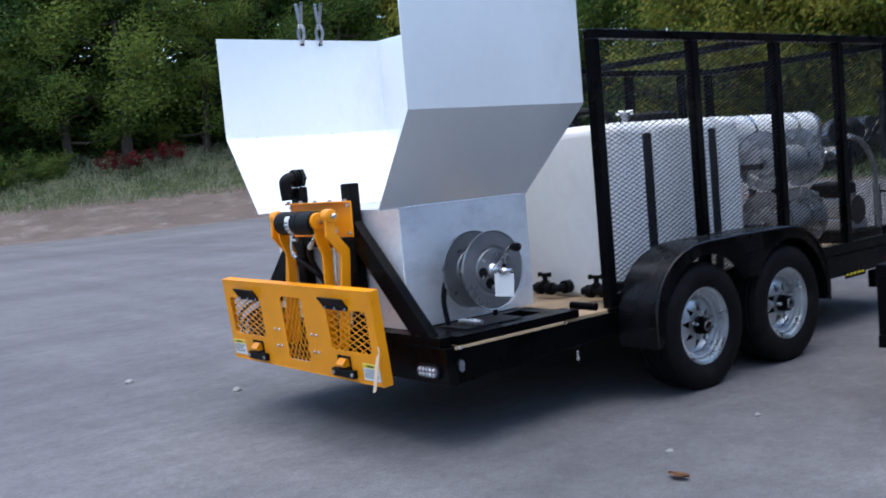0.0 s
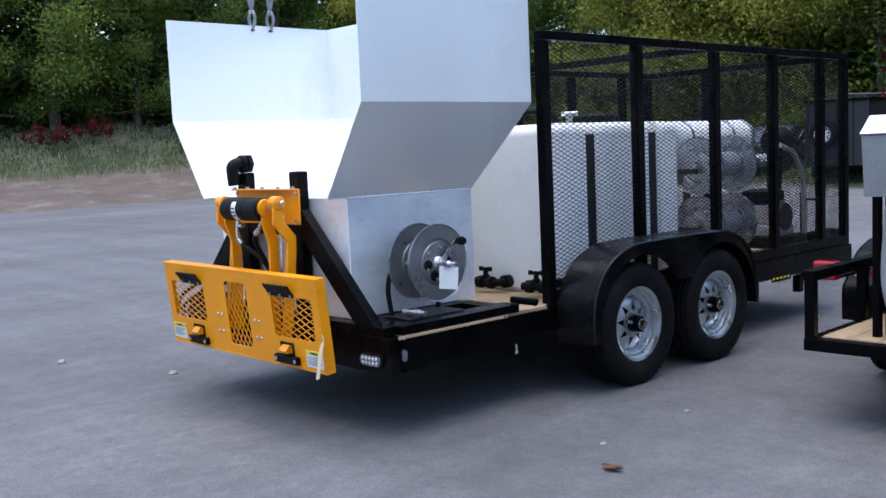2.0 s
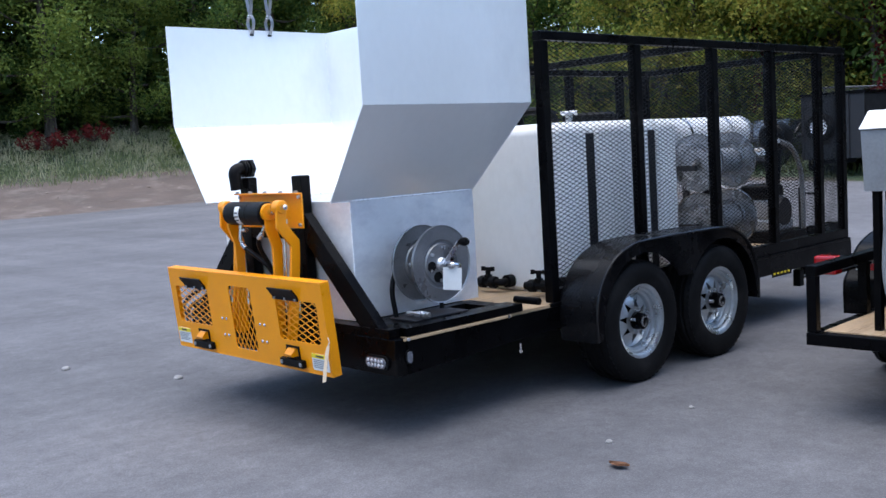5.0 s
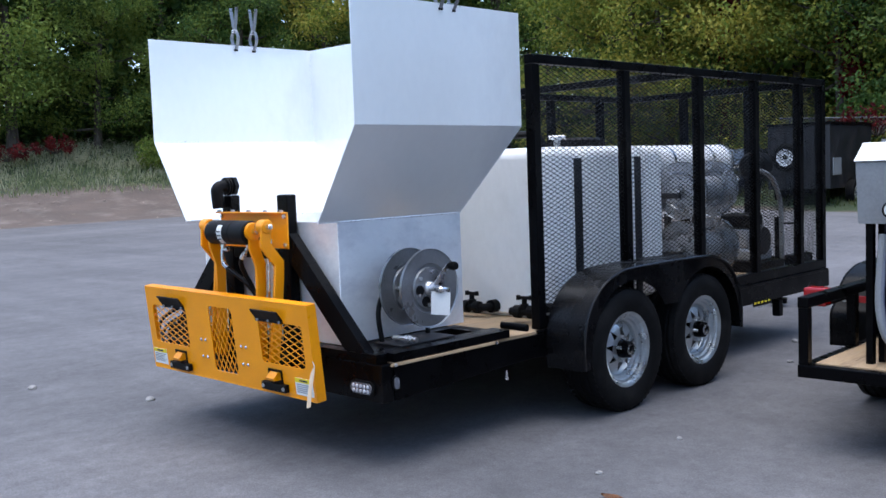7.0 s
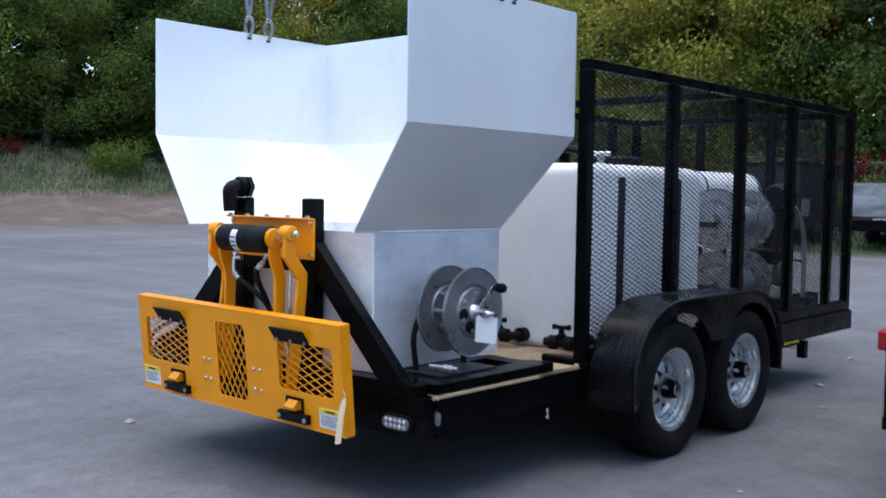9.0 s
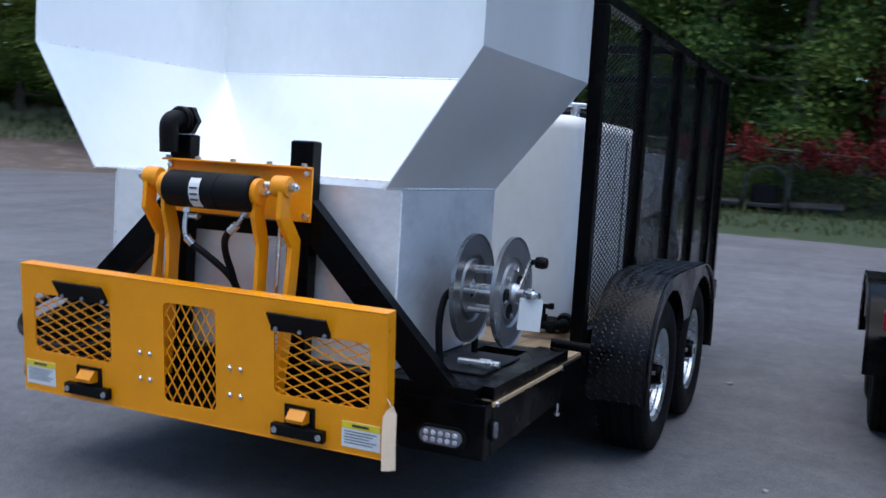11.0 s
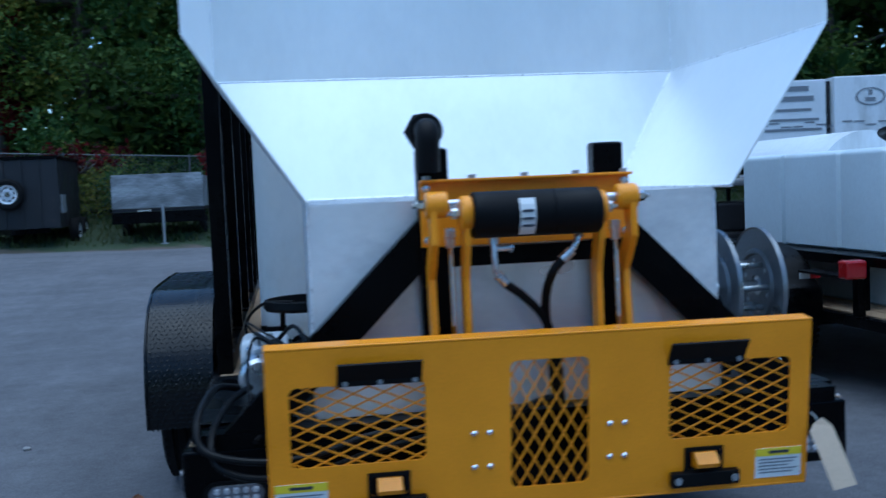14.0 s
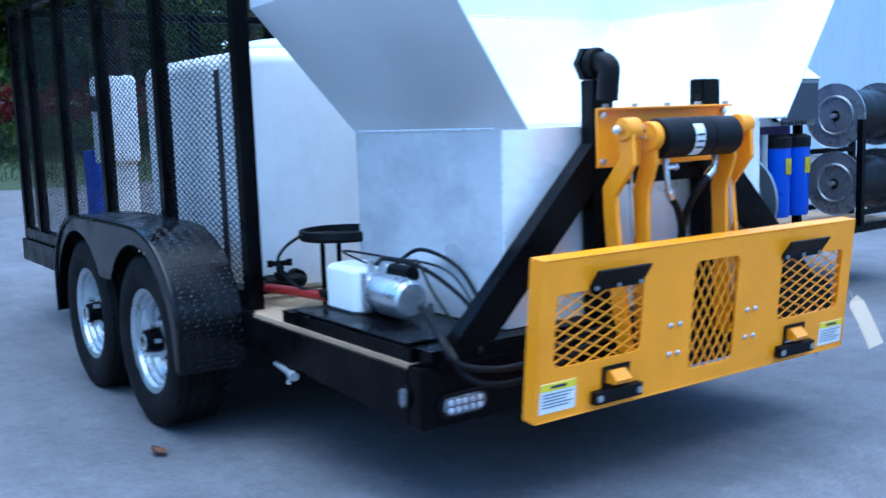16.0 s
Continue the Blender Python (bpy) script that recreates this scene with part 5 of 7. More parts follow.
def make_mast():
    """Black square-tube support frame: two posts, two braces, ground frame."""
    top = thing("lift_mast", "black square-tube mast frame that carries the lift gate", "support frame")
    for a, b in ((-0.300, -0.212), (0.212, 0.302)):
        bm = B()
        bx(bm, (a, 0.250, 0.561), (b, 0.310, 1.320))
        part("post", bm, BLACK, top, bevel=0.005)
        bm = B()
        z = 1.320
        bx(bm, (a + 0.006, 0.256, z + 0.0005), (b - 0.006, 0.304, z + 0.002))
        part("end_cap", bm, BLACK_DULL, top)
    bm = B()
    bx(bm, (-0.21, 0.252, 0.985), (0.21, 0.300, 1.04))
    part("cross_bar", bm, BLACK, top, bevel=0.005)
    for s in (-1, 1):
        bm = B()
        prism(bm, [(s * x, z) for x, z in ((0.303, 1.122), (0.303, 0.972), (0.716, 0.5595), (0.868, 0.5595))], "y", 0.252, 0.308)
        part("brace", bm, BLACK, top, bevel=0.005)
        bm = B()
        o = 0.984 if s > 0 else 0.966
        for x0, x1, y0, y1 in ((0.614, 0.680, 0.330, 1.12), (0.860, o, 0.330, 1.16), (0.681, 0.859, 0.330, 0.50), (0.681, 0.859, 0.70, 0.76), (0.681, 0.859, 1.02, 1.12)):
            xa, xb = sorted((s * x0, s * x1))
            bx(bm, (xa, y0, 0.5165), (xb, y1, 0.558 + (0.0 if x1 > 0.9 or x1 < 0.7 else -0.001)))
        part("foot_frame", bm, BLACK, top)
    bm = B()
    beam(bm, (-0.948, 0.284, 0.537), (0.948, 0.284, 0.537), 0.072, 0.044)
    part("foot_bar", bm, BLACK, top, bevel=0.004)
    bm = B()
    cyl(bm, (0.90, 1.195, 0.571), (1.06, 1.215, 0.566), 0.020, 14)
    part("tube_stub", bm, BLACK, top, smooth=True)
    bar = new("latch_bar")
    bar.parent = top
    bm = B()
    bx(bm, (0.988, 0.30, 0.500), (0.997, 1.06, 0.514))
    part("strip", bm, WOOD, bar, "tan wooden strip", bevel=0.002)
    for y in (0.325, 1.035):
        bm = B()
        cyl(bm, (0.997, y, 0.507), (1.003, y, 0.507), 0.009, 10)
        part("bolt", bm, STEEL, bar)
    # black plastic elbow on the end of the post
    e = new("pipe_elbow")
    e.parent = top
    bm = B()
    tube(bm, [(-0.275, 0.2145, 1.256), (-0.274, 0.209, 1.310), (-0.273, 0.206, 1.345), (-0.272, 0.213, 1.362), (-0.271, 0.230, 1.371), (-0.270, 0.258, 1.372), (-0.270, 0.312, 1.372)], 0.0345, 18, 4)
    part("bend", bm, BLACK_DULL, e, smooth=True)
    bm = B()
    lathe(bm, [(0.0, 0.0), (0.056, 0.0), (0.056, 0.024), (0.0, 0.024)], 6, T((-0.270, 0.290, 1.372)) @ Matrix.Rotation(radians(-90), 4, "X"))
    part("hex_nut", bm, BLACK_DULL, e, bevel=0.004)
    for y in (0.252, 0.268):
        bm = B()
        lathe(bm, [(0.030, 0.0), (0.047, 0.001), (0.050, 0.006), (0.047, 0.011), (0.030, 0.012)], 28, T((-0.270, y, 1.372)) @ Matrix.Rotation(radians(-90), 4, "X"))
        part("flange_ring", bm, BLACK_DULL, e, smooth=True)


make_mast()


def make_bin():
    """The welded aluminium box below the hopper."""
    top = thing("aluminium_bin", "welded sheet-aluminium box standing on the deck", "metal box")
    X, y0, y1, z0, z1 = 0.610, 0.324, 1.198, 0.5625, 1.177
    for a, b in (((-X, y0, z0), (X, y0 + 0.005, z1)), ((-X, y1 - 0.005, z0), (X, y1, z1)), ((-X, y0 + 0.005, z0), (-X + 0.005, y1 - 0.005, z1)), ((X - 0.005, y0 + 0.005, z0), (X, y1 - 0.005, z1)), ((-X + 0.005, y0 + 0.005, z0), (X - 0.005, y1 - 0.005, z0 + 0.005))):
        bm = B()
        bx(bm, a, b)
        part("panel", bm, ALU_BOX, top)

    def bead(p, q, r):
        """An uneven weld bead from p to q."""
        bm = B()
        p, q = Vector(p), Vector(q)
        n = max(3, int((q - p).length / 0.02))
        pts = [p.lerp(q, i / n) + Vector((noise.noise(Vector((i * 0.9, p.x, p.y))) * 0.0015, 0, noise.noise(Vector((i * 0.7, 5, p.y))) * 0.0015)) for i in range(n + 1)]
        tube(bm, pts, r, 6, smooth=False)
        part("weld_seam", bm, WELD, top, smooth=True)
    for x in (-X, X):
        bead((x, y0 + 0.001, z0 + 0.01), (x, y0 + 0.001, z1 - 0.01), 0.0045)
        bead((x * 1.001, y0 + 0.03, z1 + 0.003), (x * 1.001, y1 - 0.03, z1 + 0.003), 0.0055)
    for s in (-1, 1):
        bm = B()
        bx(bm, (s * 0.5 - 0.03, y0 + 0.05, 0.5165), (s * 0.5 + 0.03, y1 - 0.05, 0.562))
        part("skid", bm, BLACK, top)


make_bin()


def make_hopper():
    """Open-backed hopper of folded aluminium sheet: upright upper walls, sloping lower walls."""
    top = thing("hopper", "large open-backed hopper of folded aluminium sheet", "hopper")
    t = 0.005
    yr, yf, yb = 0.203, 1.386, 1.200
    X, Xb, zt, zc, zb = 0.914, 0.608, 2.246, 1.644, 1.184
    quads = [("side_wall", [(-X, yr, zc), (-X, yf, zc), (-X, yf, zt), (-X, yr, zt)]),
             ("side_wall", [(X, yr, zc), (X, yf, zc), (X, yf, zt), (X, yr, zt)]),
             ("front_wall", [(-X, yf, zc), (X, yf, zc), (X, yf, zt), (-X, yf, zt)]),
             ("side_slope", [(-Xb, yr, zb), (-Xb, yb, zb), (-X, yf, zc), (-X, yr, zc)]),
             ("side_slope", [(Xb, yr, zb), (Xb, yb, zb), (X, yf, zc), (X, yr, zc)]),
             ("front_slope", [(-Xb, yb, zb), (Xb, yb, zb), (X, yf, zc), (-X, yf, zc)])]
    mid = Vector((0, 0.6, 1.9))
    for name, q in quads:
        bm = B()
        n = 10
        g = [[None] * (n + 1) for _ in range(n + 1)]
        P = [Vector(p) for p in q]
        nr = (P[1] - P[0]).cross(P[3] - P[0]).normalized()
        if nr.dot(mid - P[0]) < 0:
            nr = -nr
        for i in range(n + 1):
            for j in range(n + 1):
                u, v = i / n, j / n
                p = (P[0] * (1 - u) + P[1] * u) * (1 - v) + (P[3] * (1 - u) + P[2] * u) * v
                edge = min(u, 1 - u, v, 1 - v) * 4
                p = p + nr * 0.004 * min(1, edge) * noise.noise(p * 2.3)
                g[i][j] = bm.verts.new(p)
        fs = [bm.faces.new((g[i][j], g[i + 1][j], g[i + 1][j + 1], g[i][j + 1])) for i in range(n) for j in range(n)]
        r = bmesh.ops.extrude_face_region(bm, geom=fs)
        for e in r["geom"]:
            if isinstance(e, bmesh.types.BMVert):
                e.co -= nr * t
        part(name, bm, ALU, top, smooth=True)
    seams = [((-X, yr, zc), (-X, yf, zc)), ((X, yr, zc), (X, yf, zc)), ((-X, yf, zc), (X, yf, zc)), ((-X, yf, zc), (-X, yf, zt)), ((X, yf, zc), (X, yf, zt)), ((-X, yf, zc), (-Xb, yb, zb)), ((X, yf, zc), (Xb, yb, zb))]
    for a, b in seams:
        bm = B()
        a, b = Vector(a), Vector(b)
        n = int((b - a).length / 0.025)
        pts = []
        for i in range(n + 1):
            p = a.lerp(b, i / n)
            pts.append(p + Vector((noise.noise(p * 31), noise.noise(p * 37), noise.noise(p * 41))) * 0.0015)
        tube(bm, pts, 0.0062 if abs(a.x - b.x) > 0.2 and abs(a.x - b.x) < 0.4 else 0.0036, 6, smooth=False)
        part("weld_seam", bm, WELD, top, smooth=True)
    for p, q in (((-Xb, yr, zb - 0.002), (-Xb, yb, zb - 0.002)), ((Xb, yr, zb - 0.002), (Xb, yb, zb - 0.002)), ((-Xb, yb, zb - 0.002), (Xb, yb, zb - 0.002))):
        bm = B()
        tube(bm, [p, q], 0.006, 6, smooth=False)
        part("foot_seam", bm, WELD, top)


make_hopper()


def make_clamp():
    """A steel spring clamp biting a sheet's top edge, jaws at local z 0, handles up."""
    top = thing("spring_clamp", "grey steel spring clamp gripping the hopper's rim", "clamp", group="clamps on the hopper rim")
    for s in (-1, 1):
        bm = B()
        line = [(s * 0.004, -0.035), (s * 0.014, -0.01), (s * 0.030, 0.02), (s * 0.034, 0.055), (s * 0.018, 0.085), (s * 0.006, 0.10), (s * 0.016, 0.14), (s * 0.034, 0.235)]
        L = [(p[0], p[1]) for p in smooth_path([(a, b, 0) for a, b in line], 4)]
        ribbon(bm, L, "x", -0.011, 0.011, 0.003)
        part("jaw", bm, REEL, top, smooth=True)
        bm = B()
        cyl(bm, (-0.012, s * 0.006, -0.030), (0.012, s * 0.006, -0.030), 0.006, 8)
        part("jaw_pad", bm, BLACK_DULL, top)
    bm = B()
    cyl(bm, (-0.017, 0, 0.088), (0.017, 0, 0.088), 0.006, 10)
    for k in range(4):
        lathe(bm, [(0.012, -0.0015), (0.014, 0.0), (0.012, 0.0015), (0.010, 0)], 14, axis_x(-0.010 + k * 0.0066, 0, 0.088), closed=True)
    part("spring", bm, STEEL, top)
    return top


clamp = make_clamp()
quarter = Matrix.Rotation(radians(90), 4, "Z")
clamp.matrix_world = T((-0.914, 0.80, 2.246)) @ quarter
for x, y, a in ((-0.914, 0.935, 3), (0.914, 0.79, -4), (0.914, 0.885, 5)):
    copy_thing(clamp, T((x, y, 2.246)) @ Matrix.Rotation(radians(90 + a), 4, "Z") @ Matrix.Rotation(radians(a), 4, "X"))

# ---- what the trailer carries ----
def round_box(bm, a, b, r, seg=4, grooves=()):
    """An upright box with rounded plan corners and a rounded top edge; grooves: (face, at, width, depth) as upright channels."""
    (x0, y0, z0), (x1, y1, z1) = a, b
    plan = []
    for cx, cy, a0 in ((x1 - r, y0 + r, -90), (x1 - r, y1 - r, 0), (x0 + r, y1 - r, 90), (x0 + r, y0 + r, 180)):
        for k in range(seg + 1):
            t = radians(a0 + 90 * k / seg)
            plan.append((cx + r * math.cos(t), cy + r * math.sin(t)))
        face = {-90: "+x", 0: "+y", 90: "-x", 180: "-y"}[a0]
        for f, at, w, d in sorted([g for g in grooves if g[0] == face], key=lambda g: g[1], reverse=face in ("+y", "-x")):
            for o, k in ((-0.5, 0), (-0.32, 1), (0.32, 1), (0.5, 0)):
                u = at + o * w * (1 if face in ("+x", "-y") else -1)
                if face[1] == "x":
                    plan.append(((x1 if face == "+x" else x0) - d * k * (1 if face == "+x" else -1), u))
                else:
                    plan.append((u, (y1 if face == "+y" else y0) - d * k * (1 if face == "+y" else -1)))
    cx, cy = (x0 + x1) / 2, (y0 + y1) / 2
    rings = []
    rt = r * 0.8
    for z, inset in [(z0, r * 0.3), (z0 + r * 0.3, 0), (z1 - rt, 0)] + [(z1 - rt + rt * math.sin(q), rt * (1 - math.cos(q))) for q in (math.pi / 8 * k for k in range(1, 5))]:
        fx, fy = 1 - inset / ((x1 - x0) / 2), 1 - inset / ((y1 - y0) / 2)
        rings.append([bm.verts.new((cx + (x - cx) * fx, cy + (y - cy) * fy, z)) for x, y in plan])
    for p, q in zip(rings, rings[1:]):
        for k in range(len(plan)):
            bm.faces.new((p[k], p[(k + 1) % len(plan)], q[(k + 1) % len(plan)], q[k]))
    bm.faces.new(rings[0])
    bm.faces.new(rings[-1])


def make_tank():
    top = thing("water_tank", "large white moulded plastic water tank on the trailer deck", "water tank")
    bm = B()
    round_box(bm, (-0.80, 1.72, 0.516), (0.80, 3.0, 1.532), 0.09, 6, [("+x", 2.057, 0.13, 0.035), ("+x", 2.69, 0.13, 0.035), ("-x", 2.057, 0.13, 0.035), ("-x", 2.69, 0.13, 0.035), ("-y", 0.0, 0.16, 0.02)])
    part("shell", bm, POLY, top, smooth=True)
    for y in (2.057, 2.69):
        for s in (-1, 1):
            bm = B()
            a, b = sorted((s * 0.770, s * 0.785))
            bx(bm, (a, y - 0.036, 0.56), (b, y + 0.036, 1.46))
            part("strap", bm, DARK_STEEL, top)
    bm = B()
    lathe(bm, [(0.17, 0.0), (0.17, 0.05), (0.15, 0.066), (0.0, 0.072)], 32, T((0.44, 2.50, 1.53)))
    for k in range(16):
        a = 2 * math.pi * k / 16
        cyl(bm, (0.44 + 0.172 * math.cos(a), 2.50 + 0.172 * math.sin(a), 1.535), (0.44 + 0.172 * math.cos(a), 2.50 + 0.172 * math.sin(a), 1.58), 0.012, 6)
    part("lid", bm, BLACK_DULL, top, "black screw lid", smooth=True)
    bm = B()
    lathe(bm, [(0.27, 0.0), (0.27, 0.03), (0.24, 0.06), (0.0, 0.07)], 32, T((-0.36, 2.06, 1.525)))
    part("dome", bm, POLY_BLUE, top, "pale raised fill dome", smooth=True)
    bm = B()
    tube(bm, [(0.40, 1.86, 1.535), (0.40, 1.86, 1.60), (0.48, 1.88, 1.615), (0.60, 1.90, 1.60), (0.64, 1.92, 1.535)], 0.024, 8)
    part("fill_pipe", bm, BLACK_DULL, top, smooth=True)
    bm = B()
    cyl(bm, (0.70, 1.97, 1.53), (0.70, 1.97, 1.585), 0.022, 12)
    cyl(bm, (0.66, 1.94, 1.588), (0.74, 2.00, 1.588), 0.013, 10)
    part("vent", bm, STEEL, top, smooth=True)


make_tank()


def make_valve(label, m, handle):
    """A ball valve on a tank outlet: body, union, stem, handle."""
    top = thing("ball_valve", label, "valve", m, group="valves at the tank's foot")
    bm = B()
    cyl(bm, (0, 0.03, 0), (0, -0.05, 0), 0.040, 16)
    tube(bm, [(0, -0.05, 0), (-0.0, -0.09, 0.0), (-0.04, -0.11, 0), (-0.12, -0.11, 0), (-0.19, -0.11, 0)], 0.024, 12, 4)
    part("body", bm, BLACK_DULL, top, smooth=True)
    for x in (-0.05, -0.14):
        bm = B()
        lathe(bm, [(0.0, -0.022), (0.036, -0.022), (0.038, -0.015), (0.038, 0.015), (0.036, 0.022), (0.0, 0.022)], 12, axis_x(x, -0.11, 0))
        part("union", bm, BLACK_DULL, top)
    bm = B()
    cyl(bm, (-0.095, -0.11, 0), (-0.095, -0.11, 0.075), 0.016, 10)
    cyl(bm, (-0.095, -0.11, 0.02), (-0.095, -0.11, 0.045), 0.026, 10)
    part("stem", bm, BLACK_DULL, top, smooth=True)
    bm = B()
    beam(bm, (-0.135, -0.11, 0.082), (-0.055, -0.11, 0.082), 0.022, 0.018)
    for x in (-0.135, -0.055):
        cyl(bm, (x, -0.11, 0.07), (x, -0.11, 0.096), 0.013, 8)
    part("handle", bm, handle, top, bevel=0.003)
    return top


v = make_valve("black plastic ball valve at the white tank's foot", T((0.385, 1.72, 0.578)), BLACK_DULL)
copy_thing(v, T((0.795, 1.72, 0.580)) @ Matrix.Rotation(radians(12), 4, "Z"))
copy_thing(v, T((-0.635, 1.72, 0.575)) @ Matrix.Rotation(radians(-8), 4, "Z"))


def make_hose_reel(m, name, label, r, w, disc, core, drum, spokes=True, group=""):
    """Two flanges, a drum of bars or a core, a crank and a foot. Its axle lies in local x."""
    top = thing(name, label, "hose reel", m, group)
    for s in (-1, 1):
        bm = B()
        lathe(bm, [(0.035, -0.003), (r * 0.52, -0.003), (r * 0.55, -0.012), (r * 0.60, -0.012), (r * 0.64, -0.003), (r * 0.97, -0.003), (r, -0.008), (r, 0.008), (r * 0.97, 0.003), (r * 0.64, 0.003), (r * 0.60, -0.006), (r * 0.55, -0.006), (r * 0.52, 0.003), (0.035, 0.003)], 48, axis_x(s * w / 2, 0, 0), closed=True)
        part("flange", bm, disc, top, smooth=True)
    if drum:
        bm = B()
        lathe(bm, [(0.0, -w / 2 + 0.01), (drum, -w / 2 + 0.01), (drum, w / 2 - 0.01), (0.0, w / 2 - 0.01)], 32, axis_x(0, 0, 0))
        part("drum", bm, core, top, smooth=True)
    else:
        for k in range(6):
            a = 2 * math.pi * k / 6
            bm = B()
            cyl(bm, (-w / 2, r * 0.42 * math.cos(a), r * 0.42 * math.sin(a)), (w / 2, r * 0.42 * math.cos(a), r * 0.42 * math.sin(a)), 0.010, 10)
            part("drum_bar", bm, core, top, smooth=True)
    bm = B()
    cyl(bm, (-w / 2 - 0.05, 0, 0), (w / 2 + 0.045, 0, 0), 0.016, 12)
    part("axle", bm, STEEL, top, smooth=True)
    return top


def side_reel():
    """The bright steel hose reel at the trailer's side, with crank, swivel and paper tag."""
    c = (0.830, 0.655, 0.832)
    top = make_hose_reel(T(c), "hose_reel", "bright steel hose reel with an empty drum and a white tag", 0.198, 0.150, REEL, STEEL, 0)
    x = 0.075
    bm = B()
    lathe(bm, [(0.0, 0.0), (0.034, 0.0), (0.036, 0.010), (0.028, 0.022), (0.0, 0.022)], 28, axis_x(x, 0, 0))
    part("hub_plate", bm, STEEL, top, smooth=True)
    for k in range(6):
        a = radians(60 * k + 20)
        bm = B()
        cyl(bm, (x - 0.004, 0.083 * math.cos(a), 0.083 * math.sin(a)), (x + 0.014, 0.083 * math.cos(a), 0.083 * math.sin(a)), 0.009, 8)
        part("hub_bolt", bm, STEEL, top)
    for a in (5, 65, 205):
        bm = B()
        lathe(bm, [(0.027, -0.002), (0.027, 0.003), (0.0, 0.003)], 16, axis_x(x + 0.004, 0.070 * math.cos(radians(a + 180)), 0.070 * math.sin(radians(a + 180))))
        part("slot_cover", bm, BLACK_DULL, top)
    crank = new("crank")
    crank.parent = top
    bm = B()
    beam(bm, (x + 0.025, 0, 0.0), (x + 0.03, 0.105, 0.105), 0.024, 0.008, (1, 0, 0))
    part("arm", bm, STEEL, crank, bevel=0.002)
    bm = B()
    lathe(bm, [(0.010, 0.0), (0.010, 0.015), (0.020, 0.020), (0.023, 0.045), (0.018, 0.060), (0.0, 0.064)], 16, axis_x(x + 0.03, 0.105, 0.105))
    part("knob", bm, BLACK_DULL, crank, smooth=True)
    bm = B()
    tube(bm, [(x + 0.04, 0, 0), (x + 0.075, 0, 0), (x + 0.085, 0.02, -0.005), (x + 0.08, 0.05, -0.01)], 0.014, 10)
    cyl(bm, (x + 0.06, 0, 0), (x + 0.08, 0, 0), 0.022, 6)
    part("swivel", bm, CHROME, top, smooth=True)
    tag = new("paper_tag")
    tag.parent = top
    bm = B()
    prism(bm, [(-0.045, -0.125), (0.048, -0.135), (0.055, -0.02), (-0.040, -0.010)], "x", -0.0006, 0.0006)
    bm.transform(T((x + 0.07, 0.0, 0.0)) @ Matrix.Rotation(radians(-42), 4, "Z"))
    part("card", bm, PAPER, tag, "blank white paper tag")
    bm = B()
    cyl(bm, (x + 0.07, 0.0, -0.016), (x + 0.075, 0.0, 0.012), 0.002, 6)
    part("string", bm, PAPER, tag)
    # frame hoop and foot plate
    bm = B()
    z0 = -0.272
    for s in (-1, 1):
        tube(bm, [(s * 0.115, -0.16, z0), (s * 0.125, -0.17, -0.12), (s * 0.125, -0.12, -0.02), (s * 0.118, 0.0, 0.0)] if s < 0 else [(-0.115, 0.16, z0), (-0.125, 0.17, -0.12), (-0.125, 0.12, -0.02), (-0.118, 0.0, 0.0)], 0.013, 10, 5)
    part("support_hoop", bm, BLACK_DULL, top, smooth=True)
    bm = B()
    bx(bm, (-0.14, -0.19, z0 - 0.001), (0.06, 0.19, z0 + 0.007))
    part("foot_plate", bm, DARK_STEEL, top, bevel=0.003)
    bm = B()
    cyl(bm, (-0.06, -0.13, z0 + 0.028), (0.09, -0.115, z0 + 0.028), 0.013, 10)
    cyl(bm, (0.02, -0.122, z0 + 0.028), (0.06, -0.118, z0 + 0.028), 0.019, 6)
    part("inlet", bm, STEEL, top, smooth=True)


side_reel()


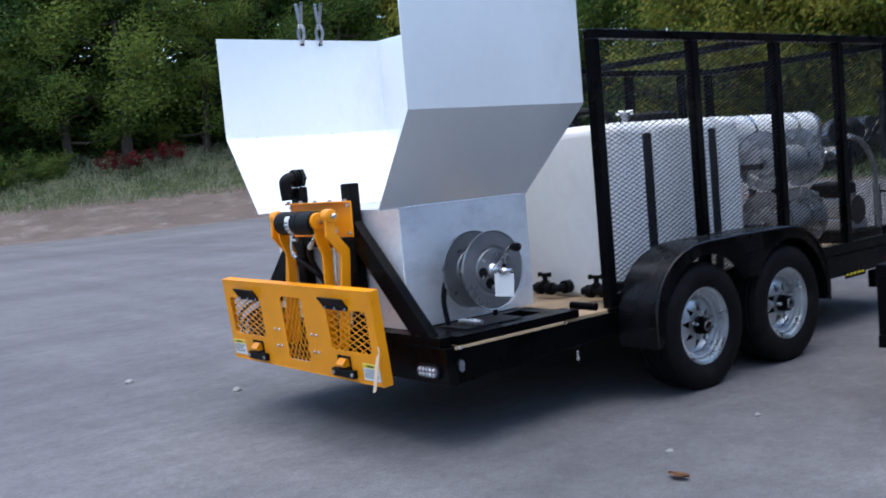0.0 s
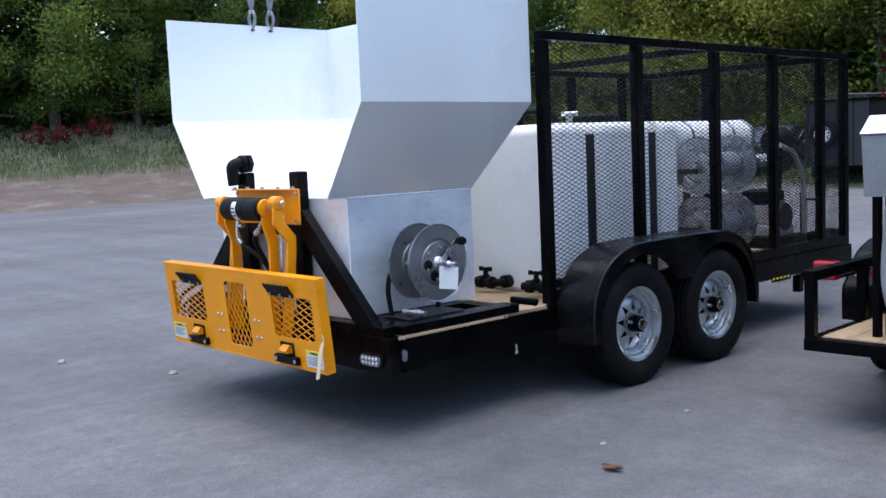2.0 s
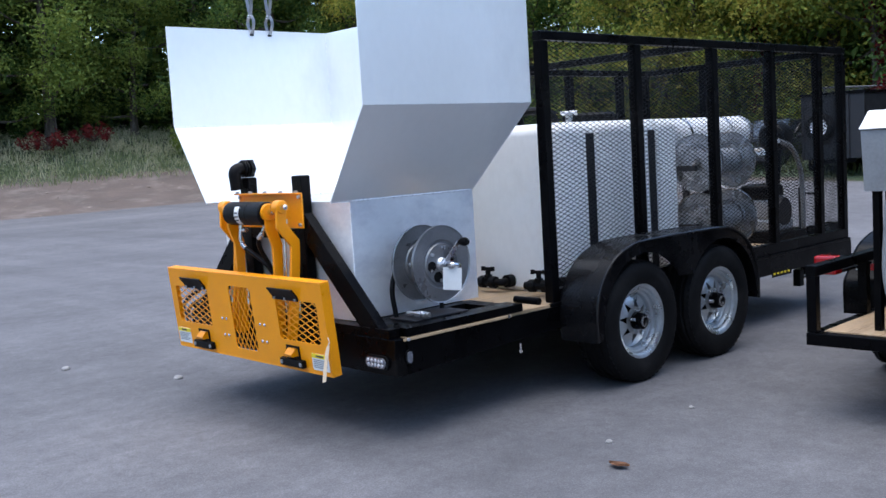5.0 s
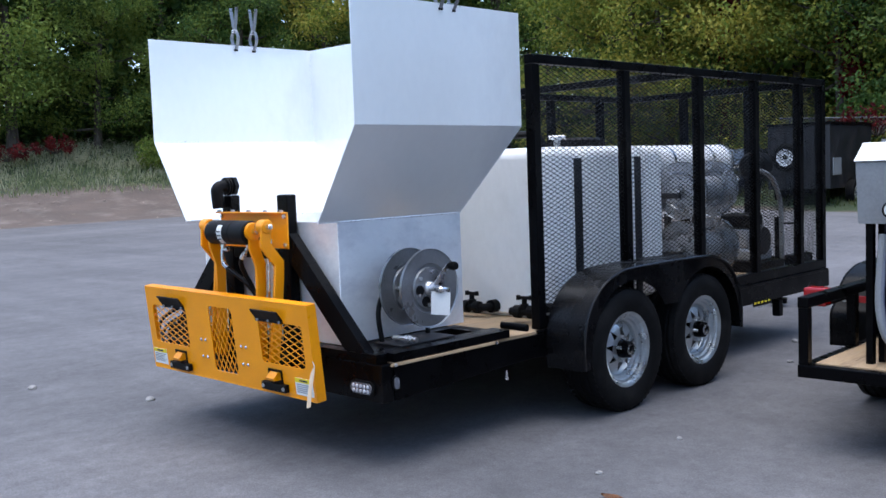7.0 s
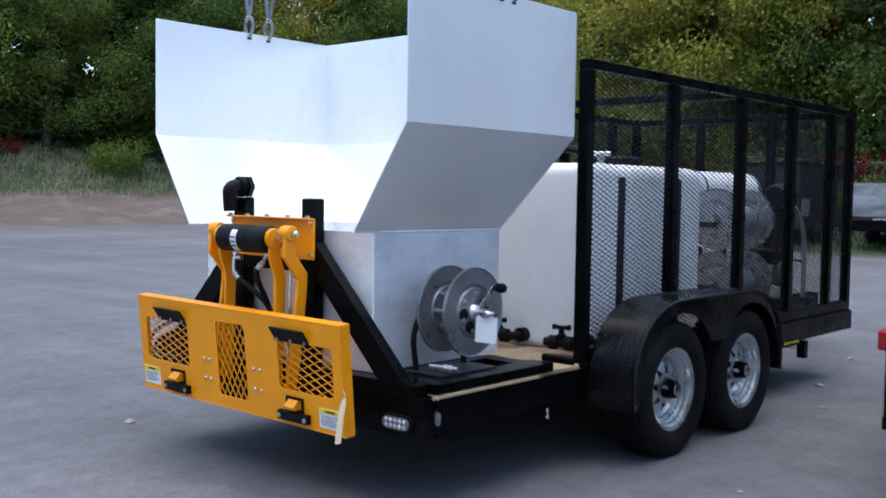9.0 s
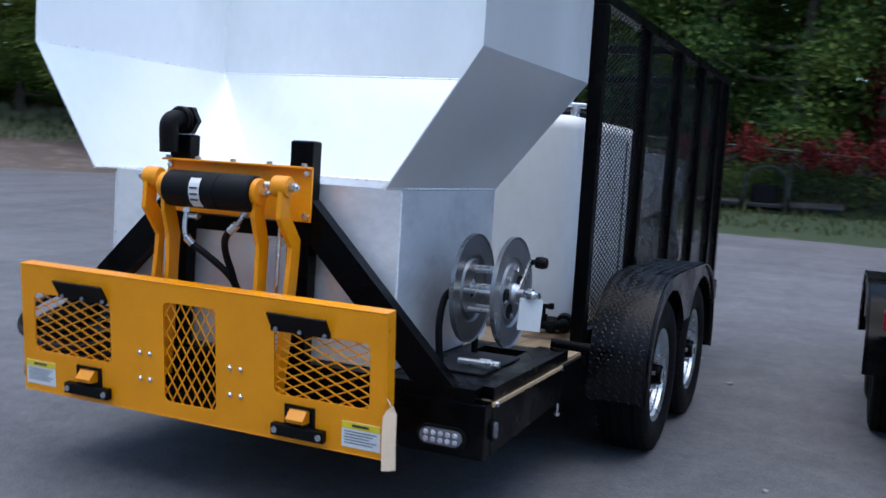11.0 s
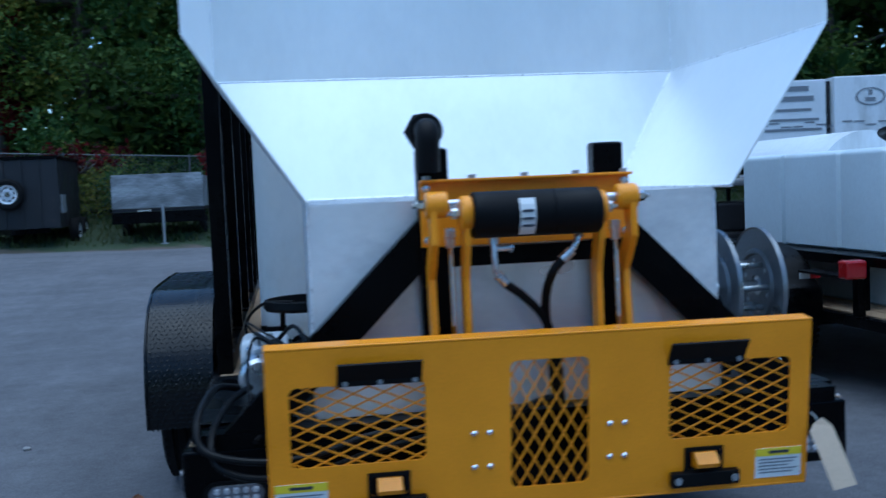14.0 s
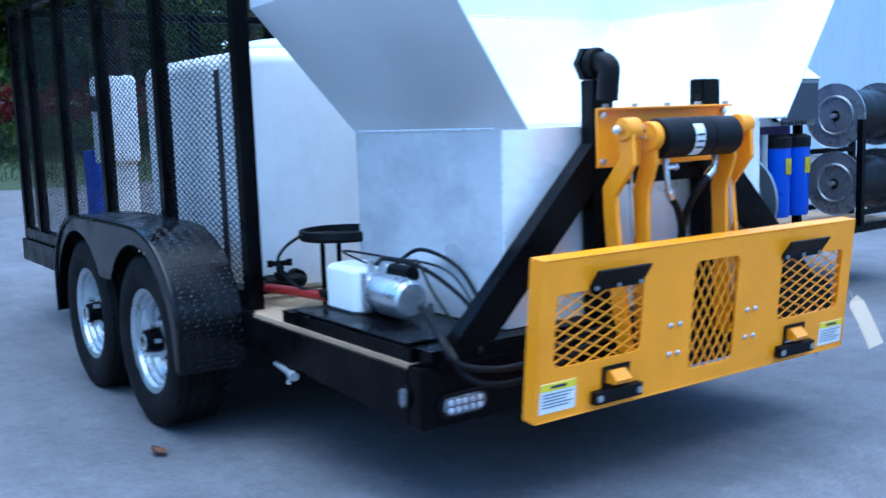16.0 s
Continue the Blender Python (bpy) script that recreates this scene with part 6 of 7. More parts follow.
def make_power_unit():
    """Electric hydraulic pump: steel motor, white oil tank, valve block, cables."""
    top = thing("hydraulic_power_unit", "small hydraulic power unit with steel motor and white oil reservoir", "hydraulic pump")
    unit = T((0.075, -0.07, -0.065))
    bm = B()
    bx(bm, (-0.955, 0.36, 0.5605), (-0.665, 1.10, 0.5675))
    part("base_plate", bm, BLACK, top, bevel=0.004)
    body = new("pump_body")
    body.parent = top
    body.matrix_basis = unit
    bm = B()
    round_box(bm, (-0.92, 0.91, 0.633), (-0.76, 1.13, 0.792), 0.030, 4)
    part("reservoir", bm, WHITE, body, "white plastic oil reservoir", smooth=True)
    bm = B()
    lathe(bm, [(0.0, 0.0), (0.060, 0.0), (0.067, 0.010), (0.069, 0.02), (0.069, 0.165), (0.064, 0.175), (0.064, 0.190), (0.052, 0.200), (0.0, 0.202)], 28, T((-0.85, 0.87, 0.706)) @ Matrix.Rotation(radians(90), 4, "X"))
    part("motor", bm, STEEL, body, "bright steel motor can", smooth=True)
    bm = B()
    bx(bm, (-0.90, 0.872, 0.640), (-0.78, 0.928, 0.775))
    part("valve_block", bm, STEEL, body, bevel=0.006)
    bm = B()
    cyl(bm, (-0.80, 0.74, 0.775), (-0.80, 0.86, 0.775), 0.028, 14)
    part("start_relay", bm, BLACK_DULL, body, smooth=True)
    bm = B()
    for x, y in ((-0.82, 0.90), (-0.86, 0.905)):
        cyl(bm, (x, y, 0.77), (x, y, 0.815), 0.013, 8)
    part("solenoids", bm, STEEL, body, smooth=True)
    runs = [[(-0.84, 0.90, 0.80), (-0.86, 0.80, 0.83), (-0.80, 0.66, 0.80), (-0.74, 0.52, 0.70), (-0.80, 0.40, 0.64), (-0.86, 0.30, 0.60)],
            [(-0.80, 0.86, 0.79), (-0.74, 0.78, 0.85), (-0.70, 0.62, 0.80), (-0.70, 0.50, 0.68), (-0.78, 0.42, 0.63)],
            [(-0.86, 0.92, 0.80), (-0.90, 1.02, 0.84), (-0.84, 0.84, 0.83), (-0.76, 0.60, 0.80), (-0.72, 0.48, 0.66)],
            [(-0.80, 0.75, 0.79), (-0.86, 0.62, 0.84), (-0.88, 0.50, 0.75), (-0.86, 0.38, 0.63)]]
    for i, p in enumerate(runs):
        bm = B()
        tube(bm, p, (0.008, 0.007, 0.004, 0.005)[i], 8)
        part("cable", bm, HOSE, body, smooth=True)


make_power_unit()


def make_hoses():
    """The pair of black hoses that sag from the pump round the corner to the gate."""
    for k, (dx, dz) in enumerate(((0.0, 0.0), (-0.035, 0.045))):
        bm = B()
        tube(bm, [(-0.80 + dx, 0.46, 0.645), (-0.86 + dx, 0.36, 0.62 + dz), (-0.90 + dx, 0.22, 0.56 + dz), (-0.88 + dx, 0.165, 0.49 + dz), (-0.78, 0.15, 0.455 + dz), (-0.62, 0.15, 0.46 + dz), (-0.45, 0.17, 0.50 + dz), (-0.15, 0.19, 0.55), (0.05 + 0.02 * k, 0.215, 0.60)], 0.0105, 10)
        solid("hydraulic_hose", bm, HOSE, "black rubber hydraulic hose sagging round the trailer's corner", "hose", group="hoses from the pump", smooth=True)


make_hoses()


def make_stand():
    """A round black ring tray on three legs."""
    top = thing("ring_stand", "round black ring tray on thin legs beside the tank", "stand")
    c = (-0.605, 1.345)
    bm = B()
    lathe(bm, [(0.125, 0.0), (0.162, 0.0), (0.170, 0.012), (0.166, 0.037), (0.154, 0.040), (0.148, 0.012), (0.125, 0.010)], 36, T((*c, 0.768)), closed=True)
    part("ring", bm, BLACK_DULL, top, smooth=True)
    bm = B()
    lathe(bm, [(0.0, 0.002), (0.126, 0.002), (0.126, 0.008), (0.0, 0.008)], 32, T((*c, 0.768)))
    part("tray", bm, BLACK, top)
    for a in (70, 190, 310):
        x, y = c[0] + 0.10 * math.cos(radians(a)), c[1] + 0.10 * math.sin(radians(a))
        bm = B()
        cyl(bm, (x, y, 0.516), (x, y, 0.769), 0.010, 8)
        part("leg", bm, BLACK, top)
    bm = B()
    tube(bm, [(-0.66, 1.30, 0.80), (-0.78, 1.36, 0.79), (-0.85, 1.42, 0.70), (-0.80, 1.36, 0.60), (-0.70, 1.26, 0.575)], 0.006, 6)
    part("cable", bm, HOSE, top, smooth=True)
    top = thing("suction_pipe", "dark red suction pipe lying on the deck boards", "pipe")
    bm = B()
    tube(bm, [(-0.855, 1.60, 0.575), (-0.80, 1.42, 0.575), (-0.735, 1.22, 0.565)], 0.018, 10)
    part("pipe", bm, RED_PAINT, top, smooth=True)
    for y, x in ((1.58, -0.85), (1.24, -0.742)):
        bm = B()
        cyl(bm, (x, y - 0.03, 0.573), (x, y + 0.03, 0.573), 0.022, 10)
        part("collar", bm, BLACK_DULL, top)


make_stand()


def make_front_gear():
    """Two stacked big grey hose reels, the white unit and the engine in the cage's front."""
    rack = thing("reel_rack", "dark steel rack that holds the big hose reels in the cage", "rack")
    for x in (0.28, 0.52):
        for y in (3.225, 3.835):
            bm = B()
            bx(bm, (x - 0.02, y - 0.02, 0.516), (x + 0.02, y + 0.02, 1.245))
            part("upright", bm, DARK_STEEL, rack)
    for z in (0.751, 1.163):
        for y in (3.265, 3.795):
            bm = B()
            bx(bm, (0.281, y - 0.018, z), (0.74, y + 0.018, z + 0.036))
            part("rail", bm, DARK_STEEL, rack)
    along_y = Matrix.Rotation(radians(-90), 4, "Z")
    r = make_hose_reel(T((0.72, 3.53, 1.215)) @ along_y, "big_hose_reel", "big grey steel hose reel in the cage", 0.203, 0.43, REEL_GREY, GREY_PAINT, 0.09, group="big hose reels in the cage")
    copy_thing(r, T((0.72, 3.53, 0.803)) @ along_y @ Matrix.Rotation(0.6, 4, "X"))
    for y in (3.225, 3.835):
        bm = B()
        bx(bm, (0.26, y - 0.018, 1.246), (0.54, y + 0.018, 1.281))
        part("rail", bm, DARK_STEEL, rack)
    top = thing("pressure_vessel", "white horizontal cylinder with a steel domed end on the reel rack", "cylinder")
    turn = T((0.40, 3.20, 1.411)) @ Matrix.Rotation(radians(-90), 4, "X")
    bm = B()
    lathe(bm, [(0.0, 0.0), (0.10, 0.0), (0.13, 0.03), (0.13, 1.16), (0.0, 1.16)], 36, turn)
    part("shell", bm, WHITE_METAL, top, smooth=True)
    bm = B()
    lathe(bm, [(0.0, 1.161), (0.134, 1.161), (0.136, 1.19), (0.128, 1.225), (0.08, 1.255), (0.0, 1.265)], 36, turn)
    part("domed_end", bm, STEEL, top, "bright steel domed end", smooth=True)
    for u in (0.35, 0.9):
        bm = B()
        lathe(bm, [(0.1305, u), (0.1325, u), (0.1325, u + 0.03), (0.1305, u + 0.03)], 36, turn, closed=True)
        part("band", bm, STEEL, top, smooth=True)
    top = thing("burner_unit", "white-panelled water heater with blue legs in the cage", "water heater")
    bm = B()
    round_box(bm, (-0.80, 3.71, 1.03), (-0.58, 3.93, 1.53), 0.04, 3)
    part("casing", bm, WHITE_METAL, top, smooth=True)
    bm = B()
    lathe(bm, [(0.045, 0.0), (0.045, 0.02), (0.0, 0.025)], 20, T((-0.80, 3.80, 1.37)) @ Matrix.Rotation(radians(-90), 4, "Y"))
    part("port", bm, BLACK_DULL, top, smooth=True)
    bm = B()
    cyl(bm, (-0.69, 3.82, 1.52), (-0.69, 3.82, 1.60), 0.10, 24)
    part("flue", bm, BLACK_DULL, top, smooth=True)
    for y in (4.16,):
        bm = B()
        cyl(bm, (-0.74, y, 0.516), (-0.74, y, 1.10), 0.05, 16)
        part("filter", bm, BLUE, top, smooth=True)
    bm = B()
    bx(bm, (-0.74, 3.75, 0.516), (-0.60, 3.89, 1.03))
    part("stand", bm, WHITE_METAL, top)
    top = thing("engine_pump", "small petrol engine with red cowl and pressure pump", "engine")
    bm = B()
    bx(bm, (0.28, 4.55, 0.60), (0.62, 4.86, 0.70))
    bx(bm, (0.33, 4.57, 0.70), (0.56, 4.82, 0.86))
    part("crankcase", bm, GREY_PAINT, top, bevel=0.02)
    bm = B()
    lathe(bm, [(0.0, 0.0), (0.12, 0.0), (0.13, 0.03), (0.11, 0.07), (0.0, 0.08)], 24, axis_x(0.56, 4.70, 0.76))
    part("recoil_cowl", bm, DARK_STEEL, top, smooth=True)
    bm = B()
    round_box(bm, (0.30, 4.56, 0.87), (0.58, 4.80, 0.98), 0.04, 3)
    part("fuel_tank", bm, BLACK, top, smooth=True)
    bm = B()
    lathe(bm, [(0.0, 0.0), (0.09, 0.0), (0.115, 0.03), (0.115, 0.16), (0.09, 0.22), (0.0, 0.24)], 24, T((0.52, 4.70, 1.36)) @ Matrix.Rotation(radians(-90), 4, "X") @ T((0, 0, -0.02)))
    part("air_cleaner", bm, BLACK_DULL, top, "black round air cleaner", smooth=True)
    bm = B()
    cyl(bm, (0.50, 4.80, 0.96), (0.52, 4.80, 1.28), 0.035, 12)
    part("intake_pipe", bm, BLACK_DULL, top, smooth=True)
    bm = B()
    bx(bm, (0.20, 4.50, 0.516), (0.70, 4.90, 0.60))
    part("skid", bm, BLACK, top)
    bm = B()
    tube(bm, [(0.66, 4.94, 0.517), (0.66, 4.93, 0.95), (0.66, 4.89, 1.12), (0.66, 4.76, 1.27), (0.66, 4.56, 1.33)], 0.020, 8)
    part("guard_hoop", bm, GREY_PAINT, top, smooth=True)


make_front_gear()

# ---- the second trailer and the vehicles round the lot ----
def make_second_trailer():
    """Open wash trailer beside the first: low rails, tandem wheels, tanks, filters, reels."""
    M = T((2.31, 1.73, 0)) @ Matrix.Rotation(radians(1.8), 4, "Z")
    top = thing("wash_trailer", "black open utility trailer with low pipe rails and white wheels", "trailer", M)
    W, L = 1.86, 4.27
    bm = B()
    for a, b in (((0, 0, 0.365), (W, 0.06, 0.425)), ((0, L - 0.06, 0.365), (W, L, 0.425)), ((0, 0.061, 0.366), (0.06, L - 0.061, 0.424)), ((W - 0.06, 0.061, 0.366), (W, L - 0.061, 0.424))):
        bx(bm, a, b)
    part("frame", bm, BLACK, top, bevel=0.004)
    for x in (0.028, W - 0.028):
        bm = B()
        bx(bm, (x - 0.026, 0, 0.70), (x + 0.026, L, 0.752))
        part("rail", bm, BLACK, top, bevel=0.004)
        for y in (0.027, 0.62, 1.25, 1.95, 2.65, 3.4, L - 0.027):
            bm = B()
            bx(bm, (x - 0.024, y - 0.024, 0.426), (x + 0.024, y + 0.024, 0.699))
            part("rail_post", bm, BLACK, top, bevel=0.003)
    for y in (L - 0.028,):
        bm = B()
        bx(bm, (0.055, y - 0.026, 0.70), (W - 0.055, y + 0.026, 0.752))
        part("rail", bm, BLACK, top, bevel=0.004)
    for i in range(13):
        bm = B()
        bx(bm, (0.063 + i * 0.1335, 0.062, 0.40), (0.063 + i * 0.1335 + 0.130, L - 0.062, 0.43))
        part("plank", bm, WOOD, top)
    hubs = (1.365, 2.19, 0.325)
    wheel = make_wheel(top, WHITE_RIM, r=0.325)
    spots = []
    for s in (-1, 1):
        for y in hubs[:2]:
            base = T((-0.05 if s < 0 else W + 0.05, y, 0.325))
            spots.append(base @ (Matrix.Rotation(math.pi, 4, "Z") if s < 0 else Matrix()) @ Matrix.Rotation(rnd.uniform(0, 6), 4, "X"))
    put_wheels(top, wheel, spots)
    for y in hubs[:2]:
        bm = B()
        cyl(bm, (-0.05, y, 0.31), (W + 0.05, y, 0.31), 0.04, 12)
        part("axle", bm, BLACK_DULL, top)
    for s, xi, xo in ((-1, 0.0, 0.205), (1, W, W + 0.205)):
        make_fender(top, s, xi, xo, 0.93, 2.60, 0.36, 0.78, BLACK, hubs, 0.39)
    # lamps
    for x, f in ((-0.10, 1), (W + 0.10, -1)):
        lamp = new("tail_lamp")
        lamp.parent = top
        bm = B()
        bx(bm, (x - 0.06, 0.44, 0.645), (x + 0.06, 0.52, 0.742))
        part("lens", bm, RED, lamp, "red tail-lamp lens", bevel=0.012)
        bm = B()
        bx(bm, (x - 0.05, 0.521, 0.648), (x + 0.05, 0.917, 0.662))
        part("bracket", bm, BLACK, lamp)
        for k, mt in enumerate((WHITE, RED)):
            u = -0.14 + k * 0.065 if f > 0 else W + 0.06 + k * 0.065
            bm = B()
            bx(bm, (u, 0.918, 0.610), (u + 0.062, 0.925, 0.646))
            part("reflector_tape", bm, mt, lamp)
    # drawbar
    for s in (-1, 1):
        bm = B()
        beam(bm, (W / 2 + s * 0.75, L, 0.39), (W / 2 + s * 0.05, L + 1.25, 0.42), 0.06, 0.09)
        part("drawbar", bm, BLACK, top)
    bm = B()
    cyl(bm, (W / 2, L + 1.05, 0.05), (W / 2, L + 1.05, 0.8), 0.03, 12)
    part("jack", bm, BLACK, top)

    def at(x, y, z=0.43):
        return M @ T((x, y, z))
    # pale tank
    tank = thing("side_tank", "pale translucent plastic tank on the second trailer", "water tank", at(0, 0, 0))
    bm = B()
    round_box(bm, (0.27, 0.73, 0.738), (1.35, 2.36, 1.325), 0.045, 4, [("-x", 1.15, 0.10, 0.02), ("-x", 1.78, 0.10, 0.02)])
    part("shell", bm, POLY_BLUE, tank, smooth=True)
    bm = B()
    bx(bm, (0.08, 0.71, 0.69), (1.38, 2.40, 0.736))
    part("shelf", bm, BLACK, tank)
    for x in (0.16, 1.30):
        for y in (0.77, 2.34):
            bm = B()
            bx(bm, (x - 0.02, y - 0.02, 0.431), (x + 0.02, y + 0.02, 0.689))
            part("leg", bm, BLACK, tank)
    bm = B()
    tube(bm, [(0.42, 0.82, 1.335), (0.44, 0.92, 1.42), (0.5, 1.1, 1.41), (0.7, 1.2, 1.34)], 0.02, 8)
    part("pipe", bm, BLACK_DULL, tank, smooth=True)
    sump = thing("lower_tank", "pale tank below the shelf of the second trailer", "water tank", at(0, 0, 0))
    bm = B()
    round_box(bm, (0.34, 0.80, 0.431), (1.20, 2.28, 0.686), 0.04, 3)
    part("shell", bm, POLY_BLUE, sump, smooth=True)
    # white-jacketed heater drum above the tank
    hd = thing("water_heater", "white-jacketed horizontal heater drum, its shaded end coloured black", "water heater", at(0, 0, 0))
    cx, cz, rr = 0.82, 1.095, 0.365

    def arc(rad, low):
        a0 = math.asin((low - cz) / rad)
        return [(cx - rad * math.cos(a0 + (math.pi - 2 * a0) * k / 16), cz + rad * math.sin(a0 + (math.pi - 2 * a0) * k / 16)) for k in range(17)]
    bm = B()
    prism(bm, arc(rr, 1.329), "y", 1.72, 2.44)
    prism(bm, arc(rr, 1.285), "y", 2.441, 3.43)
    part("jacket", bm, WHITE_METAL, hd, "white sheet-metal jacket", bevel=0.004)
    # the drum's far end lies in shade; the black colour stands for that shade
    bm = B()
    prism(bm, arc(rr + 0.012, 1.20), "y", 3.431, 3.72)
    part("end_cover", bm, BLACK, hd, "drum end with its shade coloured black", bevel=0.01)
    for k in range(5):
        bm = B()
        p = arc(rr + 0.003, 1.285)[3]
        beam(bm, (p[0] + 0.014, 2.92 + 0.09 * k, p[1] + 0.022), (p[0] + 0.014, 2.98 + 0.09 * k, p[1] + 0.022), 0.055 if k % 2 else 0.035, 0.003, (-0.85, 0, 0.53))
        part("logo_bar", bm, DARK_PRINT, hd)
    for x in (0.56, 1.16):
        bm = B()
        bx(bm, (x - 0.02, 3.44, 0.431), (x + 0.02, 3.48, 1.199))
        part("leg", bm, BLACK, hd)
    # purple tank
    pt = thing("purple_tank", "purple plastic tank in a black steel frame", "chemical tank", at(0.16, 0.235, 0))
    bm = B()
    round_box(bm, (0.165, 0.03, 0.80), (0.72, 0.44, 1.46), 0.03, 3, [("-x", 0.235, 0.03, 0.02)])
    part("shell", bm, POLY_PURPLE, pt, smooth=True)
    bm = B()
    round_box(bm, (0.20, 0.07, 0.52), (0.70, 0.40, 0.74), 0.03, 3)
    part("foot", bm, POLY_PURPLE, pt, smooth=True)
    for x in (0.15, 0.735):
        for y in (0.012, 0.458):
            bm = B()
            bx(bm, (x - 0.014, y - 0.014, 0.431), (x + 0.014, y + 0.014, 1.45))
            part("frame_post", bm, BLACK, pt)
    bm = B()
    bx(bm, (0.14, 0.0, 0.75), (0.75, 0.47, 0.795))
    part("shelf", bm, BLACK, pt)
    bm = B()
    cyl(bm, (0.30, 0.15, 1.455), (0.30, 0.15, 1.52), 0.07, 16)
    cyl(bm, (0.52, 0.25, 1.455), (0.52, 0.25, 1.50), 0.09, 16)
    part("cap", bm, BLACK_DULL, pt, smooth=True)
    bm = B()
    cyl(bm, (0.36, 0.10, 1.50), (0.56, 0.12, 1.505), 0.035, 14)
    part("meter", bm, STEEL, pt, smooth=True)
    # filter board
    fb = thing("filter_board", "grey control panel with gauge above two blue filter housings", "filter panel", at(-0.01, 0.182, 0))
    bm = B()
    prism(bm, [(-0.10, 1.10), (-0.13, 1.38), (-0.02, 1.46), (0.02, 1.46), (0.02, 1.10)], "x", 0.27, 0.86)
    part("panel", bm, GREY_PAINT, fb, bevel=0.004)
    bm = B()
    prism(bm, [(-0.136, 1.385), (-0.024, 1.466), (0.024, 1.466), (0.024, 1.472), (-0.026, 1.472), (-0.142, 1.389)], "x", 0.266, 0.864)
    part("hood", bm, WHITE_METAL, fb)
    bm = B()
    prism(bm, [(0.46, 1.13), (0.84, 1.13), (0.84, 1.36), (0.46, 1.36)], "y", -0.136, -0.112)
    part("dark_decal", bm, DARK_PRINT, fb)
    g = new("gauge")
    g.parent = fb
    bm = B()
    lathe(bm, [(0.0, 0.0), (0.040, 0.0), (0.040, 0.03), (0.034, 0.032), (0.034, 0.026), (0.0, 0.026)], 28, T((0.43, -0.108, 1.165)) @ Matrix.Rotation(radians(90), 4, "X"))
    part("bezel", bm, BLACK, g, smooth=True)
    bm = B()
    lathe(bm, [(0.033, 0.0), (0.033, 0.002), (0.0, 0.002)], 28, T((0.43, -0.1345, 1.165)) @ Matrix.Rotation(radians(90), 4, "X"))
    part("dial", bm, PAPER, g)
    bm = B()
    beam(bm, (0.422, -0.138, 1.158), (0.448, -0.138, 1.185), 0.004, 0.002, (0, 1, 0))
    part("needle", bm, DARK_PRINT, g)
    for k in range(4):
        bm = B()
        bx(bm, (0.50 + k * 0.07, -0.112, 1.102), (0.55 + k * 0.07, -0.104, 1.124))
        part("bar", bm, DARK_PRINT, fb)
    for i, x in enumerate((0.475, 0.678)):
        h = new("filter_housing")
        h.parent = fb
        bm = B()
        lathe(bm, [(0.0, 0.0), (0.084, 0.0), (0.090, 0.012), (0.096, 0.44), (0.0, 0.44)], 28, T((x + 0.04, -0.05, 0.53)))
        part("bowl", bm, BLUE, h, "glossy blue filter bowl", smooth=True)
        bm = B()
        lathe(bm, [(0.0, 0.0), (0.101, 0.0), (0.101, 0.06), (0.07, 0.080), (0.0, 0.080)], 28, T((x + 0.04, -0.05, 0.965)))
        part("cap", bm, BLACK_DULL, h, smooth=True)
        bm = B()
        a0 = radians(-105)
        for k in range(4):
            q = [(x + 0.04 + 0.099 * math.cos(a0 + radians(10 * (k + o))), -0.05 + 0.099 * math.sin(a0 + radians(10 * (k + o)))) for o in (0, 1)]
            bm.faces.new([bm.verts.new(p) for p in ((*q[0], 0.80), (*q[1], 0.80), (*q[1], 0.90), (*q[0], 0.90))])
        bmesh.ops.solidify(bm, geom=bm.faces[:], thickness=0.001)
        part("sticker", bm, YELLOW_PRINT, h, "yellow sticker")
    bm = B()
    tube(bm, [(0.375, -0.07, 1.05), (0.365, -0.075, 0.9), (0.360, -0.08, 0.72), (0.385, -0.07, 0.58), (0.44, -0.03, 0.50)], 0.022, 10)
    part("clear_hose", bm, GREY_PAINT, fb, smooth=True)
    for x in (0.29, 0.84):
        bm = B()
        bx(bm, (x - 0.016, -0.02, 0.431), (x + 0.016, 0.02, 1.10))
        part("stand", bm, BLACK, fb)
    for x in (0.515, 0.718):
        bm = B()
        lathe(bm, [(0.075, 0.0), (0.09, 0.0), (0.095, 0.03), (0.08, 0.035)], 28, T((x, -0.05, 0.431)), closed=True)
        part("foot_ring", bm, BLACK_DULL, fb, smooth=True)
    # hose reels on their rack
    rk = thing("reel_rack", "black rack with two tiers for hose reels", "rack", at(0, 0, 0))
    for x in (1.12, 1.78):
        for y in (-0.085, 0.375):
            bm = B()
            bx(bm, (x - 0.02, y - 0.02, 0.431), (x + 0.02, y + 0.02, 1.12))
            part("upright", bm, BLACK, rk)
    for z in (0.50, 0.885):
        for y in (-0.085, 0.375):
            bm = B()
            bx(bm, (1.141, y - 0.018, z), (1.759, y + 0.018, z + 0.035))
            part("rail", bm, BLACK, rk)
    r = make_hose_reel(at(1.45, 0.145, 1.145), "hose_reel", "grey steel hose reel wound with dark hose on the second trailer", 0.215, 0.52, REEL_BLACK, HOSE, 0.170, group="reels on the second trailer")
    copy_thing(r, at(1.45, 0.145, 0.695))
    # engine at the front
    en = thing("engine", "petrol engine with red parts on the second trailer", "engine", at(0.0, 0.22, 0))
    bm = B()
    bx(bm, (0.22, 2.54, 0.46), (0.75, 2.99, 0.78))
    bx(bm, (0.30, 2.57, 0.78), (0.66, 2.97, 1.00))
    part("block", bm, DARK_STEEL, en, bevel=0.02)
    bm = B()
    bx(bm, (0.20, 2.52, 1.12), (0.62, 3.02, 1.18))
    part("canopy", bm, GREY_PAINT, en, bevel=0.02)
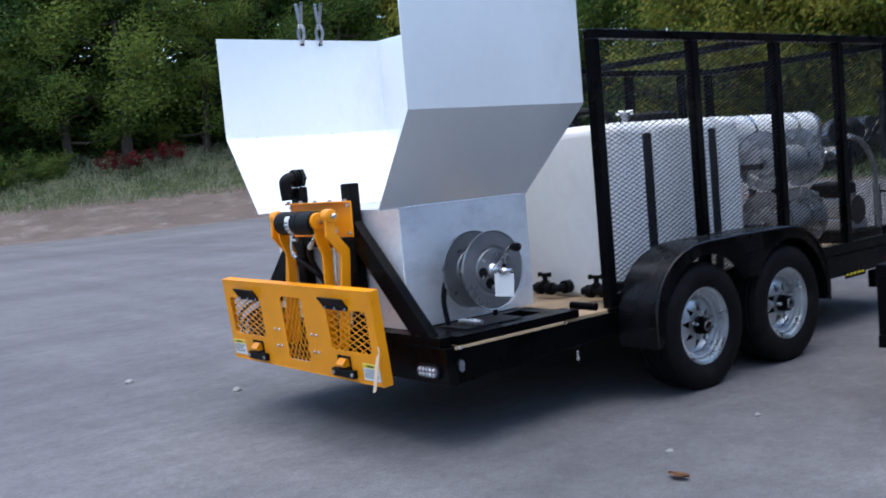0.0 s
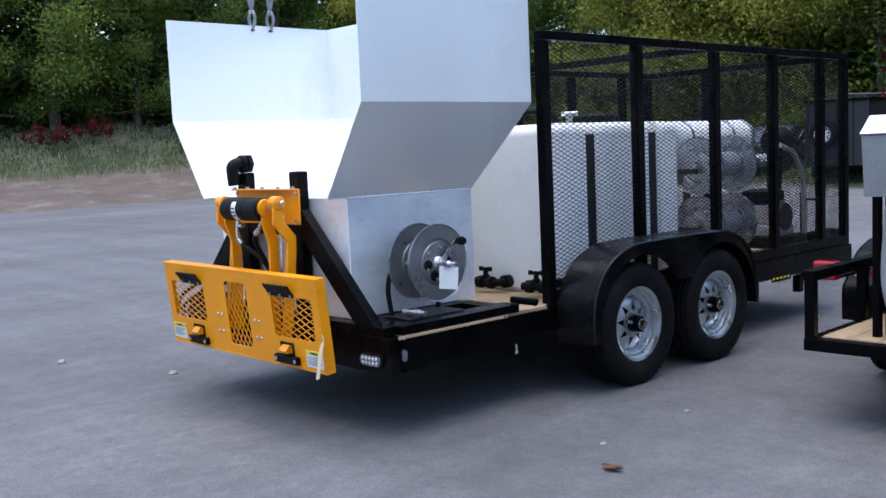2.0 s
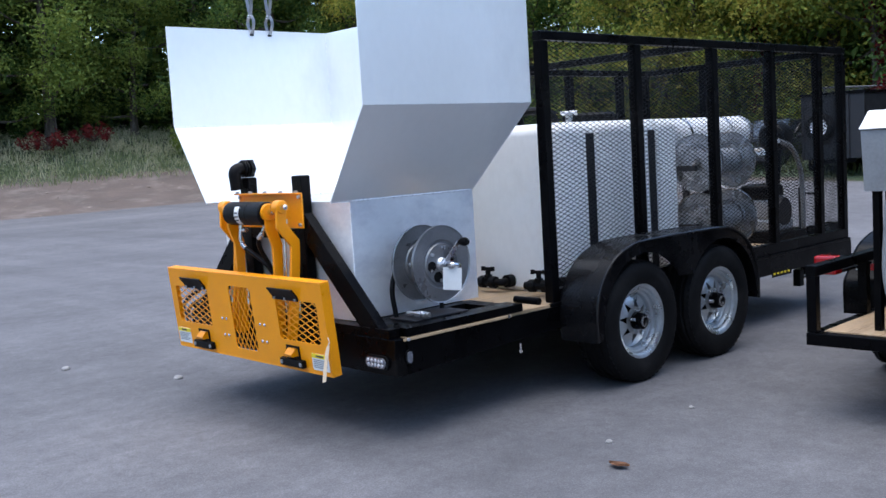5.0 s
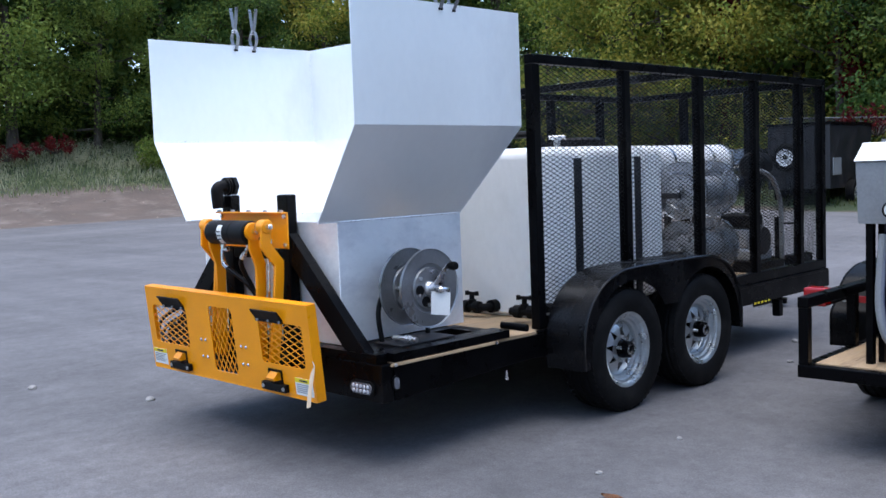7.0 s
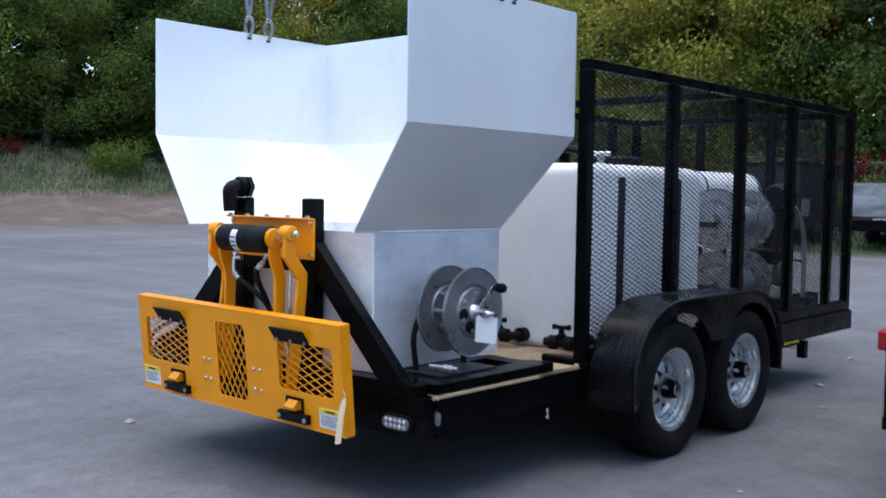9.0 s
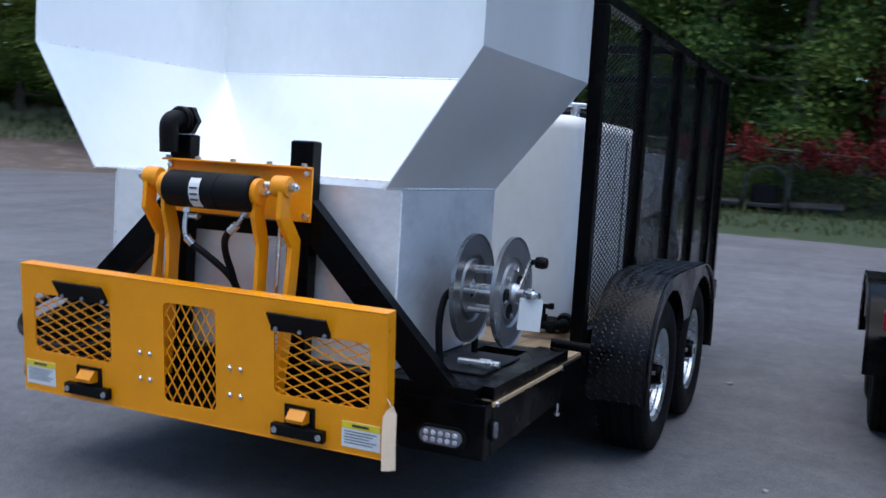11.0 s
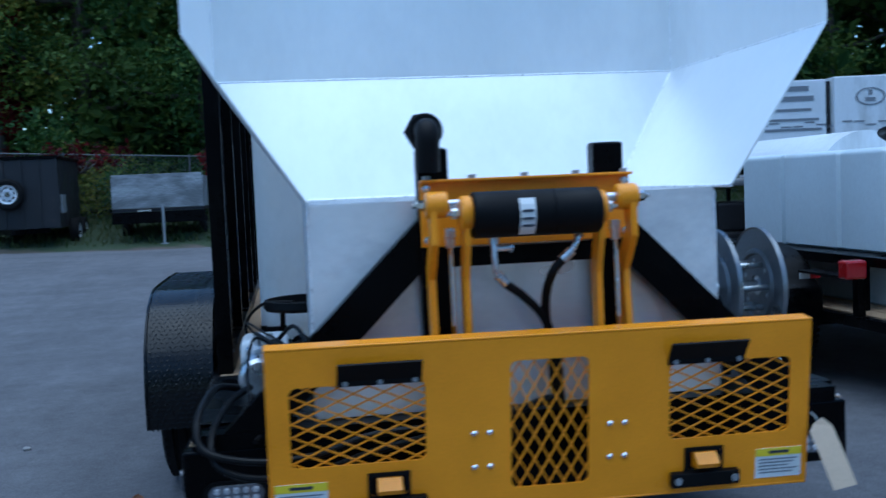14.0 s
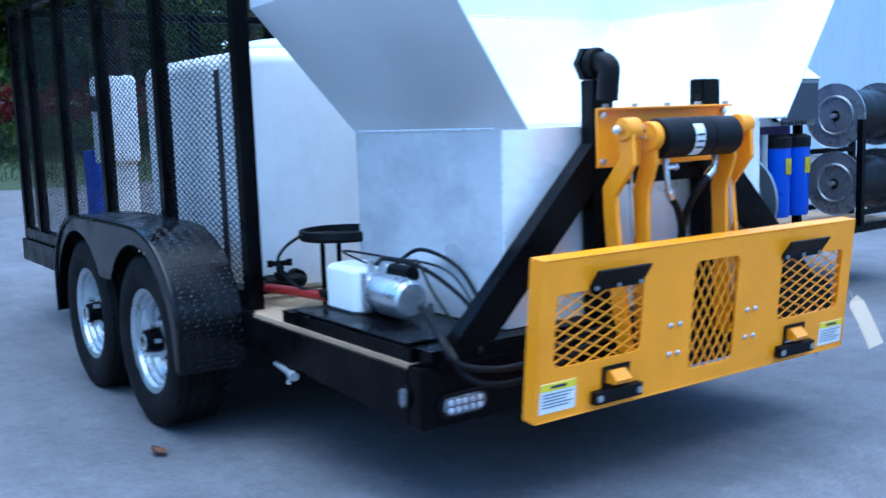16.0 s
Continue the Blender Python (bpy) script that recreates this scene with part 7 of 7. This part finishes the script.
    for x in (0.22, 0.60):
        for y in (2.52, 3.00):
            bm = B()
            bx(bm, (x - 0.012, y - 0.012, 0.431), (x + 0.012, y + 0.012, 1.099))
            part("canopy_post", bm, BLACK, en)
    bm = B()
    lathe(bm, [(0.0, 0.0), (0.13, 0.0), (0.12, 0.06), (0.0, 0.07)], 20, T((0.22, 2.77, 0.64)) @ Matrix.Rotation(radians(-90), 4, "Y"))
    part("cowl", bm, RED_PAINT, en, smooth=True)
    for k in range(5):
        bm = B()
        cyl(bm, (0.24, 2.57 + 0.09 * k, 0.80), (0.24, 2.60 + 0.09 * k, 1.02), 0.020, 8)
        part("pipe", bm, DARK_STEEL if k % 2 else CHROME, en, smooth=True)


make_second_trailer()


def car_shell(bm, prof, half, bulge=0.06, roof=None):
    """A lofted body: side profile of (y, z_low, z_high, width factor)."""
    rows = []
    for y, lo, hi, k in prof:
        w = half * k
        rows.append([bm.verts.new(p) for p in ((-w * 0.94, y, lo), (-w, y, lo + (hi - lo) * 0.35), (-w * 0.98, y, lo + (hi - lo) * 0.72), (-w * 0.86, y, hi - 0.01), (0, y, hi + bulge * 0.4), (w * 0.86, y, hi - 0.01), (w * 0.98, y, lo + (hi - lo) * 0.72), (w, y, lo + (hi - lo) * 0.35), (w * 0.94, y, lo))])
    for a, b in zip(rows, rows[1:]):
        for i in range(8):
            bm.faces.new((a[i], a[i + 1], b[i + 1], b[i]))
        bm.faces.new((a[8], a[0], b[0], b[8]))
    bm.faces.new(rows[0])
    bm.faces.new(rows[-1][::-1])


def make_suv():
    """The black van at the lot's edge, tail towards the trailers."""
    M = T((5.42, 14.75, 0.07)) @ Matrix.Rotation(radians(-15), 4, "Z") @ Matrix.Scale(1.02, 4)
    top = thing("van", "black boxy van parked at the lot's edge", "van", M)
    bm = B()
    car_shell(bm, [(0.0, 0.42, 1.02, 0.96), (0.06, 0.38, 1.10, 1.0), (1.3, 0.36, 1.12, 1.0), (2.8, 0.36, 1.12, 1.0), (3.9, 0.36, 1.08, 0.99), (4.5, 0.42, 0.96, 0.93)], 0.93)
    part("body", bm, BLACK, top, smooth=True)
    bm = B()
    car_shell(bm, [(0.05, 1.08, 1.66, 0.90), (0.20, 1.08, 1.72, 0.93), (1.6, 1.1, 1.74, 0.93), (2.5, 1.1, 1.70, 0.91), (3.1, 1.1, 1.14, 0.90)], 0.93)
    part("cabin", bm, BLACK, top, smooth=True)
    for s in (-1, 1):
        for y0, y1 in ((0.30, 0.95), (1.05, 1.75), (1.85, 2.55)):
            bm = B()
            x = s * 0.872
            prism(bm, [(y0, 1.20), (y1, 1.20), (y1 - 0.05, 1.60), (y0 + 0.04, 1.60)], "x", x - 0.012, x + 0.012)
            part("side_window", bm, TINT, top)
    bm = B()
    prism(bm, [(-0.62, 1.16), (0.62, 1.16), (0.56, 1.58), (-0.56, 1.58)], "y", 0.020, 0.060)
    part("rear_window", bm, TINT, top)
    for s in (-1, 1):
        bm = B()
        bx(bm, (s * 0.83 - 0.05, -0.015, 0.98), (s * 0.83 + 0.05, 0.03, 1.25))
        part("tail_lamp", bm, RED, top, bevel=0.01)
    bm = B()
    bx(bm, (-0.87, -0.022, 0.62), (-0.43, 0.012, 0.93))
    part("tail_board", bm, WHITE, top, "white board on the tail door", bevel=0.004)
    bm = B()
    bx(bm, (-0.86, -0.09, 0.44), (0.86, 0.02, 0.60))
    part("bumper", bm, BLACK_DULL, top, bevel=0.02)
    bm = B()
    bx(bm, (-0.2, -0.02, 0.72), (0.2, 0.005, 0.84))
    part("plate", bm, GREY_PAINT, top)
    wh = make_wheel(top, GALV, r=0.36, w=0.22)
    put_wheels(top, wh, [T((s * 0.80, y, 0.36)) @ (Matrix.Rotation(math.pi, 4, "Z") if s < 0 else Matrix()) for s in (-1, 1) for y in (0.85, 3.65)])
    bm = B()
    bx(bm, (-1.08, 2.75, 1.12), (-0.93, 2.83, 1.28))
    part("door_mirror", bm, BLACK_DULL, top, bevel=0.02)


make_suv()


def make_sedan():
    """The dark saloon parked nose-out on the verge."""
    x, y = -9.15, 20.75
    M = T((x, y, height(x, y) - 0.02)) @ Matrix.Rotation(radians(6), 4, "Z") @ Matrix.Diagonal((1.05, 1.05, 0.93, 1))
    top = thing("saloon_car", "dark blue-black saloon car parked on the grass verge", "car", M)
    bm = B()
    car_shell(bm, [(0.0, 0.30, 0.58, 0.74), (0.06, 0.24, 0.66, 0.86), (0.22, 0.21, 0.735, 0.94), (0.5, 0.20, 0.80, 0.98), (0.9, 0.20, 0.87, 1.0), (1.3, 0.20, 0.93, 1.0), (3.4, 0.20, 0.97, 1.0), (4.3, 0.24, 0.95, 0.96), (4.7, 0.30, 0.80, 0.88)], 0.90)
    part("body", bm, CAR_PAINT, top, smooth=True)
    bm = B()
    car_shell(bm, [(1.05, 0.88, 0.92, 0.84), (1.35, 0.88, 1.115, 0.81), (1.7, 0.88, 1.33, 0.77), (2.0, 0.88, 1.45, 0.735), (2.9, 0.88, 1.50, 0.73), (3.4, 0.88, 1.43, 0.73), (4.1, 0.88, 0.95, 0.80)], 0.90)
    part("cabin", bm, CAR_PAINT, top, smooth=True)
    bm = B()
    prism(bm, [(-0.60, 0.0), (0.60, 0.0), (0.52, 0.80), (0.46, 0.86), (-0.46, 0.86), (-0.52, 0.80)], "y", -0.006, 0.006)
    bm.transform(T((0, 1.15, 1.015)) @ Matrix.Rotation(radians(-57.5), 4, "X"))
    part("windscreen", bm, CAR_GLASS, top)
    for s in (-1, 1):
        bm = B()
        prism(bm, [(1.62, 1.02), (3.55, 1.02), (3.30, 1.33), (2.05, 1.33)], "x", s * 0.690 - 0.02, s * 0.690 + 0.02)
        part("side_window", bm, TINT, top)
    bm = B()
    bx(bm, (-0.62, -0.005, 0.285), (0.62, 0.05, 0.36))
    part("air_intake", bm, BLACK_DULL, top, bevel=0.02)
    g = new("grille")
    g.parent = top
    bm = B()
    ring = [(0.27 * math.cos(a), 0.545 + 0.085 * math.sin(a)) for a in [2 * math.pi * k / 28 for k in range(28)]]
    prism(bm, ring, "y", -0.03, 0.05)
    part("backing", bm, BLACK_DULL, g)
    bm = B()
    tube(bm, [(x, -0.034, z) for x, z in ring + ring[:1]], 0.016, 6, smooth=False)
    part("surround", bm, CHROME, g, "chrome surround", smooth=True)
    for k in range(3):
        bm = B()
        bx(bm, (-0.23 + 0.02 * abs(k - 1), -0.040, 0.575 - k * 0.036), (0.23 - 0.02 * abs(k - 1), -0.031, 0.587 - k * 0.036))
        part("slat", bm, CHROME, g)
    for s in (-1, 1):
        bm = B()
        prism(bm, [(s * 0.38, 0.60), (s * 0.56, 0.655), (s * 0.74, 0.665), (s * 0.78, 0.60), (s * 0.70, 0.51), (s * 0.46, 0.50)], "y", -0.01, 0.14)
        part("headlamp", bm, HEADLAMP, top, "clear headlamp", bevel=0.015)
        bm = B()
        bx(bm, (s * 0.93 - 0.09, 1.45, 0.92), (s * 0.93 + 0.09, 1.55, 1.04))
        part("door_mirror", bm, CAR_PAINT, top, bevel=0.03)
    wh = make_wheel(top, GALV, r=0.32, w=0.19)
    put_wheels(top, wh, [T((s * 0.80, yy, 0.30)) @ (Matrix.Rotation(math.pi, 4, "Z") if s < 0 else Matrix()) for s in (-1, 1) for yy in (0.95, 3.7)])


make_sedan()


def make_box_trailer():
    """The black steel trailer by the fence with a white spare wheel."""
    x, y = -5.95, 19.9
    top = thing("box_trailer", "black steel box trailer with a white spare wheel by the fence", "trailer", T((x, y, height(x, y) - 0.02)) @ Matrix.Rotation(radians(2), 4, "Z"))
    bm = B()
    bx(bm, (-1.05, 0.0, 0.48), (0.45, 2.6, 1.98))
    part("body", bm, DARK_STEEL, top, bevel=0.02)
    for k in range(5):
        bm = B()
        bx(bm, (-1.05 + k * 0.3625, -0.03, 0.49), (-1.05 + k * 0.3625 + 0.05, -0.002, 1.97))
        part("rib", bm, DARK_STEEL, top)
    bm = B()
    bx(bm, (-1.08, -0.04, 1.982), (0.48, 2.62, 2.04))
    part("rim", bm, BLACK, top)
    wh = make_wheel(top, WHITE_RIM, "spare_wheel", r=0.33, w=0.20)
    wh.matrix_basis = T((-0.55, -0.14, 1.24)) @ Matrix.Rotation(radians(-90), 4, "Z")
    w2 = make_wheel(top, WHITE_RIM, r=0.34, w=0.2)
    put_wheels(top, w2, [T((s * 0.88 - 0.30, yy, 0.34)) @ (Matrix.Rotation(math.pi, 4, "Z") if s < 0 else Matrix()) for s in (-1, 1) for yy in (1.1, 1.95)])
    bm = B()
    bx(bm, (0.46, 0.10, 0.80), (0.49, 0.55, 1.20))
    part("tool_plate", bm, GREY_PAINT, top)
    bm = B()
    beam(bm, (-0.8, 0.0, 0.45), (-0.3, -1.0, 0.45), 0.08, 0.1)
    beam(bm, (0.2, 0.0, 0.45), (-0.3, -1.0, 0.45), 0.08, 0.1)
    part("drawbar", bm, BLACK, top)


make_box_trailer()


def make_white_cart():
    """The low white-sided box trailer by the fence."""
    x, y = -3.48, 20.2
    top = thing("flat_trailer", "small trailer with a weathered white tailboard by the fence", "trailer", T((x, y, height(x, y) - 0.02)) @ Matrix.Scale(1.0, 4))
    bm = B()
    bx(bm, (-0.98, 0.0, 0.76), (0.98, 2.4, 0.82))
    part("floor", bm, DARK_STEEL, top)
    bm = B()
    bx(bm, (-0.97, -0.03, 0.83), (0.97, 0.0, 1.58))
    part("tailboard", bm, WEATHERED, top, "scuffed white tailboard", bevel=0.008)
    for s in (-1, 1):
        bm = B()
        bx(bm, (s * 0.97 - 0.02, 0.01, 0.83), (s * 0.97 + 0.02, 2.4, 1.52))
        part("sideboard", bm, WEATHERED, top)
    bm = B()
    bx(bm, (-1.0, -0.02, 0.50), (1.0, 0.06, 0.755))
    part("rear_beam", bm, BLACK, top, bevel=0.01)
    bm = B()
    cyl(bm, (0.10, -0.06, 0.0), (0.10, -0.06, 0.90), 0.03, 12)
    cyl(bm, (0.10, -0.06, 0.0), (0.10, -0.06, 0.05), 0.09, 12)
    part("prop_stand", bm, GREY_PAINT, top, smooth=True)
    bm = B()
    bx(bm, (-0.45, -0.045, 0.76), (-0.15, -0.031, 0.80))
    part("latch", bm, CHROME, top)
    for k in range(5):
        bm = B()
        bx(bm, (-0.85 + k * 0.36, -0.036, 0.86), (-0.83 + k * 0.36, -0.0305, 1.55))
        part("batten", bm, WEATHERED, top)
    for s in (-1, 1):
        bm = B()
        bx(bm, (s * 0.5 - 0.03, 0.07, 0.60), (s * 0.5 + 0.03, 2.35, 0.755))
        part("chassis_rail", bm, BLACK, top)
    wh = make_wheel(top, GALV, r=0.31, w=0.18)
    put_wheels(top, wh, [T((s * 0.86, 1.2, 0.31)) @ (Matrix.Rotation(math.pi, 4, "Z") if s < 0 else Matrix()) for s in (-1, 1)])


make_white_cart()


def make_box_truck():
    """White lettered box body beyond the second trailer; its lettering is given as bars."""
    x, y = 8.75, 16.6
    top = thing("box_truck", "white box truck body with dark lettering", "truck", T((x, y, 0.10)) @ Matrix.Rotation(radians(-10), 4, "Z"))
    bm = B()
    bx(bm, (0.0, 0.0, 0.85), (1.50, 1.1, 2.94))
    part("box", bm, WHITE_METAL, top, bevel=0.02)
    bm = B()
    bx(bm, (1.62, -0.1, 0.85), (4.6, 5.0, 2.97))
    part("box", bm, WHITE_METAL, top, bevel=0.02)
    bm = B()
    bx(bm, (1.50, 0.1, 0.9), (1.62, 1.0, 2.9))
    part("gap_frame", bm, DARK_STEEL, top)
    for k, (a, b) in enumerate(((0.55, 1.15), (0.35, 1.25), (0.40, 1.2), (0.30, 1.35), (0.25, 1.4))):
        bm = B()
        z = 2.72 - k * 0.2
        bx(bm, (a, -0.012, z), (b, -0.002, z + (0.10 if k < 2 else 0.05)))
        part("bar", bm, PRINT, top)
    logo = new("emblem")
    logo.parent = top
    bm = B()
    lathe(bm, [(0.30, 0.0), (0.30, 0.012), (0.26, 0.012), (0.26, 0.0)], 28, T((2.35, -0.101, 2.55)) @ Matrix.Rotation(radians(90), 4, "X") @ Matrix.Diagonal((1, 0.6, 1, 1)), closed=True)
    part("oval", bm, PRINT, logo)
    bm = B()
    bx(bm, (2.25, -0.113, 2.45), (2.45, -0.102, 2.53))
    bx(bm, (2.31, -0.113, 2.58), (2.39, -0.102, 2.68))
    part("bar", bm, PRINT, logo)
    for k in range(3):
        bm = B()
        bx(bm, (2.9, -0.112, 2.66 - 0.2 * k), (3.9 - 0.2 * k, -0.102, 2.78 - 0.2 * k))
        part("bar", bm, DARK_PRINT if k < 2 else PRINT, top)
    for k in range(18):
        bm = B()
        z = 2.02 + 0.05 * math.sin(k * 1.9)
        bx(bm, (0.1 + k * 0.24, -0.113 if k > 6 else -0.013, z), (0.1 + k * 0.24 + 0.2, -0.102 if k > 6 else -0.002, z + 0.03))
        part("dash", bm, PRINT, top)
    bm = B()
    bx(bm, (0.1, 0.1, 0.6), (4.5, 1.0, 0.84))
    bx(bm, (1.9, 1.01, 0.6), (4.5, 4.9, 0.84))
    part("chassis", bm, DARK_STEEL, top)
    wh = make_wheel(top, WHITE_RIM, r=0.42, w=0.26)
    put_wheels(top, wh, [T((xx, yy, 0.42)) @ Matrix.Rotation(radians(ang), 4, "Z") for xx, yy, ang in ((0.35, 0.9, 180), (2.2, 4.0, 180), (4.2, 0.9, 0), (4.2, 4.0, 0))])


make_box_truck()


def make_old_machine():
    """A dark hooded machine left in the grass before the fence."""
    x, y = -0.45, 21.9
    top = thing("yard_machine", "dark weathered machine with an arched hood in the grass", "machine", T((x, y, height(x, y) - 0.03)) @ Matrix.Rotation(radians(8), 4, "Z"))
    bm = B()
    arc = [(-0.45, 0.05), (-0.45, 0.75)] + [(-0.45 * math.cos(radians(a)), 0.75 + 0.38 * math.sin(radians(a))) for a in range(20, 161, 20)] + [(0.45, 0.75), (0.45, 0.05)]
    ribbon(bm, arc, "y", 0.0, 0.7, 0.04)
    part("hood", bm, DARK_STEEL, top, bevel=0.006)
    bm = B()
    bx(bm, (-0.38, 0.1, 0.16), (0.38, 0.62, 0.24))
    part("bed", bm, DARK_STEEL, top, bevel=0.01)
    bm = B()
    bx(bm, (-0.30, 0.25, 0.25), (0.30, 0.60, 0.70))
    part("drum_box", bm, BLACK_DULL, top, bevel=0.04)
    for s in (-1, 1):
        wh = make_wheel(top, DARK_STEEL, r=0.20, w=0.11)
        wh.matrix_basis = T((s * 0.53, 0.35, 0.20)) @ (Matrix.Rotation(math.pi, 4, "Z") if s < 0 else Matrix())


make_old_machine()


def make_litter():
    """Stones and fallen leaves on the asphalt."""
    def stone(seed, r):
        bm = B()
        bmesh.ops.create_icosphere(bm, subdivisions=2, radius=r)
        for v in bm.verts:
            v.co = v.co * (1 + 0.35 * noise.noise(v.co * (0.9 / r) + Vector((seed, 0, 0))))
            v.co.z = max(v.co.z * 0.6, -r * 0.35)
        return bm
    for i, (x, y, r) in enumerate(((-1.41, 0.34, 0.030), (-2.45, 0.01, 0.032), (1.77, 0.86, 0.018), (1.75, 1.58, 0.016), (0.99, 4.47, 0.03), (1.31, 3.72, 0.022), (0.70, 5.9, 0.025), (-2.0, 2.6, 0.02))):
        solid("stone", stone(i * 3.7, r), STONE, "small pale stone on the asphalt", "stone", T((x, y, r * 0.3)) @ Matrix.Rotation(i, 4, "Z"), group="stones on the asphalt")
    for i, (x, y, s) in enumerate(((2.03, 0.59, 0.055), (-1.32, 1.55, 0.05))):
        bm = B()
        n = 6
        rows = [[bm.verts.new((s * (k / n * 2 - 1), sy * s * 0.55 * math.sin(math.pi * min(0.98, max(0.02, k / n))), 0.010 + 0.4 * s * (k / n - 0.4) ** 2 + (0.25 * s if sy else 0) * 0.6)) for sy in (-1, 0, 1)] for k in range(n + 1)]
        for a, b in zip(rows, rows[1:]):
            for j in (0, 1):
                bm.faces.new((a[j], a[j + 1], b[j + 1], b[j]))
        bmesh.ops.solidify(bm, geom=bm.faces[:], thickness=0.0012)
        solid("fallen_leaf", bm, DRY_LEAF, "curled brown leaf lying on the asphalt", "leaf", T((x, y, 0.0)) @ Matrix.Rotation(i * 1.7, 4, "Z"), group="leaves on the asphalt")
    # shallow drain in the lot
    bm = B()
    lathe(bm, [(0.0, 0.003), (0.36, 0.003), (0.36, 0.010), (0.32, 0.012), (0.0, 0.012)], 32)
    solid("drain_cover", bm, DARK_STEEL, "dark round drain cover in the asphalt", "drain cover", T((-5.0, 14.4, crown(-5.0, 14.4))))


make_litter()


def lay_deck():
    """Deck boards of the cage trailer."""
    for i in range(14):
        bm = B()
        x = -0.972 + i * 0.1389
        bx(bm, (x, 0.330, 0.474), (x + 0.136, 5.025, 0.515))
        part("plank", bm, WOOD, TRAILER, "weathered tan deck plank")


lay_deck()
